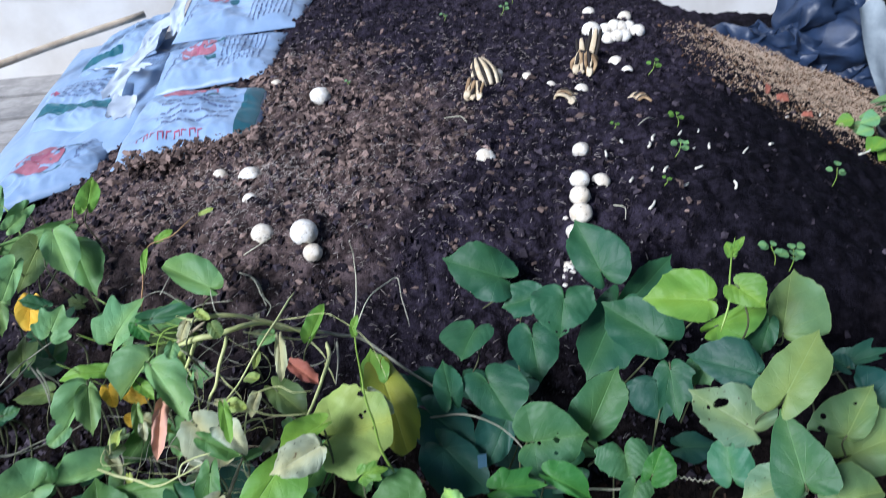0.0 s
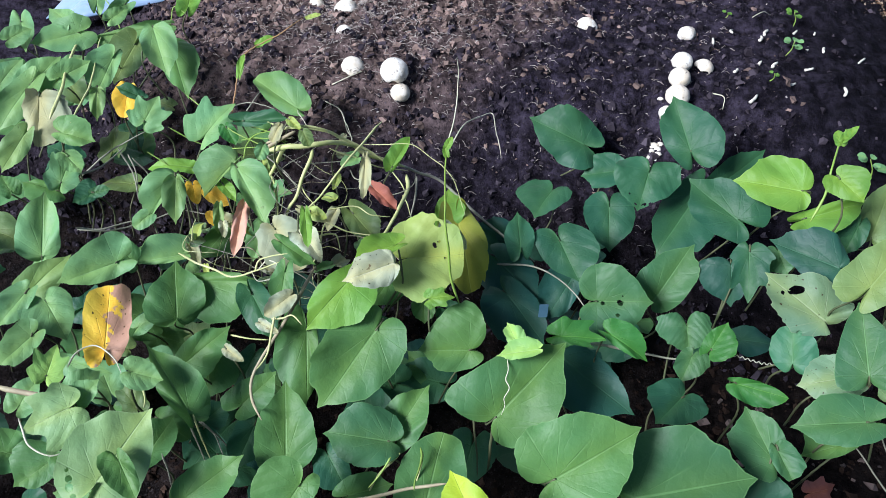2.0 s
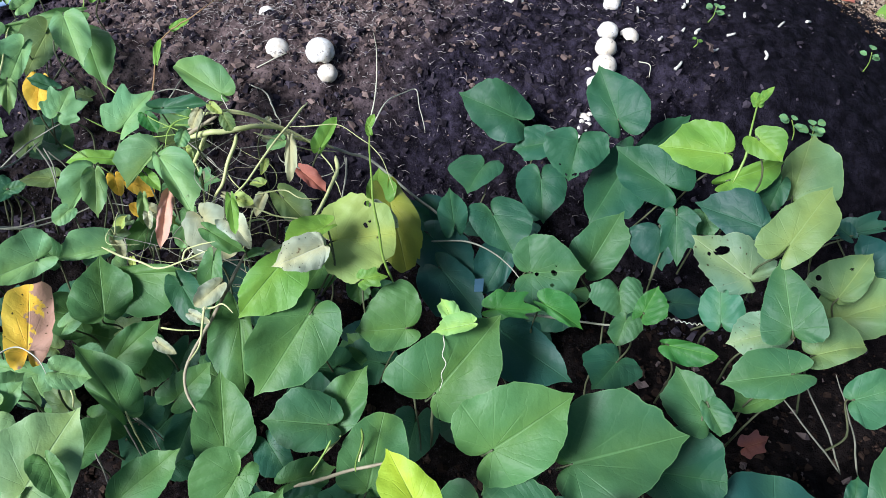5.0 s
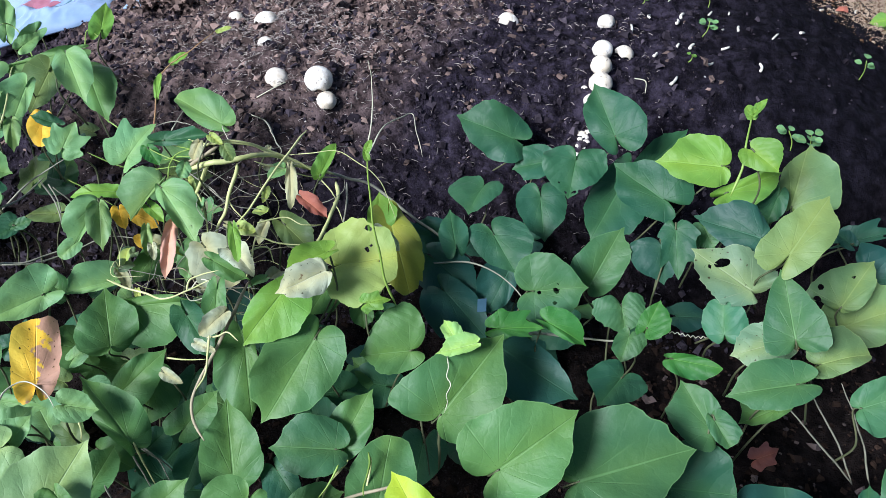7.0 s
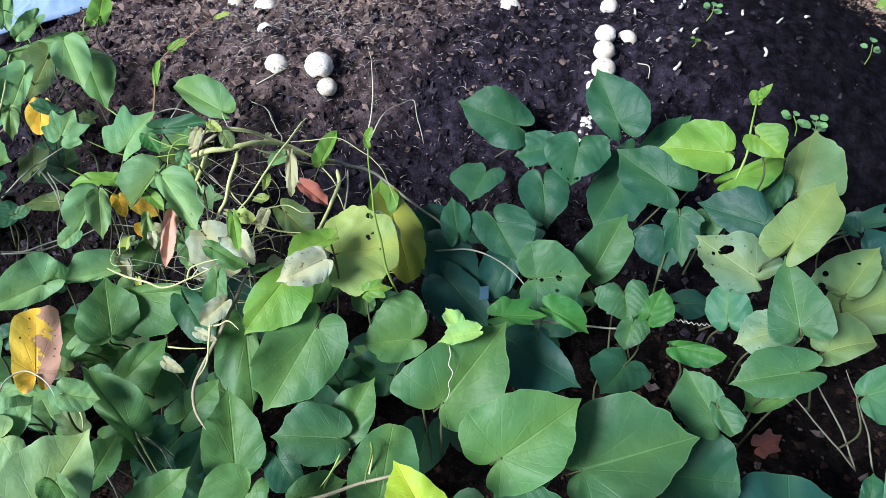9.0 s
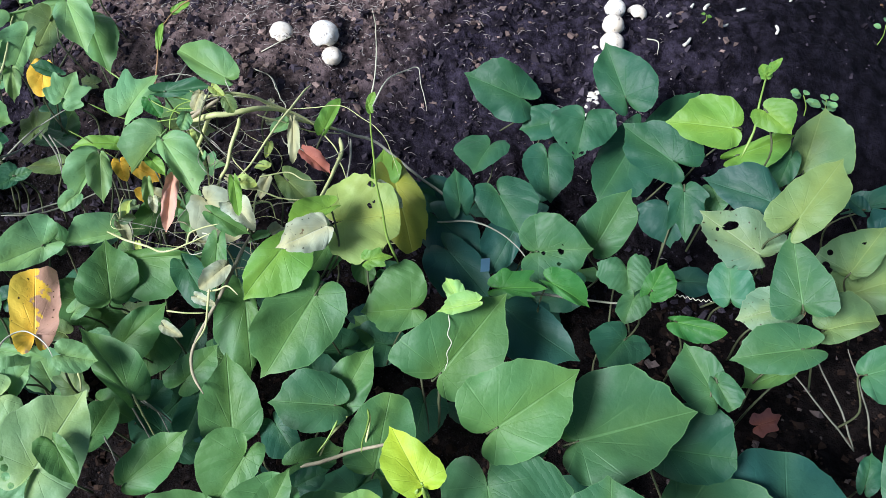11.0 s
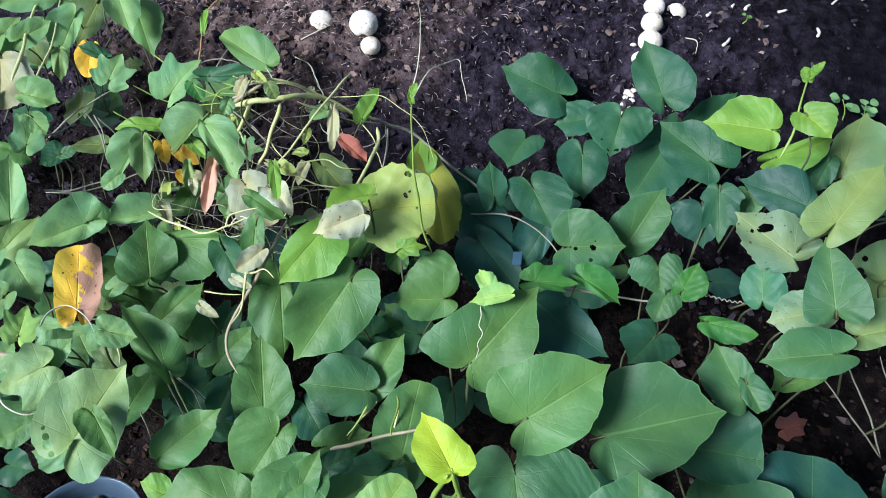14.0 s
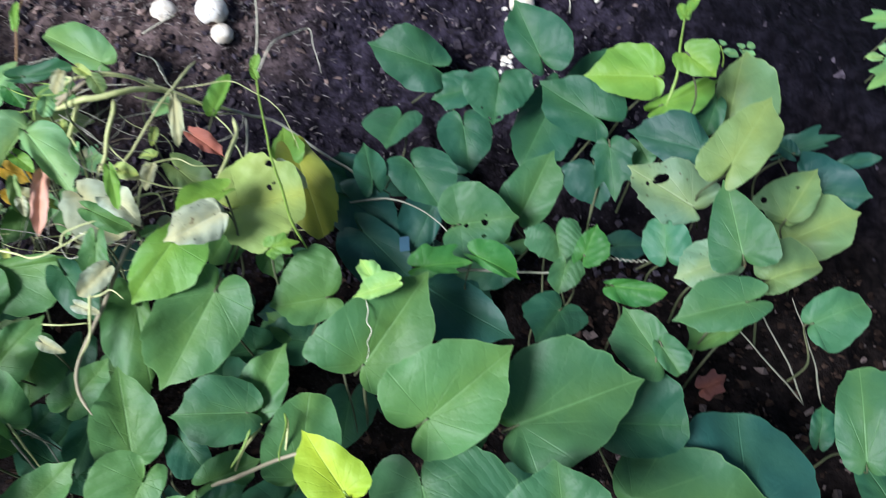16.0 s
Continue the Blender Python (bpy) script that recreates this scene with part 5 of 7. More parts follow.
leaf((-0.776, 0.918, 0.476), (-0.755, 0.943, 0.485), 0.031, (0.45, -0.61, 0.65), 'c', 'h', 0.16, 0.1)
leaf((-0.645, 0.665, 0.405), (-0.663, 0.679, 0.417), 0.029, (0.30, -0.37, 0.88), 'g', 'h', 0.16, 0.1)
leaf((-0.588, 0.715, 0.436), (-0.563, 0.702, 0.423), 0.030, (0.30, -0.31, 0.90), 'c', 'h', 0.16, 0.1)
leaf((-0.296, 0.739, 0.529), (-0.282, 0.734, 0.521), 0.012, (0.18, -0.66, 0.73), 'yy', 'n', 0.48, 0.2)
leaf((-0.319, 0.728, 0.439), (-0.331, 0.718, 0.418), 0.017, (0.01, -0.89, 0.46), 'c', 'n', 0.48, 0.2)
leaf((-0.244, 0.642, 0.471), (-0.224, 0.639, 0.467), 0.017, (0.05, -0.56, 0.82), 'yy', 'n', 0.32, 0.1)
leaf((-0.227, 0.690, 0.437), (-0.232, 0.667, 0.424), 0.016, (0.00, -0.50, 0.87), 'w', 'n', 0.64, 0.3)
leaf((-0.471, 0.679, 0.390), (-0.485, 0.661, 0.380), 0.024, (0.24, -0.60, 0.76), 'c', 'r', 0.16, 0.1)
leaf((-0.443, 0.753, 0.421), (-0.496, 0.743, 0.419), 0.022, (0.04, -0.40, 0.92), 'l2', 'n', 0.16, 0.1)
leaf((-0.439, 0.748, 0.396), (-0.429, 0.730, 0.378), 0.021, (0.28, -0.60, 0.75), 'Y2', 'n', 0.16, 0.1)
leaf((-0.387, 0.731, 0.418), (-0.365, 0.718, 0.405), 0.018, (0.23, -0.44, 0.87), 'l2', 'h', 0.32, 0.1)
leaf((-0.273, 0.535, 0.386), (-0.250, 0.529, 0.383), 0.013, (-0.09, -0.65, 0.75), 'u', 'n', 0.8, 0.4)
leaf((-0.310, 0.516, 0.353), (-0.287, 0.508, 0.346), 0.014, (0.05, -0.58, 0.82), 'w', 'n', 0.8, 0.4)
leaf((-0.239, 0.784, 0.489), (-0.243, 0.775, 0.484), 0.008, (0.08, -0.54, 0.84), 'w', 'n', 0.48, 0.3)

vine('pale', 0.0030, [(-0.332, 0.737, 0.479), (-0.313, 0.734, 0.489), (-0.297, 0.732, 0.496), (-0.285, 0.735, 0.495), (-0.268, 0.742, 0.495), (-0.251, 0.757, 0.492), (-0.240, 0.773, 0.485), (-0.227, 0.787, 0.474), (-0.218, 0.793, 0.462), (-0.200, 0.809, 0.447), (-0.179, 0.821, 0.432), (-0.165, 0.829, 0.422)])
vine('grey', 0.0024, [(-0.187, 0.825, 0.431), (-0.169, 0.833, 0.420), (-0.148, 0.849, 0.405), (-0.121, 0.859, 0.389), (-0.085, 0.838, 0.380), (-0.024, 0.790, 0.369), (0.033, 0.749, 0.359)])
vine('pale', 0.0017, [(-0.321, 0.739, 0.501), (-0.309, 0.739, 0.513), (-0.284, 0.746, 0.518), (-0.262, 0.755, 0.512), (-0.243, 0.773, 0.495), (-0.220, 0.788, 0.474), (-0.201, 0.799, 0.458), (-0.185, 0.800, 0.445), (-0.177, 0.792, 0.440), (-0.159, 0.777, 0.431), (-0.151, 0.763, 0.428)])
vine('pale', 0.0015, [(-0.328, 0.747, 0.517), (-0.306, 0.742, 0.515), (-0.281, 0.745, 0.516), (-0.256, 0.759, 0.506), (-0.241, 0.772, 0.492), (-0.210, 0.795, 0.463), (-0.192, 0.806, 0.448)])
vine('pale', 0.0012, [(-0.250, 0.753, 0.486), (-0.226, 0.770, 0.467), (-0.208, 0.783, 0.453), (-0.179, 0.809, 0.431), (-0.158, 0.827, 0.417)])
vine('pale', 0.0022, [(-0.302, 0.736, 0.496), (-0.310, 0.733, 0.479), (-0.320, 0.731, 0.456), (-0.329, 0.732, 0.438), (-0.345, 0.738, 0.412)])
vine('pale', 0.0021, [(-0.270, 0.742, 0.488), (-0.272, 0.738, 0.475), (-0.280, 0.725, 0.454), (-0.286, 0.718, 0.431), (-0.295, 0.712, 0.412), (-0.299, 0.708, 0.393)])
vine('pale', 0.0015, [(-0.324, 0.732, 0.451), (-0.316, 0.725, 0.437), (-0.311, 0.714, 0.414), (-0.310, 0.709, 0.392), (-0.298, 0.689, 0.386)])
vine('pale', 0.0017, [(-0.203, 0.847, 0.478), (-0.210, 0.798, 0.485), (-0.222, 0.756, 0.479), (-0.241, 0.718, 0.459), (-0.259, 0.687, 0.443), (-0.267, 0.661, 0.439), (-0.274, 0.642, 0.427), (-0.281, 0.633, 0.414)])
vine('pale', 0.0023, [(-0.157, 0.800, 0.430), (-0.150, 0.774, 0.425), (-0.154, 0.742, 0.424), (-0.159, 0.706, 0.419), (-0.166, 0.673, 0.419)])
vine('grey', 0.0018, [(-0.144, 0.809, 0.423), (-0.140, 0.785, 0.413), (-0.140, 0.766, 0.405), (-0.142, 0.757, 0.393)])
vine('pale', 0.0010, [(-0.156, 0.773, 0.417), (-0.147, 0.763, 0.410), (-0.140, 0.747, 0.404)])
vine('pale', 0.0010, [(-0.283, 0.726, 0.447), (-0.273, 0.720, 0.435), (-0.262, 0.715, 0.425), (-0.254, 0.710, 0.416)])
vine('pale', 0.0010, [(-0.237, 0.687, 0.443), (-0.218, 0.698, 0.441), (-0.203, 0.706, 0.438), (-0.186, 0.700, 0.434), (-0.171, 0.706, 0.430), (-0.160, 0.713, 0.427)])
vine('pale', 0.0011, [(-0.233, 0.663, 0.443), (-0.217, 0.663, 0.437), (-0.199, 0.664, 0.432), (-0.177, 0.667, 0.430), (-0.162, 0.674, 0.427)])
vine('green', 0.0010, [(-0.363, 0.748, 0.453), (-0.360, 0.756, 0.470), (-0.342, 0.749, 0.494), (-0.321, 0.743, 0.507), (-0.302, 0.741, 0.513)])
vine('green', 0.0009, [(-0.374, 0.772, 0.466), (-0.342, 0.750, 0.487), (-0.315, 0.740, 0.499), (-0.300, 0.738, 0.498)])
vine('grey', 0.0008, [(-0.322, 0.741, 0.462), (-0.296, 0.728, 0.448), (-0.272, 0.727, 0.436), (-0.249, 0.734, 0.428), (-0.243, 0.738, 0.422)])
vine('grey', 0.0008, [(-0.333, 0.746, 0.467), (-0.303, 0.731, 0.455), (-0.292, 0.730, 0.441), (-0.270, 0.723, 0.422)])
vine('grey', 0.0007, [(-0.326, 0.739, 0.452), (-0.308, 0.731, 0.442), (-0.300, 0.724, 0.428)])
vine('brown', 0.0026, [(-0.331, 0.739, 0.481), (-0.313, 0.734, 0.499), (-0.299, 0.734, 0.509), (-0.290, 0.740, 0.513)])
vine('brown', 0.0018, [(-0.328, 0.740, 0.490), (-0.310, 0.737, 0.501), (-0.293, 0.735, 0.506)])
vine('wire', 0.0008, [(-0.359, 0.963, 0.402), (-0.292, 0.781, 0.503), (-0.283, 0.774, 0.498)])
vine('wire', 0.0009, [(-0.307, 1.008, 0.391), (-0.292, 0.985, 0.394), (-0.282, 0.956, 0.398), (-0.273, 0.933, 0.405), (-0.260, 0.906, 0.411)])
vine('green', 0.0017, [(-0.055, 0.596, 0.410), (-0.068, 0.595, 0.444), (-0.074, 0.599, 0.479), (-0.081, 0.597, 0.513), (-0.085, 0.605, 0.547), (-0.089, 0.610, 0.579), (-0.091, 0.616, 0.614)])
vine('pale', 0.0016, [(-0.233, 0.612, 0.422), (-0.234, 0.646, 0.424), (-0.239, 0.675, 0.421), (-0.243, 0.702, 0.417)])
vine('pale', 0.0014, [(-0.246, 0.646, 0.421), (-0.236, 0.666, 0.418), (-0.224, 0.677, 0.411), (-0.218, 0.673, 0.405), (-0.213, 0.663, 0.399)])
vine('pale', 0.0015, [(-0.270, 0.670, 0.427), (-0.263, 0.649, 0.424), (-0.266, 0.628, 0.417), (-0.273, 0.619, 0.410)])
vine('wire', 0.0008, [(-0.091, 0.616, 0.614), (-0.088, 0.624, 0.643), (-0.090, 0.639, 0.671), (-0.092, 0.637, 0.698)])
vine('wire', 0.0008, [(-0.090, 0.614, 0.601), (-0.081, 0.649, 0.610), (-0.064, 0.704, 0.597), (-0.052, 0.723, 0.591), (-0.042, 0.658, 0.602), (-0.036, 0.626, 0.597)])
vine('red', 0.0013, [(-0.404, 0.818, 0.454), (-0.414, 0.857, 0.474), (-0.417, 0.885, 0.493), (-0.415, 0.909, 0.514), (-0.318, 0.757, 0.626), (-0.284, 0.774, 0.648)])
vine('brown', 0.0023, [(-0.128, 0.375, 0.320), (-0.106, 0.383, 0.322), (-0.072, 0.402, 0.324), (-0.036, 0.403, 0.339)])
vine('grey', 0.0013, [(0.512, 0.511, 0.252), (0.450, 0.505, 0.320), (0.385, 0.501, 0.391), (0.364, 0.487, 0.421)])
vine('grey', 0.0013, [(0.512, 0.511, 0.252), (0.456, 0.522, 0.337), (0.402, 0.516, 0.408), (0.376, 0.507, 0.447)])
vine('grey', 0.0013, [(0.528, 0.506, 0.259), (0.483, 0.518, 0.345), (0.426, 0.510, 0.433)])
vine('grey', 0.0020, [(0.073, 0.610, 0.362), (0.130, 0.615, 0.362), (0.163, 0.613, 0.362), (0.211, 0.613, 0.362), (0.249, 0.612, 0.375)])
vine('grey', 0.0014, [(-0.030, 0.735, 0.355), (0.038, 0.719, 0.375), (0.086, 0.698, 0.364), (0.114, 0.649, 0.359)])
vine('grey', 0.0014, [(-0.595, 0.739, 0.385), (-0.567, 0.771, 0.409), (-0.543, 0.780, 0.427), (-0.518, 0.798, 0.439)])
vine('grey', 0.0014, [(-0.569, 0.801, 0.397), (-0.523, 0.749, 0.396), (-0.501, 0.716, 0.382)])
vine('grey', 0.0013, [(-0.566, 0.663, 0.359), (-0.522, 0.674, 0.360), (-0.485, 0.696, 0.364), (-0.449, 0.719, 0.372), (-0.403, 0.717, 0.373)])
vine('grey', 0.0012, [(-0.385, 0.706, 0.359), (-0.378, 0.694, 0.327), (-0.367, 0.679, 0.300)])
vine('green', 0.0017, [(0.330, 0.717, 0.517), (0.341, 0.736, 0.545), (0.345, 0.757, 0.572), (0.354, 0.789, 0.584), (0.356, 0.793, 0.603)])
vine('brown', 0.0032, [(-0.515, 0.400, 0.374), (-0.458, 0.396, 0.373), (-0.410, 0.384, 0.367), (-0.371, 0.380, 0.351)])
vine('wire', 0.0011, [(-0.442, 0.423, 0.394), (-0.442, 0.442, 0.395), (-0.429, 0.454, 0.395), (-0.405, 0.446, 0.395), (-0.387, 0.429, 0.392)])
vine('wire', 0.0012, [(-0.467, 0.367, 0.373), (-0.446, 0.346, 0.366), (-0.424, 0.340, 0.362), (-0.412, 0.348, 0.359)])
vine('green', 0.0026, [(0.014, 0.279, 0.400), (0.007, 0.283, 0.434), (-0.001, 0.283, 0.467)])
vine('green', 0.0028, [(-0.020, 0.279, 0.389), (-0.013, 0.286, 0.425), (-0.005, 0.282, 0.466)])
vine('green', 0.0009, [(-0.359, 0.762, 0.495), (-0.322, 0.741, 0.506), (-0.300, 0.736, 0.494)])
vine('green', 0.0010, [(-0.484, 0.855, 0.467), (-0.437, 0.829, 0.457), (-0.358, 0.756, 0.479), (-0.306, 0.731, 0.490)])
vine('green', 0.0009, [(-0.479, 0.783, 0.459), (-0.431, 0.782, 0.439), (-0.358, 0.754, 0.467), (-0.299, 0.737, 0.496)])
vine('grey', 0.0012, [(-0.452, 0.814, 0.437), (-0.440, 0.865, 0.440), (-0.414, 0.906, 0.438), (-0.326, 0.765, 0.526)])
vine('pale', 0.0018, [(-0.067, 0.444, 0.328), (-0.066, 0.430, 0.313), (-0.070, 0.417, 0.294)])
vine('pale', 0.0018, [(-0.091, 0.442, 0.323), (-0.109, 0.427, 0.298), (-0.120, 0.414, 0.270)])
vine('grey', 0.0012, [(-0.329, 0.438, 0.315), (-0.320, 0.434, 0.278), (-0.316, 0.434, 0.241)])
vine('grey', 0.0012, [(-0.321, 0.447, 0.305), (-0.301, 0.455, 0.266), (-0.296, 0.456, 0.230)])
vine('grey', 0.0012, [(-0.346, 0.402, 0.299), (-0.342, 0.399, 0.261), (-0.339, 0.396, 0.223)])
vine('pale', 0.0020, [(-0.635, 0.764, 0.457), (-0.653, 0.828, 0.461), (-0.686, 0.917, 0.463), (-0.711, 1.004, 0.455)])
vine('pale', 0.0016, [(-0.600, 0.756, 0.459), (-0.625, 0.863, 0.465), (-0.672, 0.978, 0.464), (-0.683, 1.034, 0.455)])
vine('green', 0.0013, [(-0.593, 0.991, 0.459), (-0.586, 1.037, 0.470), (-0.594, 1.080, 0.482), (-0.567, 1.048, 0.495), (-0.547, 1.018, 0.507)])
vine('green', 0.0013, [(-0.660, 1.024, 0.456), (-0.712, 1.089, 0.468), (-0.724, 1.084, 0.484), (-0.706, 1.032, 0.504)])
vine('wire', 0.0008, [(0.008, 0.520, 0.415), (0.010, 0.508, 0.412), (0.008, 0.497, 0.408), (0.013, 0.487, 0.407), (0.009, 0.479, 0.399), (0.011, 0.469, 0.398), (0.009, 0.461, 0.391)])
vine('wire', 0.0009, [(-0.301, 0.607, 0.395), (-0.291, 0.615, 0.406), (-0.277, 0.609, 0.409), (-0.277, 0.595, 0.401), (-0.295, 0.593, 0.393), (-0.314, 0.618, 0.384)])
vine('grey', 0.0010, [(-0.518, 0.743, 0.428), (-0.500, 0.746, 0.400), (-0.486, 0.732, 0.366)])
vine('green', 0.0008, [(-0.496, 0.747, 0.440), (-0.463, 0.744, 0.422), (-0.435, 0.740, 0.405)])
vine('grey', 0.0013, [(-0.419, 0.691, 0.362), (-0.402, 0.665, 0.339), (-0.386, 0.605, 0.330)])
vine('brown', 0.0023, [(-0.232, 0.613, 0.414), (-0.235, 0.562, 0.413), (-0.250, 0.539, 0.384), (-0.262, 0.518, 0.364), (-0.270, 0.492, 0.347), (-0.266, 0.468, 0.340), (-0.243, 0.436, 0.345)])
vine('pale', 0.0017, [(-0.252, 0.525, 0.412), (-0.255, 0.516, 0.393), (-0.257, 0.502, 0.375), (-0.264, 0.486, 0.365)])
vine('pale', 0.0015, [(-0.396, 0.604, 0.406), (-0.365, 0.599, 0.397), (-0.322, 0.577, 0.410), (-0.292, 0.577, 0.424), (-0.264, 0.580, 0.442)])
vine('pale', 0.0013, [(-0.257, 0.528, 0.404), (-0.244, 0.526, 0.410), (-0.234, 0.528, 0.415), (-0.220, 0.518, 0.414)])
vine('pale', 0.0012, [(-0.302, 0.516, 0.379), (-0.282, 0.513, 0.381), (-0.258, 0.514, 0.385)])
vine('pale', 0.0013, [(-0.292, 0.577, 0.424), (-0.290, 0.587, 0.433), (-0.278, 0.590, 0.438), (-0.257, 0.589, 0.449)])
vine('pale', 0.0014, [(-0.319, 0.434, 0.337), (-0.314, 0.432, 0.304), (-0.302, 0.423, 0.270)])
vine('green', 0.0015, [(-0.070, 0.449, 0.329), (-0.065, 0.427, 0.337), (-0.067, 0.396, 0.346), (-0.066, 0.383, 0.349)])
vine('green', 0.0014, [(-0.098, 0.427, 0.335), (-0.105, 0.414, 0.321), (-0.116, 0.400, 0.309)])
vine('stalk', 0.0022, [(0.007, 0.487, 0.354), (0.008, 0.490, 0.303), (0.009, 0.484, 0.252)])
vine('stalk', 0.0018, [(-0.021, 0.530, 0.321), (-0.011, 0.507, 0.286), (-0.001, 0.481, 0.245)])
vine('grey', 0.0010, [(-0.329, 0.461, 0.287), (-0.308, 0.454, 0.274), (-0.294, 0.438, 0.258)])
vine('pale', 0.0014, [(-0.367, 0.430, 0.370), (-0.365, 0.426, 0.360), (-0.367, 0.423, 0.347)])
vine('grey', 0.0015, [(-0.552, 0.642, 0.382), (-0.522, 0.650, 0.381), (-0.502, 0.670, 0.379), (-0.479, 0.685, 0.379)])
vine('grey', 0.0016, [(-0.575, 0.711, 0.412), (-0.559, 0.736, 0.411), (-0.548, 0.781, 0.415)])
vine('grey', 0.0012, [(-0.529, 0.754, 0.425), (-0.517, 0.746, 0.406), (-0.511, 0.734, 0.386)])

coil("wire", 0.0005, (0.245, 0.602, 0.384), (0.307, 0.595, 0.405), 0.0013, 12)


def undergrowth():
    """Smaller leaves that fill the inside of the plants, mostly in deep tones that paint the shade there."""
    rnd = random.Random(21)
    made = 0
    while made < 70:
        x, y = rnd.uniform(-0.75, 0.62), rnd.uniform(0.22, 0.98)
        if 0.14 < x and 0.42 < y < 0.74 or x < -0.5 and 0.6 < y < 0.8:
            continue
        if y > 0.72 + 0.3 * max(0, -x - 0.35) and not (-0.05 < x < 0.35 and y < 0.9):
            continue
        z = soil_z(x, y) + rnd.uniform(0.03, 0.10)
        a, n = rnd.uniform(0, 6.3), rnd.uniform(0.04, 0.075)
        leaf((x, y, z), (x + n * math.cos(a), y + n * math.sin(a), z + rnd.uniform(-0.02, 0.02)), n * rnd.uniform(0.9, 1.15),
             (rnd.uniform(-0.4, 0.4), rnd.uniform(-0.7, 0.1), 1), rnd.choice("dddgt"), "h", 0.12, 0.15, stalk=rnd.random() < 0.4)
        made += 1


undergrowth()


def tangle():
    """Small pale leaves and thin runners that fill the weedy end of the row."""
    rnd = random.Random(33)
    made = 0
    while made < 75:
        x, y = rnd.uniform(-0.88, -0.36), rnd.uniform(0.34, 1.08)
        if y > 0.98 + 0.25 * (-0.5 - x) or -0.66 < x < -0.44 and 0.62 < y < 0.80 and rnd.random() < 0.8:
            continue
        z = 0.35 + 0.10 * ramp(0.45, 0.85, y) + rnd.uniform(-0.12, -0.05)
        a, n = rnd.uniform(0, 6.3), rnd.uniform(0.026, 0.056)
        leaf((x, y, z), (x + n * math.cos(a), y + n * math.sin(a), z + rnd.uniform(-0.02, 0.02)), n * rnd.uniform(0.8, 1.1),
             (rnd.uniform(-0.5, 0.2), rnd.uniform(-0.8, -0.1), 1), rnd.choice(["c", "g", "g", "d", "y3"]), rnd.choice("hhhnL"), 0.15, 0.15, stalk=rnd.random() < 0.3)
        made += 1
    for i in range(30):
        x, y = rnd.uniform(-0.40, -0.17), rnd.uniform(0.60, 0.80)
        z = 0.33 + 0.08 * rnd.random() + 0.06 * ramp(0.65, 0.8, y)
        a, n = rnd.uniform(0, 6.3), rnd.uniform(0.014, 0.030)
        leaf((x, y, z), (x + n * math.cos(a), y + n * math.sin(a), z - rnd.uniform(0.0, 0.02)), n * rnd.uniform(0.5, 0.9),
             (rnd.uniform(-0.5, 0.5), rnd.uniform(-0.8, -0.1), 1), rnd.choice(["w", "w", "u", "c", "c", "yy", "p"]), "n", 0.5, 0.4, stalk=False)
    for i in range(38):
        x, y = rnd.uniform(-0.40, -0.20), rnd.uniform(0.58, 0.80)
        z = 0.29 + 0.13 * rnd.random() + 0.07 * ramp(0.65, 0.8, y)
        a, n = rnd.gauss(-0.5, 1.0), rnd.uniform(0.018, 0.035)
        q, line = Vector((x, y, z)), []
        for k in range(8):
            line.append(tuple(q))
            a += rnd.uniform(-0.7, 0.7)
            q = q + Vector((math.cos(a), math.sin(a), rnd.uniform(-0.5, 0.35))) * n
            q.y = max(q.y, 0.6 + 0.02 * rnd.random())
        vine(rnd.choice(["pale", "pale", "grey", "brown"]), rnd.uniform(0.0004, 0.0009), line)


tangle()


# ---------------------------------------------------------------- eggshells
def eggshell(x, y, r, whole, lean, turn, label):
    """A broken shell lying open side down: a cut egg with a jagged rim and wall thickness."""
    rnd = random.Random(round(1000 * (x + 3 * y)))
    cut = {"dome": 0.05, "half": 0.18, "round": -0.55, "bit": 0.55}[whole]
    verts, faces = [], []
    cols, rows = 28, 12
    jag = [rnd.uniform(-0.20, 0.16) for _ in range(cols)]
    for skin in (1.0, 0.95):
        for i in range(rows + 1):
            for j in range(cols):
                low = cut + jag[j] + 0.06 * math.sin(3 * 6.283 * j / cols)
                h = 1 - (1 - low) * i / rows
                q = math.sqrt(max(0, 1 - h * h))
                a = 2 * math.pi * j / cols
                egg = 1 + 0.06 * h
                spot = Vector((q * math.cos(a), q * math.sin(a), h + x * 9))
                dent = 1 + 0.07 * noise.noise(spot * 2.2) + 0.035 * (0.3 - abs(noise.noise(spot * 5)))
                verts.append(Vector((q * math.cos(a) * egg * dent, q * math.sin(a) * dent, (h - min(cut, 0.3)) * 0.95)) * r * skin)
    n = (rows + 1) * cols
    for s in (0, n):
        for i in range(rows):
            for j in range(cols):
                f = (s + i * cols + j, s + (i + 1) * cols + j, s + (i + 1) * cols + (j + 1) % cols, s + i * cols + (j + 1) % cols)
                faces.append(f if s == 0 else f[::-1])
    for j in range(cols):
        a, b = rows * cols + j, rows * cols + (j + 1) % cols
        faces.append((a, n + a, n + b, b))
    ob = mesh_object("eggshell", verts, faces, SHELL)
    ob.matrix_basis = Matrix.Translation((x, y, soil_top(x, y) - 0.002 + (0.2 * r if whole == "half" else 0.0))) @ Euler((radians(lean), radians(lean * 0.4), radians(turn))).to_matrix().to_4x4()
    return tagged(ob, label, "eggshell", "eggshells strewn on the bed")


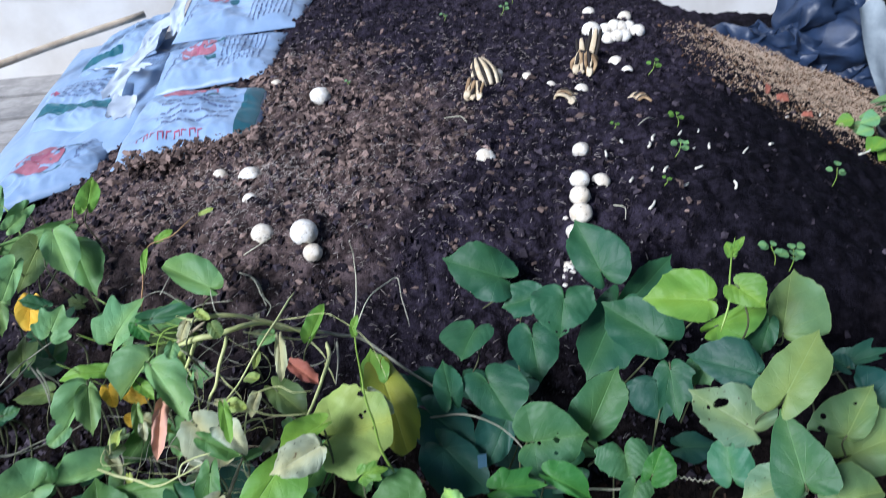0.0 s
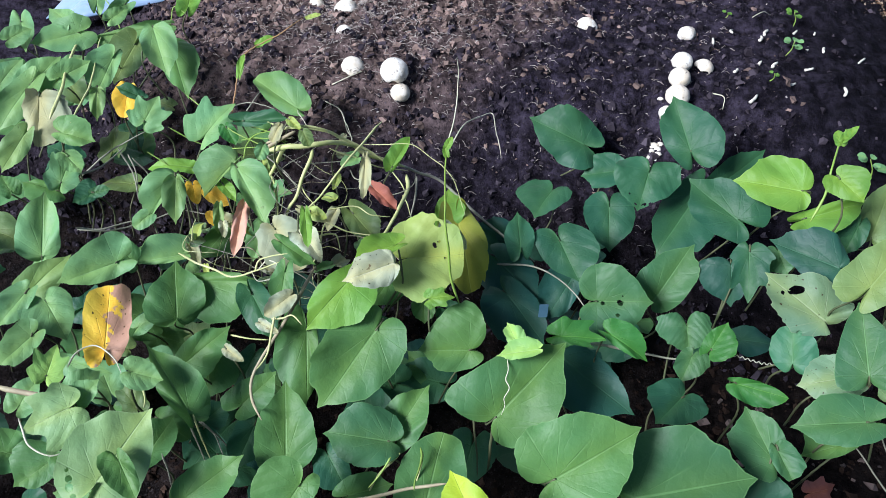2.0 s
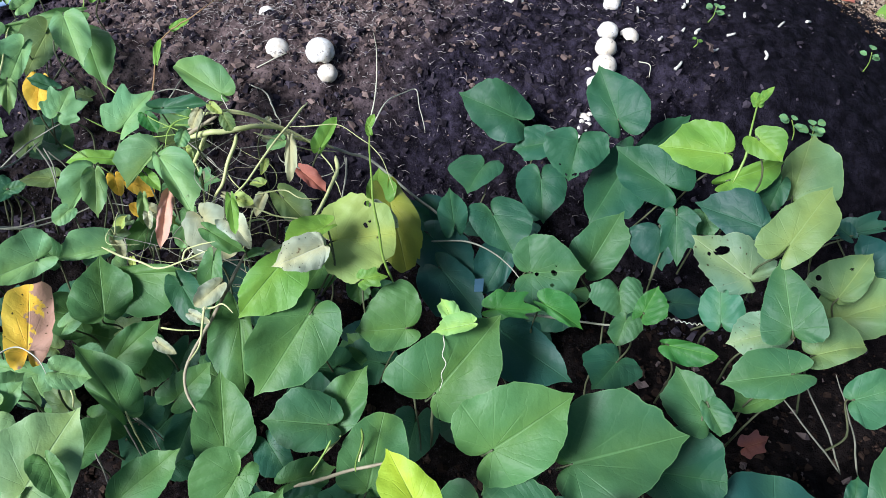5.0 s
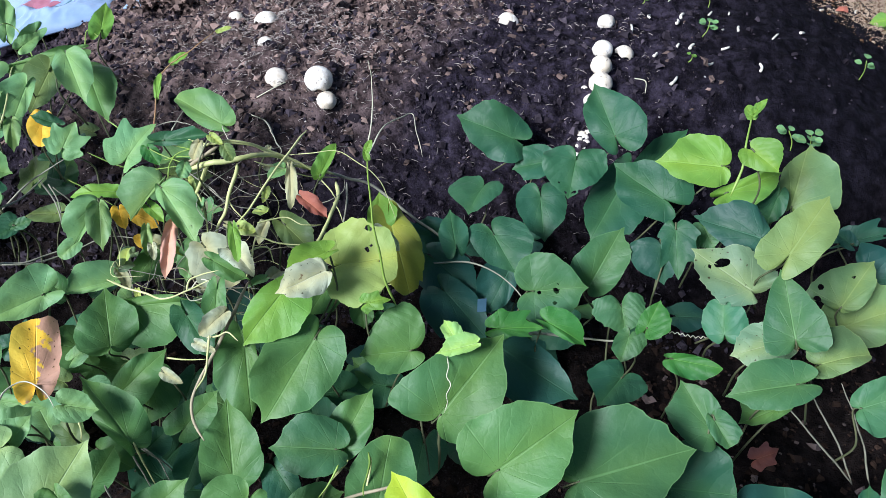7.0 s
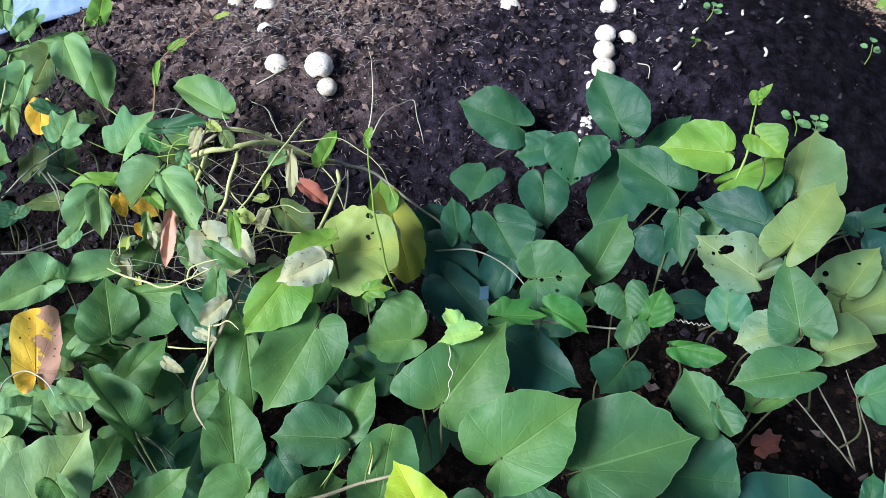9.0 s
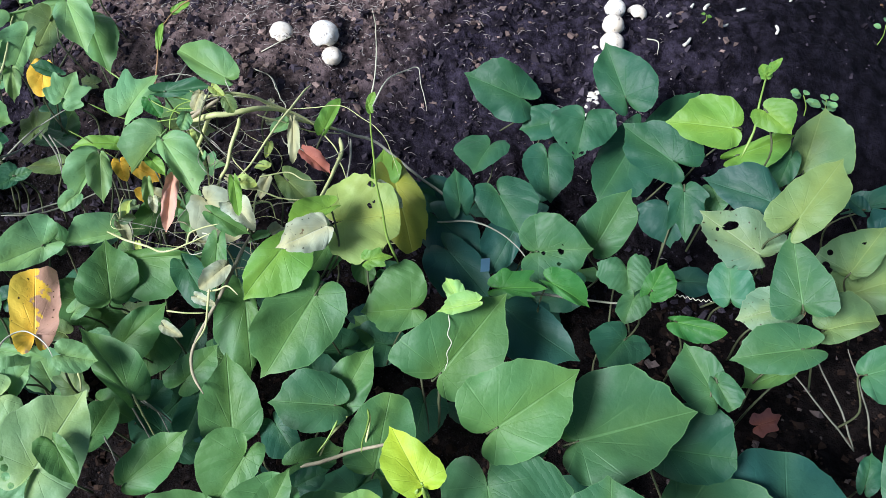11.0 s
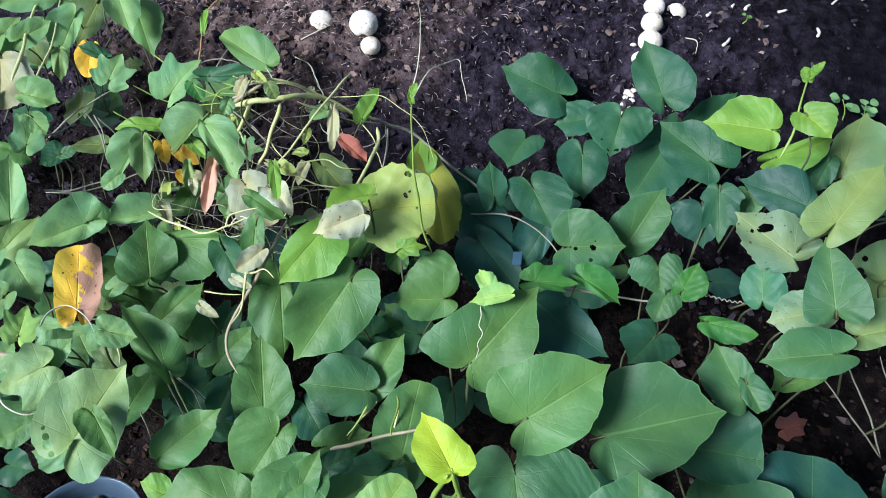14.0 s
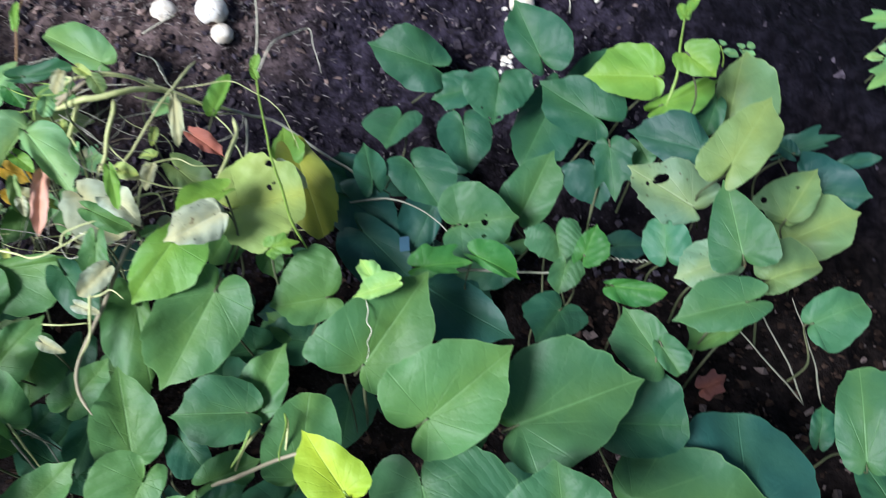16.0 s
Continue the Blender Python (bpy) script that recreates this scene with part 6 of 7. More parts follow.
WHOLE, BROKEN, CHIP = "domed white eggshell resting on dark soil", "broken half of a white eggshell on soil", "small white eggshell fragment on soil"
eggshell(-0.272, 1.616, 0.0231, 'round', -4, 37, WHOLE)
eggshell(-0.386, 1.705, 0.0142, 'bit', 0, 55, CHIP)
eggshell(0.125, 1.768, 0.0206, 'dome', -8, 144, WHOLE)
eggshell(0.198, 1.745, 0.0142, 'bit', 12, 288, CHIP)
eggshell(0.253, 1.722, 0.0123, 'bit', 8, 79, CHIP)
eggshell(0.316, 1.668, 0.0172, 'half', 17, 99, BROKEN)
eggshell(0.276, 1.389, 0.0148, 'round', -5, 38, WHOLE)
eggshell(0.083, 1.344, 0.0186, 'half', 11, 333, BROKEN)
eggshell(0.421, 2.237, 0.0189, 'round', 9, 290, WHOLE)
eggshell(0.396, 2.056, 0.0255, 'round', 9, 69, WHOLE)
eggshell(0.515, 2.195, 0.0195, 'round', -2, 225, WHOLE)
eggshell(0.439, 2.072, 0.0185, 'round', 7, 307, WHOLE)
eggshell(0.460, 2.074, 0.0190, 'round', 11, 31, WHOLE)
eggshell(0.480, 2.070, 0.0185, 'round', 4, 241, WHOLE)
eggshell(0.501, 2.076, 0.0190, 'round', 2, 64, WHOLE)
eggshell(0.519, 2.040, 0.0195, 'round', 1, 32, WHOLE)
eggshell(0.434, 1.992, 0.0175, 'round', 12, 311, WHOLE)
eggshell(0.454, 1.986, 0.0182, 'round', 3, 108, WHOLE)
eggshell(0.475, 1.988, 0.0185, 'round', 11, 206, WHOLE)
eggshell(0.422, 1.831, 0.0188, 'half', 23, 305, BROKEN)
eggshell(0.441, 1.779, 0.0142, 'half', 17, 149, BROKEN)
eggshell(-0.232, 1.092, 0.0231, 'round', 4, 155, WHOLE)
eggshell(-0.215, 1.069, 0.0162, 'round', -6, 109, WHOLE)
eggshell(-0.304, 1.103, 0.0196, 'half', 22, 15, BROKEN)
eggshell(-0.341, 1.189, 0.0135, 'half', 8, 225, BROKEN)
eggshell(-0.358, 1.275, 0.0219, 'half', 13, 192, BROKEN)
eggshell(-0.416, 1.285, 0.0145, 'half', 16, 123, BROKEN)
eggshell(0.082, 1.345, 0.0200, 'half', 25, 70, BROKEN)
eggshell(0.272, 1.385, 0.0161, 'round', 0, 72, WHOLE)
eggshell(0.245, 1.228, 0.0177, 'round', 5, 99, WHOLE)
eggshell(0.241, 1.189, 0.0184, 'round', -1, 268, WHOLE)
eggshell(0.239, 1.156, 0.0201, 'round', -2, 201, WHOLE)
eggshell(0.223, 1.124, 0.0138, 'round', 11, 36, WHOLE)
eggshell(0.288, 1.245, 0.0181, 'half', 9, 82, BROKEN)
eggshell(0.214, 1.156, 0.0065, 'bit', 8, 221, CHIP)
eggshell(-0.134, 1.131, 0.0064, 'bit', -4, 119, CHIP)
eggshell(-0.209, 1.102, 0.0063, 'bit', -5, 165, CHIP)
eggshell(0.205, 1.082, 0.0076, 'bit', -8, 251, CHIP)
eggshell(0.211, 1.078, 0.0089, 'bit', 11, 343, CHIP)
eggshell(0.216, 1.074, 0.0076, 'bit', 7, 345, CHIP)
eggshell(0.207, 1.072, 0.0063, 'bit', -9, 104, CHIP)
eggshell(0.218, 1.066, 0.0076, 'bit', 13, 279, CHIP)
eggshell(0.202, 1.063, 0.0075, 'bit', 0, 339, CHIP)
eggshell(0.206, 1.056, 0.0063, 'bit', 4, 294, CHIP)
eggshell(0.214, 1.061, 0.0050, 'bit', -2, 68, CHIP)
eggshell(0.220, 1.080, 0.0063, 'bit', 0, 49, CHIP)


# ---------------------------------------------------------------- sacks by the wall
class Pillow:
    """A filled or half-empty sack between four corners: far left, far right, near right, near left."""

    def __init__(self, a, b, c, d, thick, seed):
        self.p, self.thick, self.seed = [Vector(q) for q in (a, b, c, d)], thick, seed
        self.n = (self.p[1] - self.p[3]).cross(self.p[0] - self.p[2]).normalized()
        if self.n.z < 0:
            self.n = -self.n

    def at(self, u, v, lift=0.0, top=True):
        a, b, c, d = self.p
        q = a.lerp(b, u).lerp(d.lerp(c, u), v)
        k = Vector((u * 3.1, v * 3.1, self.seed))
        edge = (1 - abs(2 * u - 1) ** 4) * (1 - abs(2 * v - 1) ** 4)
        puff = self.thick * max(0, edge) ** 0.6
        crease = 0.016 * noise.noise(k * 1.1) + 0.018 * (0.5 - abs(noise.noise(k * 1.9))) + 0.007 * (0.4 - abs(noise.noise(k * 4.3)))
        wave = 0.010 * noise.noise(Vector((u * 5, v * 5, self.seed + 9)))
        side = (self.p[1] - self.p[0]).normalized() * wave * 0.8 * (1 - max(0, edge)) ** 2
        return q + side + self.n * ((puff + crease * edge + lift) if top else -0.35 * puff - 0.002)

    def patch(self, u0, v0, u1, v1, nu, nv, lift):
        verts = [self.at(u0 + (u1 - u0) * i / nu, v0 + (v1 - v0) * j / nv, lift) for j in range(nv + 1) for i in range(nu + 1)]
        w = nu + 1
        return verts, [(j * w + i, (j + 1) * w + i, (j + 1) * w + i + 1, j * w + i + 1) for j in range(nv) for i in range(nu)]


def sack(a, b, c, d, thick, seed, flower=None, lines=None, band=None, title=None, material=None):
    rnd = random.Random(seed)
    s = Pillow(a, b, c, d, thick, seed)
    ob = empty("fertiliser_sack", s.at(0.5, 0.5), "pale blue printed plastic sack lying flat on the bed", "sack", "sacks by the wall")
    o = ob.location
    n = 60
    verts = [s.at(i / n, j / n) - o for j in range(n + 1) for i in range(n + 1)]
    verts += [s.at(i / n, j / n, top=False) - o for j in range(n + 1) for i in range(n + 1)]
    w, m = n + 1, (n + 1) ** 2
    faces = []
    for j in range(n):
        for i in range(n):
            f = (j * w + i, (j + 1) * w + i, (j + 1) * w + i + 1, j * w + i + 1)
            faces += [f, tuple(m + q for q in f[::-1])]
    for i in range(n):
        faces += [(i, i + 1, m + i + 1, m + i), (n * w + i + 1, n * w + i, m + n * w + i, m + n * w + i + 1)]
        faces += [((i + 1) * w, i * w, m + i * w, m + (i + 1) * w), (i * w + n, (i + 1) * w + n, m + (i + 1) * w + n, m + i * w + n)]
    mesh_object("sack_body", verts, faces, material or SACK, ob)

    def printed(name, pieces, mat, label, under=None):
        vs, fs = [], []
        for v, f in pieces:
            k = len(vs)
            vs += [q - o for q in v]
            fs += [tuple(k + i for i in g) for g in f]
        return mesh_object(name, vs, fs, mat, under or ob, label)

    def blot(u, v, ru, rv, lift, turn=0.0):
        k = 14
        pts = [s.at(u, v, lift)]
        for i in range(k):
            t = 2 * math.pi * i / k
            r = 1 + rnd.uniform(-0.22, 0.15)
            x, y = ru * r * math.cos(t), rv * r * math.sin(t)
            pts.append(s.at(u + x * math.cos(turn) - y * math.sin(turn), v + x * math.sin(turn) + y * math.cos(turn), lift))
        return pts, [(0, 1 + (i + 1) % k, 1 + i) for i in range(k)]

    if flower:
        u, v, ru, rv = flower
        petals = [blot(u + ru * 0.55 * math.cos(t), v + rv * 0.55 * math.sin(t), ru * 0.5, rv * 0.5, 0.0010 + 0.0002 * i) for i, t in enumerate([0.3 + 1.05 * k for k in range(6)])]
        bloom = printed("printed_flower", petals, INK_RED, "faded red flower printed on the sack")
        printed("flower_heart", [blot(u, v, ru * 0.35, rv * 0.35, 0.0026)], INK_MAROON, "dark red flower centre", bloom)
        printed("printed_leaf", [blot(u + ru * 1.15, v - rv * 0.4, ru * 0.38, rv * 0.2, 0.0012, 0.4)], INK_GREEN, "dark green printed leaf")
        printed("printed_leaf", [blot(u + ru * 0.8, v + rv * 1.0, ru * 0.3, rv * 0.2, 0.0012, -0.5)], INK_GREEN, "dark green printed leaf")
    if lines:
        u0, v0, u1, v1, count, across = lines
        bars = []
        for i in range(count):
            t = (i + 0.5) / count
            pos = 0.0
            while pos < 0.96:
                step = rnd.uniform(0.02, 0.09)
                end = min(1.0, pos + step)
                h = 0.13 / count
                if across:
                    bars.append(s.patch(u0 + (u1 - u0) * pos, v0 + (v1 - v0) * (t - h), u0 + (u1 - u0) * end, v0 + (v1 - v0) * (t + h), 4, 1, 0.0012))
                else:
                    bars.append(s.patch(u0 + (u1 - u0) * (t - h), v0 + (v1 - v0) * pos, u0 + (u1 - u0) * (t + h), v0 + (v1 - v0) * end, 1, 4, 0.0012))
                pos = end + rnd.uniform(0.01, 0.03)
        tagged(printed("text_block", bars, INK_BLUE, "block of small dark printed bars"), kind="stuff")
    if title:
        u0, v0, u1, v1, mat = title
        bars = []
        for i in range(9):
            f0 = (i + 0.1) / 9
            u, v = u0 + (u1 - u0) * f0, v0 + (v1 - v0) * f0 + rnd.uniform(-0.006, 0.006)
            wide, tall = 0.028 + rnd.uniform(0, 0.012), 0.05 + rnd.uniform(0, 0.02)
            bars.append(s.patch(u, v, u + 0.007, v + tall, 1, 3, 0.0012))
            bars.append(s.patch(u, v, u + wide, v + 0.012, 3, 1, 0.0012))
            if i % 2:
                bars.append(s.patch(u + wide, v, u + wide + 0.007, v + tall * rnd.uniform(0.6, 1.0), 1, 3, 0.0012))
        tagged(printed("printed_title", bars, mat, "row of large printed bars"), kind="stuff")
    if band:
        printed("green_band", [s.patch(*band, 40, 40, 0.0012)], INK_GREEN, "dark green stripe across the sack")
    return ob


sack((-0.80, 2.53, 0.44), (-0.40, 2.64, 0.46), (-0.40, 2.13, 0.455), (-0.74, 2.07, 0.425), 0.026, 3, flower=(0.30, 0.34, 0.13, 0.16), lines=(0.56, 0.1, 0.92, 0.9, 9, False), title=(0.14, 0.06, 0.06, 0.85, INK_BLUE))
sack((-0.76, 2.10, 0.39), (-0.43, 2.12, 0.44), (-0.42, 1.80, 0.435), (-0.71, 1.79, 0.385), 0.024, 8, flower=(0.32, 0.34, 0.16, 0.24), lines=(0.52, 0.1, 0.90, 0.8, 9, False), title=(0.16, 0.15, 0.08, 0.85, INK_BLUE))
sack((-0.715, 1.775, 0.380), (-0.395, 1.68, 0.445), (-0.378, 1.405, 0.434), (-0.69, 1.425, 0.367), 0.032, 13, flower=(0.42, 0.14, 0.24, 0.10), lines=(0.28, 0.26, 0.84, 0.74, 5, True), band=(0.87, 0.0, 0.985, 1.0), title=(0.18, 0.80, 0.68, 0.84, INK_MAROON))
sack((-1.09, 2.06, 0.29), (-0.83, 2.03, 0.34), (-0.78, 1.73, 0.325), (-1.06, 1.80, 0.27), 0.026, 21, lines=(0.25, 0.08, 0.75, 0.5, 6, True), band=(0.0, 0.60, 1.0, 0.74), title=(0.12, 0.3, 0.2, 0.35, INK_MAROON))
sack((-1.02, 1.72, 0.255), (-0.78, 1.71, 0.305), (-0.76, 1.50, 0.31), (-1.02, 1.40, 0.25), 0.026, 34, flower=(0.40, 0.40, 0.24, 0.26), title=(0.80, 0.20, 0.70, 0.75, INK_BLUE))
sack((-1.03, 2.42, 0.33), (-0.85, 2.46, 0.40), (-0.82, 2.16, 0.37), (-1.06, 2.12, 0.29), 0.030, 55, band=(0.05, 0.80, 0.6, 0.90))
sack((-1.16, 2.42, 0.29), (-0.60, 2.46, 0.39), (-0.66, 1.66, 0.355), (-1.12, 1.50, 0.20), 0.020, 71, lines=(0.55, 0.30, 0.85, 0.44, 5, True))


def crumpled(name, centre, size, material, label, category, seed, folds=2.2, depth=0.35, rows=26, cols=40, smooth=False):
    """A heap of thin film, bunched into sharp folds."""
    verts, faces = [], []
    for i in range(rows + 1):
        th = math.pi * 0.5 * i / rows
        for j in range(cols):
            a = 2 * math.pi * j / cols
            d = Vector((math.sin(th) * math.cos(a), math.sin(th) * math.sin(a), math.cos(th)))
            k = d * folds + Vector((seed, seed * 2, 0))
            q = Vector((d.x * size[0], d.y * size[1], d.z * size[2]))
            p = q / max(size) * folds * 1.6 + Vector((seed, seed * 2, seed * 0.5))
            big, mid = noise.noise_vector(p), noise.noise_vector(p * 2.4 + Vector((5, 2, 8)))
            push = Vector([0.5 - abs(2 * b) + 0.42 * (0.4 - abs(2 * c)) for b, c in zip(big, mid)])
            small = noise.noise_vector(p * 5.5)
            push += Vector([0.07 * (0.4 - abs(2 * c)) for c in small])
            verts.append(q * (1 + 0.5 * depth * noise.noise(k)) + push * depth * max(size) * 0.55)
    for i in range(rows):
        for j in range(cols):
            faces.append((i * cols + j, (i + 1) * cols + j, (i + 1) * cols + (j + 1) % cols, i * cols + (j + 1) % cols))
    ob = mesh_object(name, verts, faces, material, smooth=smooth)
    ob.location = centre
    return tagged(ob, label, category)


def film_flap(points, width, twist, seed):
    """A torn strip of sack film, bent over the sacks with curled edges."""
    line = smooth_line(points, 8)
    n, w = len(line), 10
    verts, faces = [], []
    for skin in (0.0, 0.0018):
        for i, q in enumerate(line):
            d = (line[min(i + 1, n - 1)] - line[max(i - 1, 0)]).normalized()
            s = d.cross(Vector((0, 0, 1))).normalized()
            u = s.cross(d)
            a = twist * math.sin(2.2 * i / n + seed)
            for j in range(w + 1):
                f = j / w - 0.5
                k = Vector((i * 0.22, f * 2.4, seed))
                wide = width * (0.75 + 0.5 * noise.noise(Vector((i * 0.13, seed, 0))))
                lift = 0.012 * (0.4 - abs(noise.noise(k))) + 0.2 * width * f * f + skin
                verts.append(q + s * wide * f * math.cos(a) + u * (wide * f * math.sin(a) + lift) + d * 0.03 * noise.noise(Vector((f * 5, seed, i // (n - 1)))))
    m = n * (w + 1)
    for i in range(n - 1):
        for j in range(w):
            q = (i * (w + 1) + j, i * (w + 1) + j + 1, (i + 1) * (w + 1) + j + 1, (i + 1) * (w + 1) + j)
            faces += [q[::-1], tuple(m + k for k in q)]
    tagged(mesh_object("film_scrap", verts, faces, FILM), "scrap of torn white plastic film on the sacks", "plastic film", "film scraps on the sacks")


film_flap([(-0.97, 2.08, 0.345), (-0.875, 2.02, 0.372), (-0.76, 1.90, 0.415)], 0.06, 0.1, 2)
film_flap([(-0.80, 2.30, 0.425), (-0.83, 2.20, 0.410), (-0.81, 2.06, 0.405), (-0.823, 1.92, 0.395), (-0.82, 1.80, 0.375)], 0.06, 0.15, 5)
film_flap([(-0.765, 1.76, 0.392), (-0.735, 1.62, 0.396)], 0.07, 0.2, 7)
film_flap([(-0.80, 2.50, 0.455), (-0.79, 2.32, 0.445), (-0.74, 2.13, 0.432)], 0.05, 0.1, 9)

v, f = tube([Vector((-2.3, 1.36, 0.13)).lerp(Vector((-0.90, 2.335, 0.43)), k / 24) + Vector((0, 0, 0.0015 * math.sin(k * 0.7))) for k in range(25)], 0.0125, 0.0105, 10, 0.06, 2)
tagged(mesh_object("bamboo_stick", v, f, BAMBOO), "dry tan bamboo stick leaning on the sacks", "stick")

# ---------------------------------------------------------------- black bag, sawdust, pipe and pots
black_bag = empty("black_bag", (1.16, 2.52, 0.16), "crumpled black plastic bag slumped against the wall", "plastic bag")
for piece, at, size, seed, fold, deep in (("bag_body", (1.27, 2.55, 0.15), (0.15, 0.12, 0.31), 2.0, 1.0, 0.48), ("bag_end", (1.02, 2.46, 0.25), (0.24, 0.09, 0.10), 5.0, 1.2, 0.32), ("bag_fold", (1.36, 2.45, 0.12), (0.11, 0.09, 0.17), 9.0, 1.0, 0.45)):
    ob = crumpled(piece, Vector(at) - black_bag.location, size, BLACK_FILM, "", "", seed, fold, deep, rows=52, cols=96, smooth=True)
    ob.data.set_sharp_from_angle(angle=radians(50))
    ob.parent = black_bag


def sawdust(name, count, seed, reach, size, material, label, category):
    rnd = random.Random(seed)
    verts, faces = [], []
    made = 0
    while made < count:
        u, w = rnd.gauss(0, 0.42) * reach, rnd.gauss(0, 0.42) * reach
        x, y = 1.04 + 0.42 * u + 0.12 * w, 2.06 - 0.37 * w + 0.20 * u
        if u * u + w * w > reach + 0.3 * noise.noise(Vector((x * 9, y * 9, 0))):
            continue
        chunk(verts, faces, (x, y, soil_top(x, y) + 0.014 * max(0, 1 - u * u - w * w) + rnd.uniform(0, 0.006)), 0.0009 + size * rnd.random() ** 4, 0.35, rnd)
        made += 1
    tagged(mesh_object(name, verts, faces, material, smooth=False), label, category, kind="stuff")


sawdust("sawdust", 42000, 8, 1.0, 0.0026, SAWDUST, "spill of pale tan sawdust and wood shavings", "sawdust")
sawdust("wood_shavings", 9000, 9, 1.18, 0.0045, SHAVINGS, "damp brown wood shavings round the sawdust spill", "shavings")
for bx, by in ((0.82, 1.755), (0.87, 1.72), (0.80, 1.80)):
    vs, fs = [], []
    chunk(vs, fs, (0, 0, 0), 0.016, 0.5, random.Random(round(bx * 100)))
    ob = mesh_object("brick_crumb", vs, fs, BRICK, smooth=False)
    ob.location = (bx, by, soil_top(bx, by) + 0.016)
    tagged(ob, "small red brick crumb lying on sawdust", "brick crumb", "brick crumbs")

v, f = tube([Vector((1.447, 2.5, 0.10)).lerp(Vector((1.10, 2.5, 1.75)), k / 10) for k in range(11)], 0.024, 0.024, 20)
tagged(mesh_object("white_pipe", v, f, PIPE), "scuffed white plastic pipe standing in the ground", "pipe")


STRIP = plain("dirty_plastic", (0.16, 0.19, 0.21), (0.34, 0.38, 0.40), 16, 0.5)


def film_strip():
    verts, n, w = [], 30, 8
    for side in (0.0, 0.0025):
        for i in range(n + 1):
            t = i / n
            q = Vector((1.335, 2.44, 0.43)).lerp(Vector((1.36, 2.17, 0.19)), t)
            for j in range(w + 1):
                s = j / w - 0.5
                wid = 0.10 + 0.02 * math.sin(t * 3)
                verts.append(q + Vector((s * wid, 0.05 * s + 0.02 * math.cos(s * 5), side + 0.010 * math.sin(s * 6 + t * 4))))
    m = (n + 1) * (w + 1)
    faces = []
    for i in range(n):
        for j in range(w):
            q = (i * (w + 1) + j, i * (w + 1) + j + 1, (i + 1) * (w + 1) + j + 1, (i + 1) * (w + 1) + j)
            faces += [q, tuple(m + k for k in q[::-1])]
    tagged(mesh_object("plastic_strip", verts, faces, STRIP), "strip of dirty white plastic sheet beside the pipe", "plastic sheet")


film_strip()


def pot(name, x, y, z, r, h, material, label, fill):
    """An open pot with a rolled rim, rings inside and a filling."""
    ob = empty(name, (x, y, z), label, "pot")
    prof = [(0.72, -h), (0.97, -0.012), (1.04, -0.009), (1.055, -0.002), (1.035, 0.004), (1.0, 0.003), (0.985, -0.001), (0.960, -0.003), (0.968, -0.006), (0.940, -0.009), (0.950, -0.012), (0.920, -0.016), (0.932, -0.019), (0.905, -0.025), (0.87, -0.034), (0.70, -h + 0.01)]
    n = 48
    verts = [Vector((r * k * math.cos(2 * math.pi * j / n), r * k * math.sin(2 * math.pi * j / n), q)) for k, q in prof for j in range(n)]
    faces = [(i * n + j, i * n + (j + 1) % n, (i + 1) * n + (j + 1) % n, (i + 1) * n + j) for i in range(len(prof) - 1) for j in range(n)]
    faces.append(tuple(range(n))[::-1])
    mesh_object("pot_body", verts, faces, material, ob)
    rnd = random.Random(12)
    vs, fs = [], []
    for _ in range(fill):
        a, q = rnd.uniform(0, 6.3), r * 0.80 * math.sqrt(rnd.random())
        chunk(vs, fs, (q * math.cos(a), q * math.sin(a), -0.030 + rnd.uniform(0, 0.012)), rnd.uniform(0.003, 0.008), 0.7, rnd)
    tagged(mesh_object("gravel_fill", vs, fs, GRAVEL, ob, "brown gravel filling", smooth=False), kind="stuff")
    disc = [Vector((0, 0, -0.044))] + [Vector((r * 0.84 * math.cos(2 * math.pi * j / 24), r * 0.84 * math.sin(2 * math.pi * j / 24), -0.046)) for j in range(24)]
    mesh_object("pot_soil", disc, [(0, 1 + j, 1 + (j + 1) % 24) for j in range(24)], SOIL, ob, "dark potting soil")
    return ob


pot("plastic_pot", -0.366, 0.284, 0.250, 0.058, 0.13, POT, "blue-grey plastic pot filled with brown gravel", 240)
black_pot = pot("plastic_pot", 1.19, 1.74, 0.31, 0.11, 0.20, POT_BLACK, "black plastic pot holding a leafy green plant", 20)


def potted(at, count, reach, tones, seed, name, label):
    """A low leafy plant: stems that arch from one point, with a leaf on each."""
    rnd = random.Random(seed)
    ob = empty(name, at, label, "plant")
    PLANTS[("potato", "here")] = ob
    for i in range(count):
        a = rnd.uniform(0, 6.3)
        out = reach * rnd.uniform(0.4, 1.0)
        q = Vector(at) + Vector((math.cos(a) * out, math.sin(a) * out, rnd.uniform(0.02, 0.55) * reach))
        n = rnd.uniform(0.022, 0.040) * (1 + 1.4 * reach)
        v, f = tube(smooth_line([Vector(at), Vector(at).lerp(q, 0.5) + Vector((0, 0, 0.03)), q], 5), 0.0009, 0.0005, 5)
        mesh_object("stem", [p - ob.location for p in v], f, STEM["stalk"], ob)
        free_leaf(ob, q, q + Vector((math.cos(a), math.sin(a), -0.3)) * n, n * 1.05, (rnd.uniform(-0.3, 0.3), -0.5, 0.9), rnd.choice(tones), rnd)


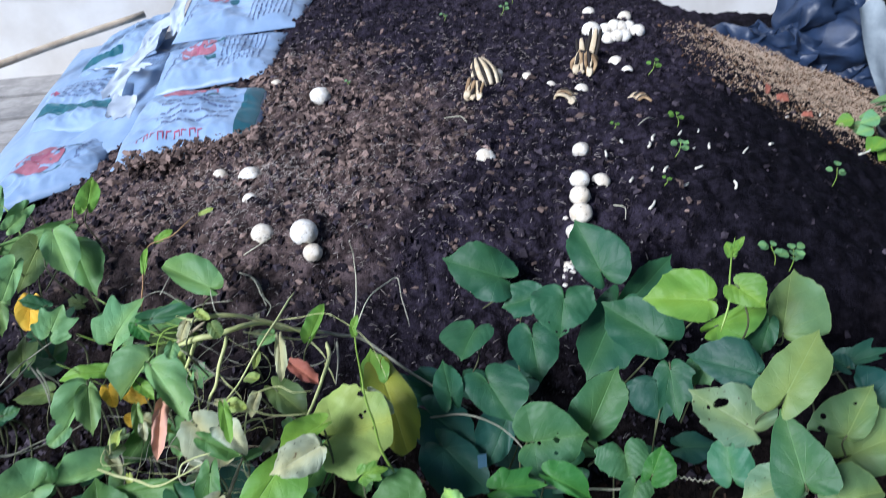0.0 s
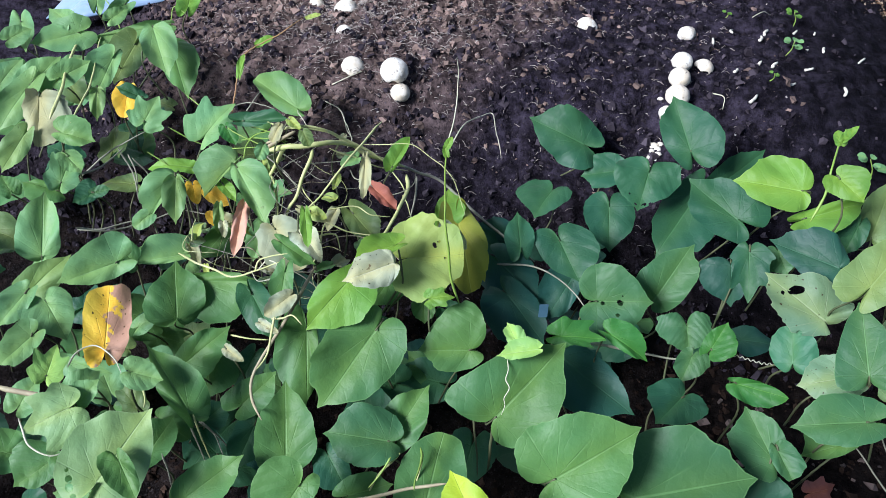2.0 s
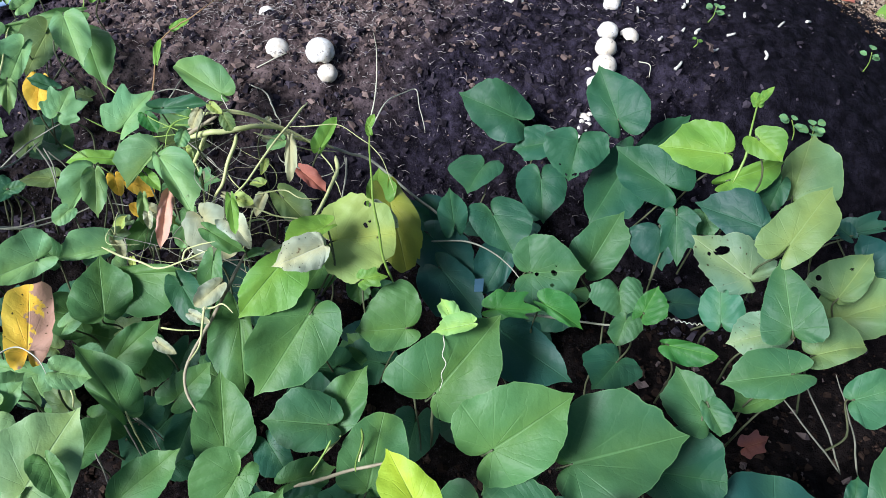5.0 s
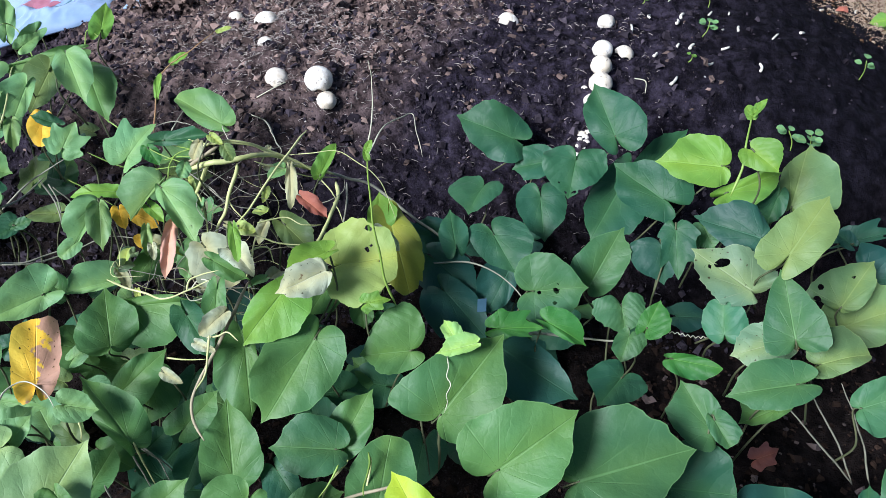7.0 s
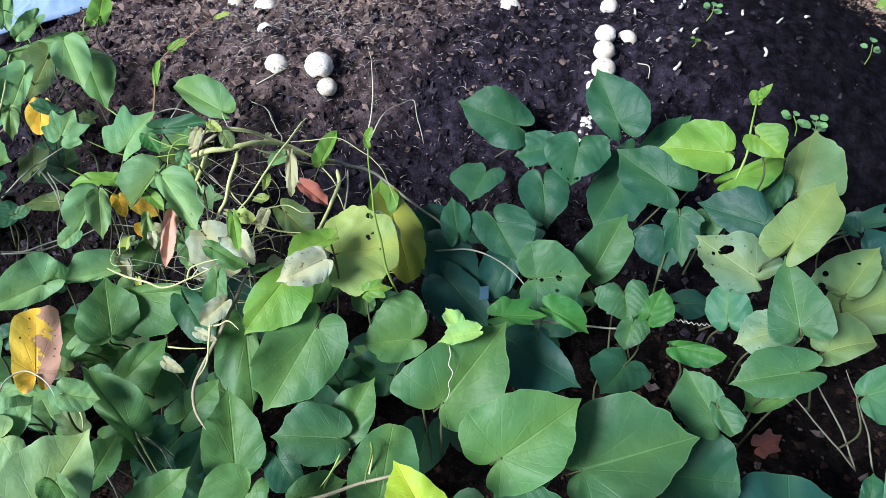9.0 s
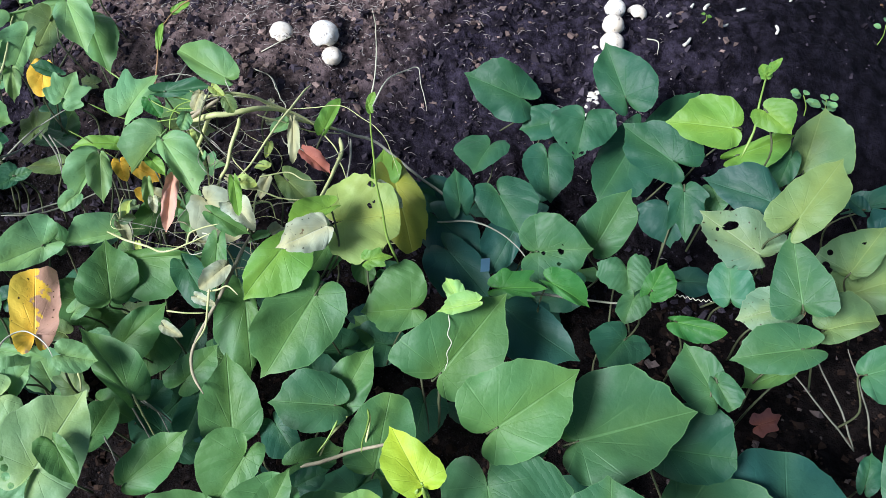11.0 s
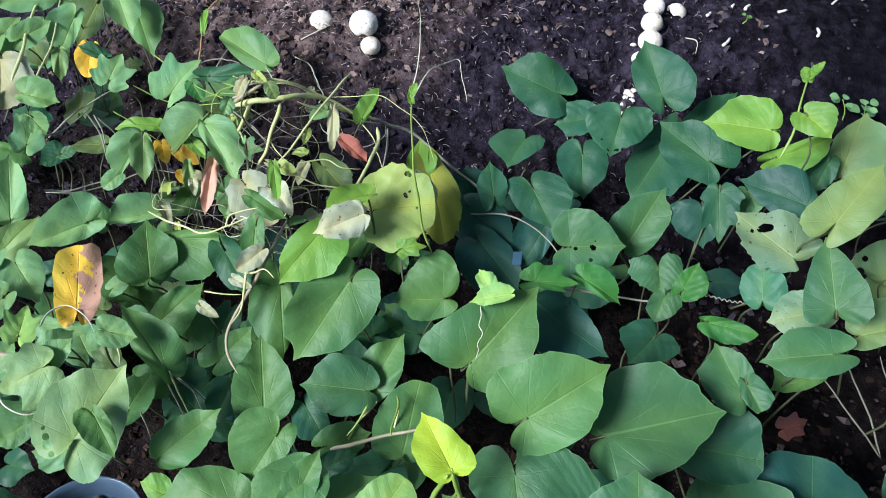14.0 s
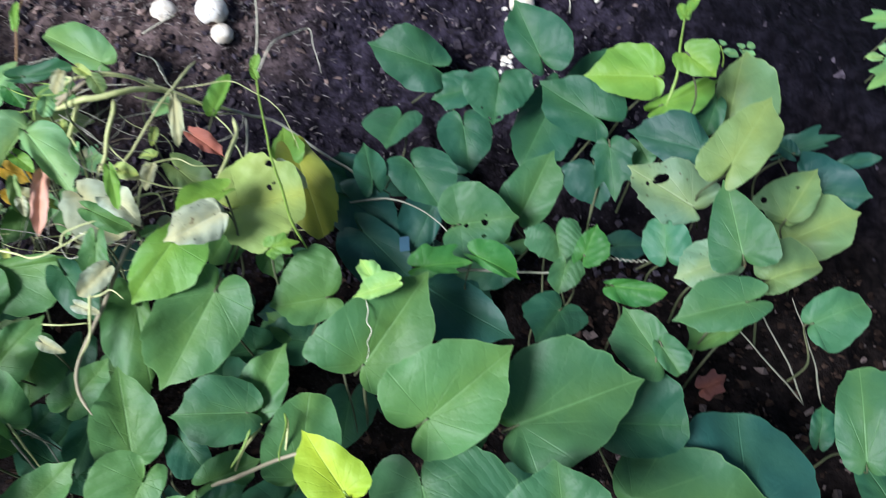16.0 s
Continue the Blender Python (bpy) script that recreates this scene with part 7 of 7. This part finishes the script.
def free_leaf(owner, base, tip, width, normal, tone, rnd, blunt=False):
    ax = tip - base
    n = ax.length
    ax.normalize()
    up = Vector(normal)
    up = (up - ax * up.dot(ax)).normalized()
    side = up.cross(ax)
    verts, uv, faces = [], [], []
    for i in range(9):
        t = i / 8
        w = (math.sin(math.pi * t ** 0.75) if not blunt else math.sin(math.pi * t) ** 0.6) * 0.5 * width + 0.0004
        for j in range(-3, 4):
            s = j / 3
            verts.append(base + ax * n * t + side * s * w + up * (0.18 * abs(s) * w - 0.15 * n * t * t) - owner.location)
            uv.append((t, s * w / n))
    for i in range(8):
        for j in range(6):
            k = i * 7 + j
            faces.append((k, k + 1, k + 8, k + 7))
    mesh_object("leaf", verts, faces, LEAF[tone], owner, uv=uv)


potted((1.15, 1.75, 0.29), 30, 0.15, ["l2", "c", "l"], 3, "potted_plant", "leafy light green plant growing in a black pot")
potted((1.85, 2.75, 0.13), 90, 0.55, ["g", "d", "c"], 7, "garden_shrub", "leafy dark green shrub beyond the end of the wall")
tarp = block("wall_tarp", (1.75, 0.5, 0.0), (4.6, 0.53, 1.9), plain("blue_tarp", (0.10, 0.20, 0.33), (0.20, 0.32, 0.46), 3, 0.5, 0.4, 0.01), wall_turn, 0.004)
tagged(tarp, "dull blue plastic tarpaulin hung beyond the wall", "tarpaulin", kind="structure")


# ---------------------------------------------------------------- peels, stalks, seedlings and litter
def ribbon(points, width, thick, owner, material, name, label="", offset=0.0, lift=0.0, narrow=1.0):
    line = smooth_line(points, 6)
    verts, faces = [], []
    for i, q in enumerate(line):
        d = (line[min(i + 1, len(line) - 1)] - line[max(i - 1, 0)]).normalized()
        s = d.cross(Vector((0, -0.5, 1))).normalized()
        u = s.cross(d)
        t = i / (len(line) - 1)
        w = width * (0.35 + 0.65 * math.sin(math.pi * (0.12 + 0.80 * t))) * narrow
        c = q + s * offset * width + u * lift
        for a, b in ((-1, 0), (-0.5, 0.7), (0.5, 0.7), (1, 0), (0.5, -0.5), (-0.5, -0.5)):
            verts.append(c + s * a * w * 0.5 + u * b * thick - owner.location)
        if i:
            k = (i - 1) * 6
            for j in range(6):
                faces.append((k + j, k + (j + 1) % 6, k + 6 + (j + 1) % 6, k + 6 + j))
    faces += [tuple(range(6))[::-1], tuple(len(verts) - 6 + j for j in range(6))]
    mesh_object(name, verts, faces, material, owner, label)


def peel_twist(x, y, turn, size, high, curls, seed):
    """A shrivelled peel: brown and black strips looped over one another, with pale flesh turned out at the foot."""
    rnd = random.Random(seed)
    ob = empty("banana_peel", (x, y, soil_top(x, y)), "shrivelled brown banana peel with pale flesh on soil", "banana peel", "banana peels")
    d = Vector((math.cos(radians(turn)), math.sin(radians(turn)), 0))
    s = Vector((-d.y, d.x, 0))
    up = Vector((0, 0, 1))

    def spot(along, across, rise):
        return ob.location + (d * along + s * across) * size + up * rise * size * high

    for k in range(curls):
        f = (k + 0.5) / curls - 0.5
        kind = (PEEL_BROWN, PEEL_DARK, PEEL)[k % 3]
        pts = [spot(-0.30 + rnd.uniform(-0.1, 0.1), f * 0.7, 0.05), spot(-0.22, f * 0.85 + rnd.uniform(-0.08, 0.08), 0.55),
               spot(0.06, f * 0.55 + rnd.uniform(-0.12, 0.12), 0.95 + rnd.uniform(-0.15, 0.1)), spot(0.30, f * 0.75 + rnd.uniform(-0.15, 0.15), 0.55), spot(0.36, f * 0.5, 0.03)]
        ribbon(pts, size * 0.17, 0.0026, ob, kind, "dark_seam" if kind is PEEL_DARK else "peel_strip", "blackened seam of the peel" if kind is PEEL_DARK else "")
    for across, rise in ((-0.26, 0.42), (0.02, 0.30), (0.25, 0.50)):
        out = rnd.uniform(0.30, 0.44)
        pts = [spot(-0.12, across * 0.7, rise), spot(-out, across, rise * 0.75), spot(-out - 0.06, across + rnd.uniform(-0.08, 0.08), 0.12), spot(-out + 0.10, across * 0.8, 0.0)]
        ribbon(pts, size * rnd.uniform(0.22, 0.32), size * 0.035, ob, PEEL, "peel_flesh", "pale flesh side of the peel")
    return ob


def peel_spears(x, y, size, tops, seed):
    """Stiff peel strips that stand up from one foot, pale inside with black margins."""
    rnd = random.Random(seed)
    ob = empty("banana_peel", (x, y, soil_top(x, y)), "stiff upright banana peel strips with black edges", "banana peel", "banana peels")
    for dx, dy, rise in tops:
        foot = ob.location + Vector((dx * 0.35, 0.0, 0.002)) * size
        top = ob.location + Vector((dx, dy, rise)) * size
        bow = foot.lerp(top, 0.5) + Vector((rnd.uniform(-0.05, 0.05), -0.10, 0.05)) * size
        ribbon([foot, bow, top], size * 0.20, 0.0030, ob, PEEL, "peel_strip")
        for edge in (-0.75, 0.75):
            ribbon([foot, bow, top], size * 0.20, 0.0032, ob, PEEL_DARK, "dark_seam", "blackened edge of the peel strip", edge, -0.001, 0.62)
    return ob


def peel_cap(x, y, turn, size, gores, seed):
    """A peel that lies cupped over the soil: pale gores side by side, with blackened seams between them."""
    rnd = random.Random(seed)
    ob = empty("banana_peel", (x, y, soil_top(x, y) - 0.004), "cupped banana peel with pale and black stripes on soil", "banana peel", "banana peels")
    d = Vector((math.cos(radians(turn)), math.sin(radians(turn)), 0.55)).normalized()
    s = d.cross(Vector((0, 0, 1))).normalized()
    u = s.cross(d)
    edges = [radians(8 + 164 * k / gores) for k in range(gores + 1)]
    steps = 9
    for k in range(gores):
        wide = edges[k + 1] - edges[k]
        for dark, a0, a1 in ((False, edges[k] + wide * 0.22, edges[k + 1] - wide * 0.22), (True, edges[k + 1] - wide * 0.22, edges[k + 1] + wide * 0.22)):
            if dark and k == gores - 1:
                continue
            long = 1.0 + rnd.uniform(-0.10, 0.08)
            verts, faces = [], []
            for skin in (1.0, 0.90):
                for i in range(steps + 1):
                    t = i / steps
                    r = size * 0.40 * math.sin(math.pi * (0.10 + 0.62 * (1 - t))) ** 0.75 * (skin - (0.03 if dark else 0.0))
                    for j in range(4):
                        a = a0 + (a1 - a0) * j / 3
                        puff = 1.0 if dark else 1 + 0.06 * math.sin(math.pi * j / 3)
                        verts.append(d * size * (t - 0.5) * long + s * math.cos(a) * r * puff + u * math.sin(a) * r * 0.85 * puff)
            n = (steps + 1) * 4
            for i in range(steps):
                for j in range(3):
                    q = (i * 4 + j, i * 4 + j + 1, i * 4 + 5 + j, i * 4 + 4 + j)
                    faces += [q, tuple(n + c for c in q[::-1])]
                for j in (0, 3):
                    q = (i * 4 + j, i * 4 + 4 + j, n + i * 4 + 4 + j, n + i * 4 + j)
                    faces.append(q if j == 0 else q[::-1])
            for i in (0, steps):
                for j in range(3):
                    q = (i * 4 + j, n + i * 4 + j, n + i * 4 + j + 1, i * 4 + j + 1)
                    faces.append(q if i == 0 else q[::-1])
            mesh_object("dark_seam" if dark else "peel_strip", verts, faces, PEEL_DARK if dark else PEEL, ob, "blackened seam of the peel" if dark else "")
    return ob


peel_cap(0.096, 1.755, 108, 0.095, 5, 1)
peel_twist(0.070, 1.622, 80, 0.052, 0.72, 7, 2)
peel_spears(0.350, 1.84, 0.078, ((-0.12, 0.42, 0.62), (0.32, 0.46, 0.92)), 3)
peel_twist(0.338, 1.79, 75, 0.064, 0.80, 10, 4)
peel_twist(0.270, 1.62, 160, 0.055, 0.35, 6, 5)
peel_twist(0.440, 1.62, 10, 0.048, 0.30, 6, 6)


def stalk_piece(x, y, turn, length):
    rnd = random.Random(round(x * 991 + y * 77))
    n = 5
    bend = rnd.uniform(-0.15, 0.15)
    line = [Vector(((t / n - 0.5) * length, bend * length * math.sin(math.pi * t / n), 0)) for t in range(n + 1)]
    v, f = tube(line, rnd.uniform(0.0020, 0.0034), rnd.uniform(0.0013, 0.0026), 7, 0.15, 3)
    ob = mesh_object("stalk_piece", v, f, STICK)
    ob.matrix_basis = Matrix.Translation((x, y, soil_top(x, y) + 0.004)) @ Euler((0, radians(rnd.uniform(-15, 15)), radians(turn))).to_matrix().to_4x4()
    return tagged(ob, "short pale chopped stalk lying on soil", "stalk piece", "chopped stalks on the bed")


def seedling(x, y, height, leaves, tone):
    rnd = random.Random(round(x * 500 + y * 50))
    z = soil_top(x, y) - 0.003
    ob = empty("seedling", (x, y, z), "tiny green seedling sprouting from the soil", "seedling", "seedlings on the bed")
    top = Vector((x + rnd.uniform(-0.4, 0.4) * height, y + rnd.uniform(-0.3, 0.1) * height, z + height))
    line = smooth_line([Vector((x, y, z)), Vector((x, y, z)).lerp(top, 0.5) + Vector((0.004, 0, 0)), top], 4)
    v, f = tube(line, 0.0011, 0.0008, 5)
    mesh_object("stem", [q - ob.location for q in v], f, STEM["green"], ob)
    for i in range(leaves):
        q = Vector((x, y, z)).lerp(top, 0.55 + 0.45 * (i + 1) / leaves)
        a = 2.4 * i + rnd.uniform(-0.4, 0.4)
        n = height * rnd.uniform(0.2, 0.36) + 0.004
        d = Vector((math.cos(a), math.sin(a) * 0.8, 0.25))
        free_leaf(ob, q + d * n * 0.4, q + d * n * 1.3, n * 0.75, (0, -0.5, 1), tone, rnd, True)


stalk_piece(0.36, 1.413, 77, 0.039)
stalk_piece(0.311, 1.34, 78, 0.037)
stalk_piece(0.345, 1.254, 68, 0.026)
stalk_piece(0.403, 1.376, 74, 0.028)
stalk_piece(0.425, 1.425, 68, 0.025)
stalk_piece(0.367, 1.175, 59, 0.028)
stalk_piece(0.407, 1.257, 57, 0.019)
stalk_piece(0.484, 1.45, 58, 0.026)
stalk_piece(0.441, 1.238, 39, 0.019)
stalk_piece(0.496, 1.387, 54, 0.021)
stalk_piece(0.532, 1.481, 72, 0.022)
stalk_piece(0.534, 1.407, 71, 0.040)
stalk_piece(0.483, 1.304, 22, 0.017)
stalk_piece(0.526, 1.228, 81, 0.023)
stalk_piece(0.608, 1.406, 54, 0.033)
stalk_piece(0.679, 1.453, 43, 0.019)
stalk_piece(0.807, 1.685, 51, 0.022)
stalk_piece(0.993, 1.644, 32, 0.050)
stalk_piece(0.388, 1.279, 61, 0.013)
stalk_piece(0.936, 1.782, 57, 0.019)

seedling(0.071, 2.547, 0.06, 3, 'c')
seedling(0.205, 2.313, 0.05, 4, 'l2')
seedling(0.16, 2.153, 0.03, 4, 'c')
seedling(0.004, 2.14, 0.02, 3, 'c')
seedling(0.487, 1.759, 0.035, 4, 'l2')
seedling(0.49, 1.488, 0.03, 5, 'l2')
seedling(0.449, 1.352, 0.035, 6, 'c')
seedling(0.761, 1.331, 0.045, 4, 'c')
seedling(0.587, 1.076, 0.05, 9, 'c')
seedling(0.563, 1.081, 0.04, 5, 'c')
seedling(0.394, 1.217, 0.02, 3, 'l2')
seedling(-0.223, 1.696, 0.015, 3, 'c')
seedling(0.35, 1.469, 0.015, 3, 'l2')


def litter_thread(a, b, bow, name, label):
    p = [Vector((*a, soil_top(*a) + 0.004)), Vector(((a[0] + b[0]) / 2 + bow, (a[1] + b[1]) / 2, soil_top((a[0] + b[0]) / 2, (a[1] + b[1]) / 2) + 0.008)), Vector((*b, soil_top(*b) + 0.003))]
    v, f = tube(smooth_line(p, 6), 0.0011, 0.0007, 5)
    tagged(mesh_object(name, v, f, STEM["wire"]), label, "root", "dry rootlets")


for a, b, bow in (((-0.342, 1.047), (-0.29, 1.008), 0.01), ((-0.29, 1.008), (-0.283, 0.98), 0.008), ((-0.33, 1.065), (-0.285, 1.095), 0.006), ((0.301, 1.185), (0.32, 1.16), 0.008), ((-0.46, 1.01), (-0.40, 1.08), -0.01), ((-0.44, 0.97), (-0.34, 1.0), 0.0), ((0.05, 1.5), (0.0, 1.52), 0.01), ((0.40, 1.46), (0.45, 1.52), 0.0)):
    litter_thread(a, b, bow, "rootlet", "thin pale dry rootlet lying on soil")

fallen = empty("fallen_leaf", (0.458, 0.595, soil_z(0.458, 0.595) + 0.012), "curled reddish-brown dead leaf on the soil", "leaf")
leaf((0.440, 0.590, fallen.location.z + 0.004), (0.471, 0.600, fallen.location.z + 0.012), 0.034, (0.15, -0.45, 1), "red", "L", 0.5, 0.5, stalk=False, owner=fallen)
scrap = mesh_object("plastic_scrap", [(-0.008, 0, 0.012), (0.010, 0.002, 0.014), (0.012, -0.006, -0.010), (-0.006, -0.008, -0.012), (-0.008, 0.001, 0.012), (0.010, 0.003, 0.014), (0.012, -0.004, -0.010), (-0.006, -0.006, -0.012)],
                    [(0, 1, 2, 3), (7, 6, 5, 4), (0, 4, 5, 1), (1, 5, 6, 2), (2, 6, 7, 3), (3, 7, 4, 0)], BLUE_FILM, smooth=False)
scrap.location = (0.047, 0.653, 0.366)
scrap.scale = (0.62, 0.62, 0.72)
tagged(scrap, "small bent blue plastic scrap caught among stems", "plastic scrap")
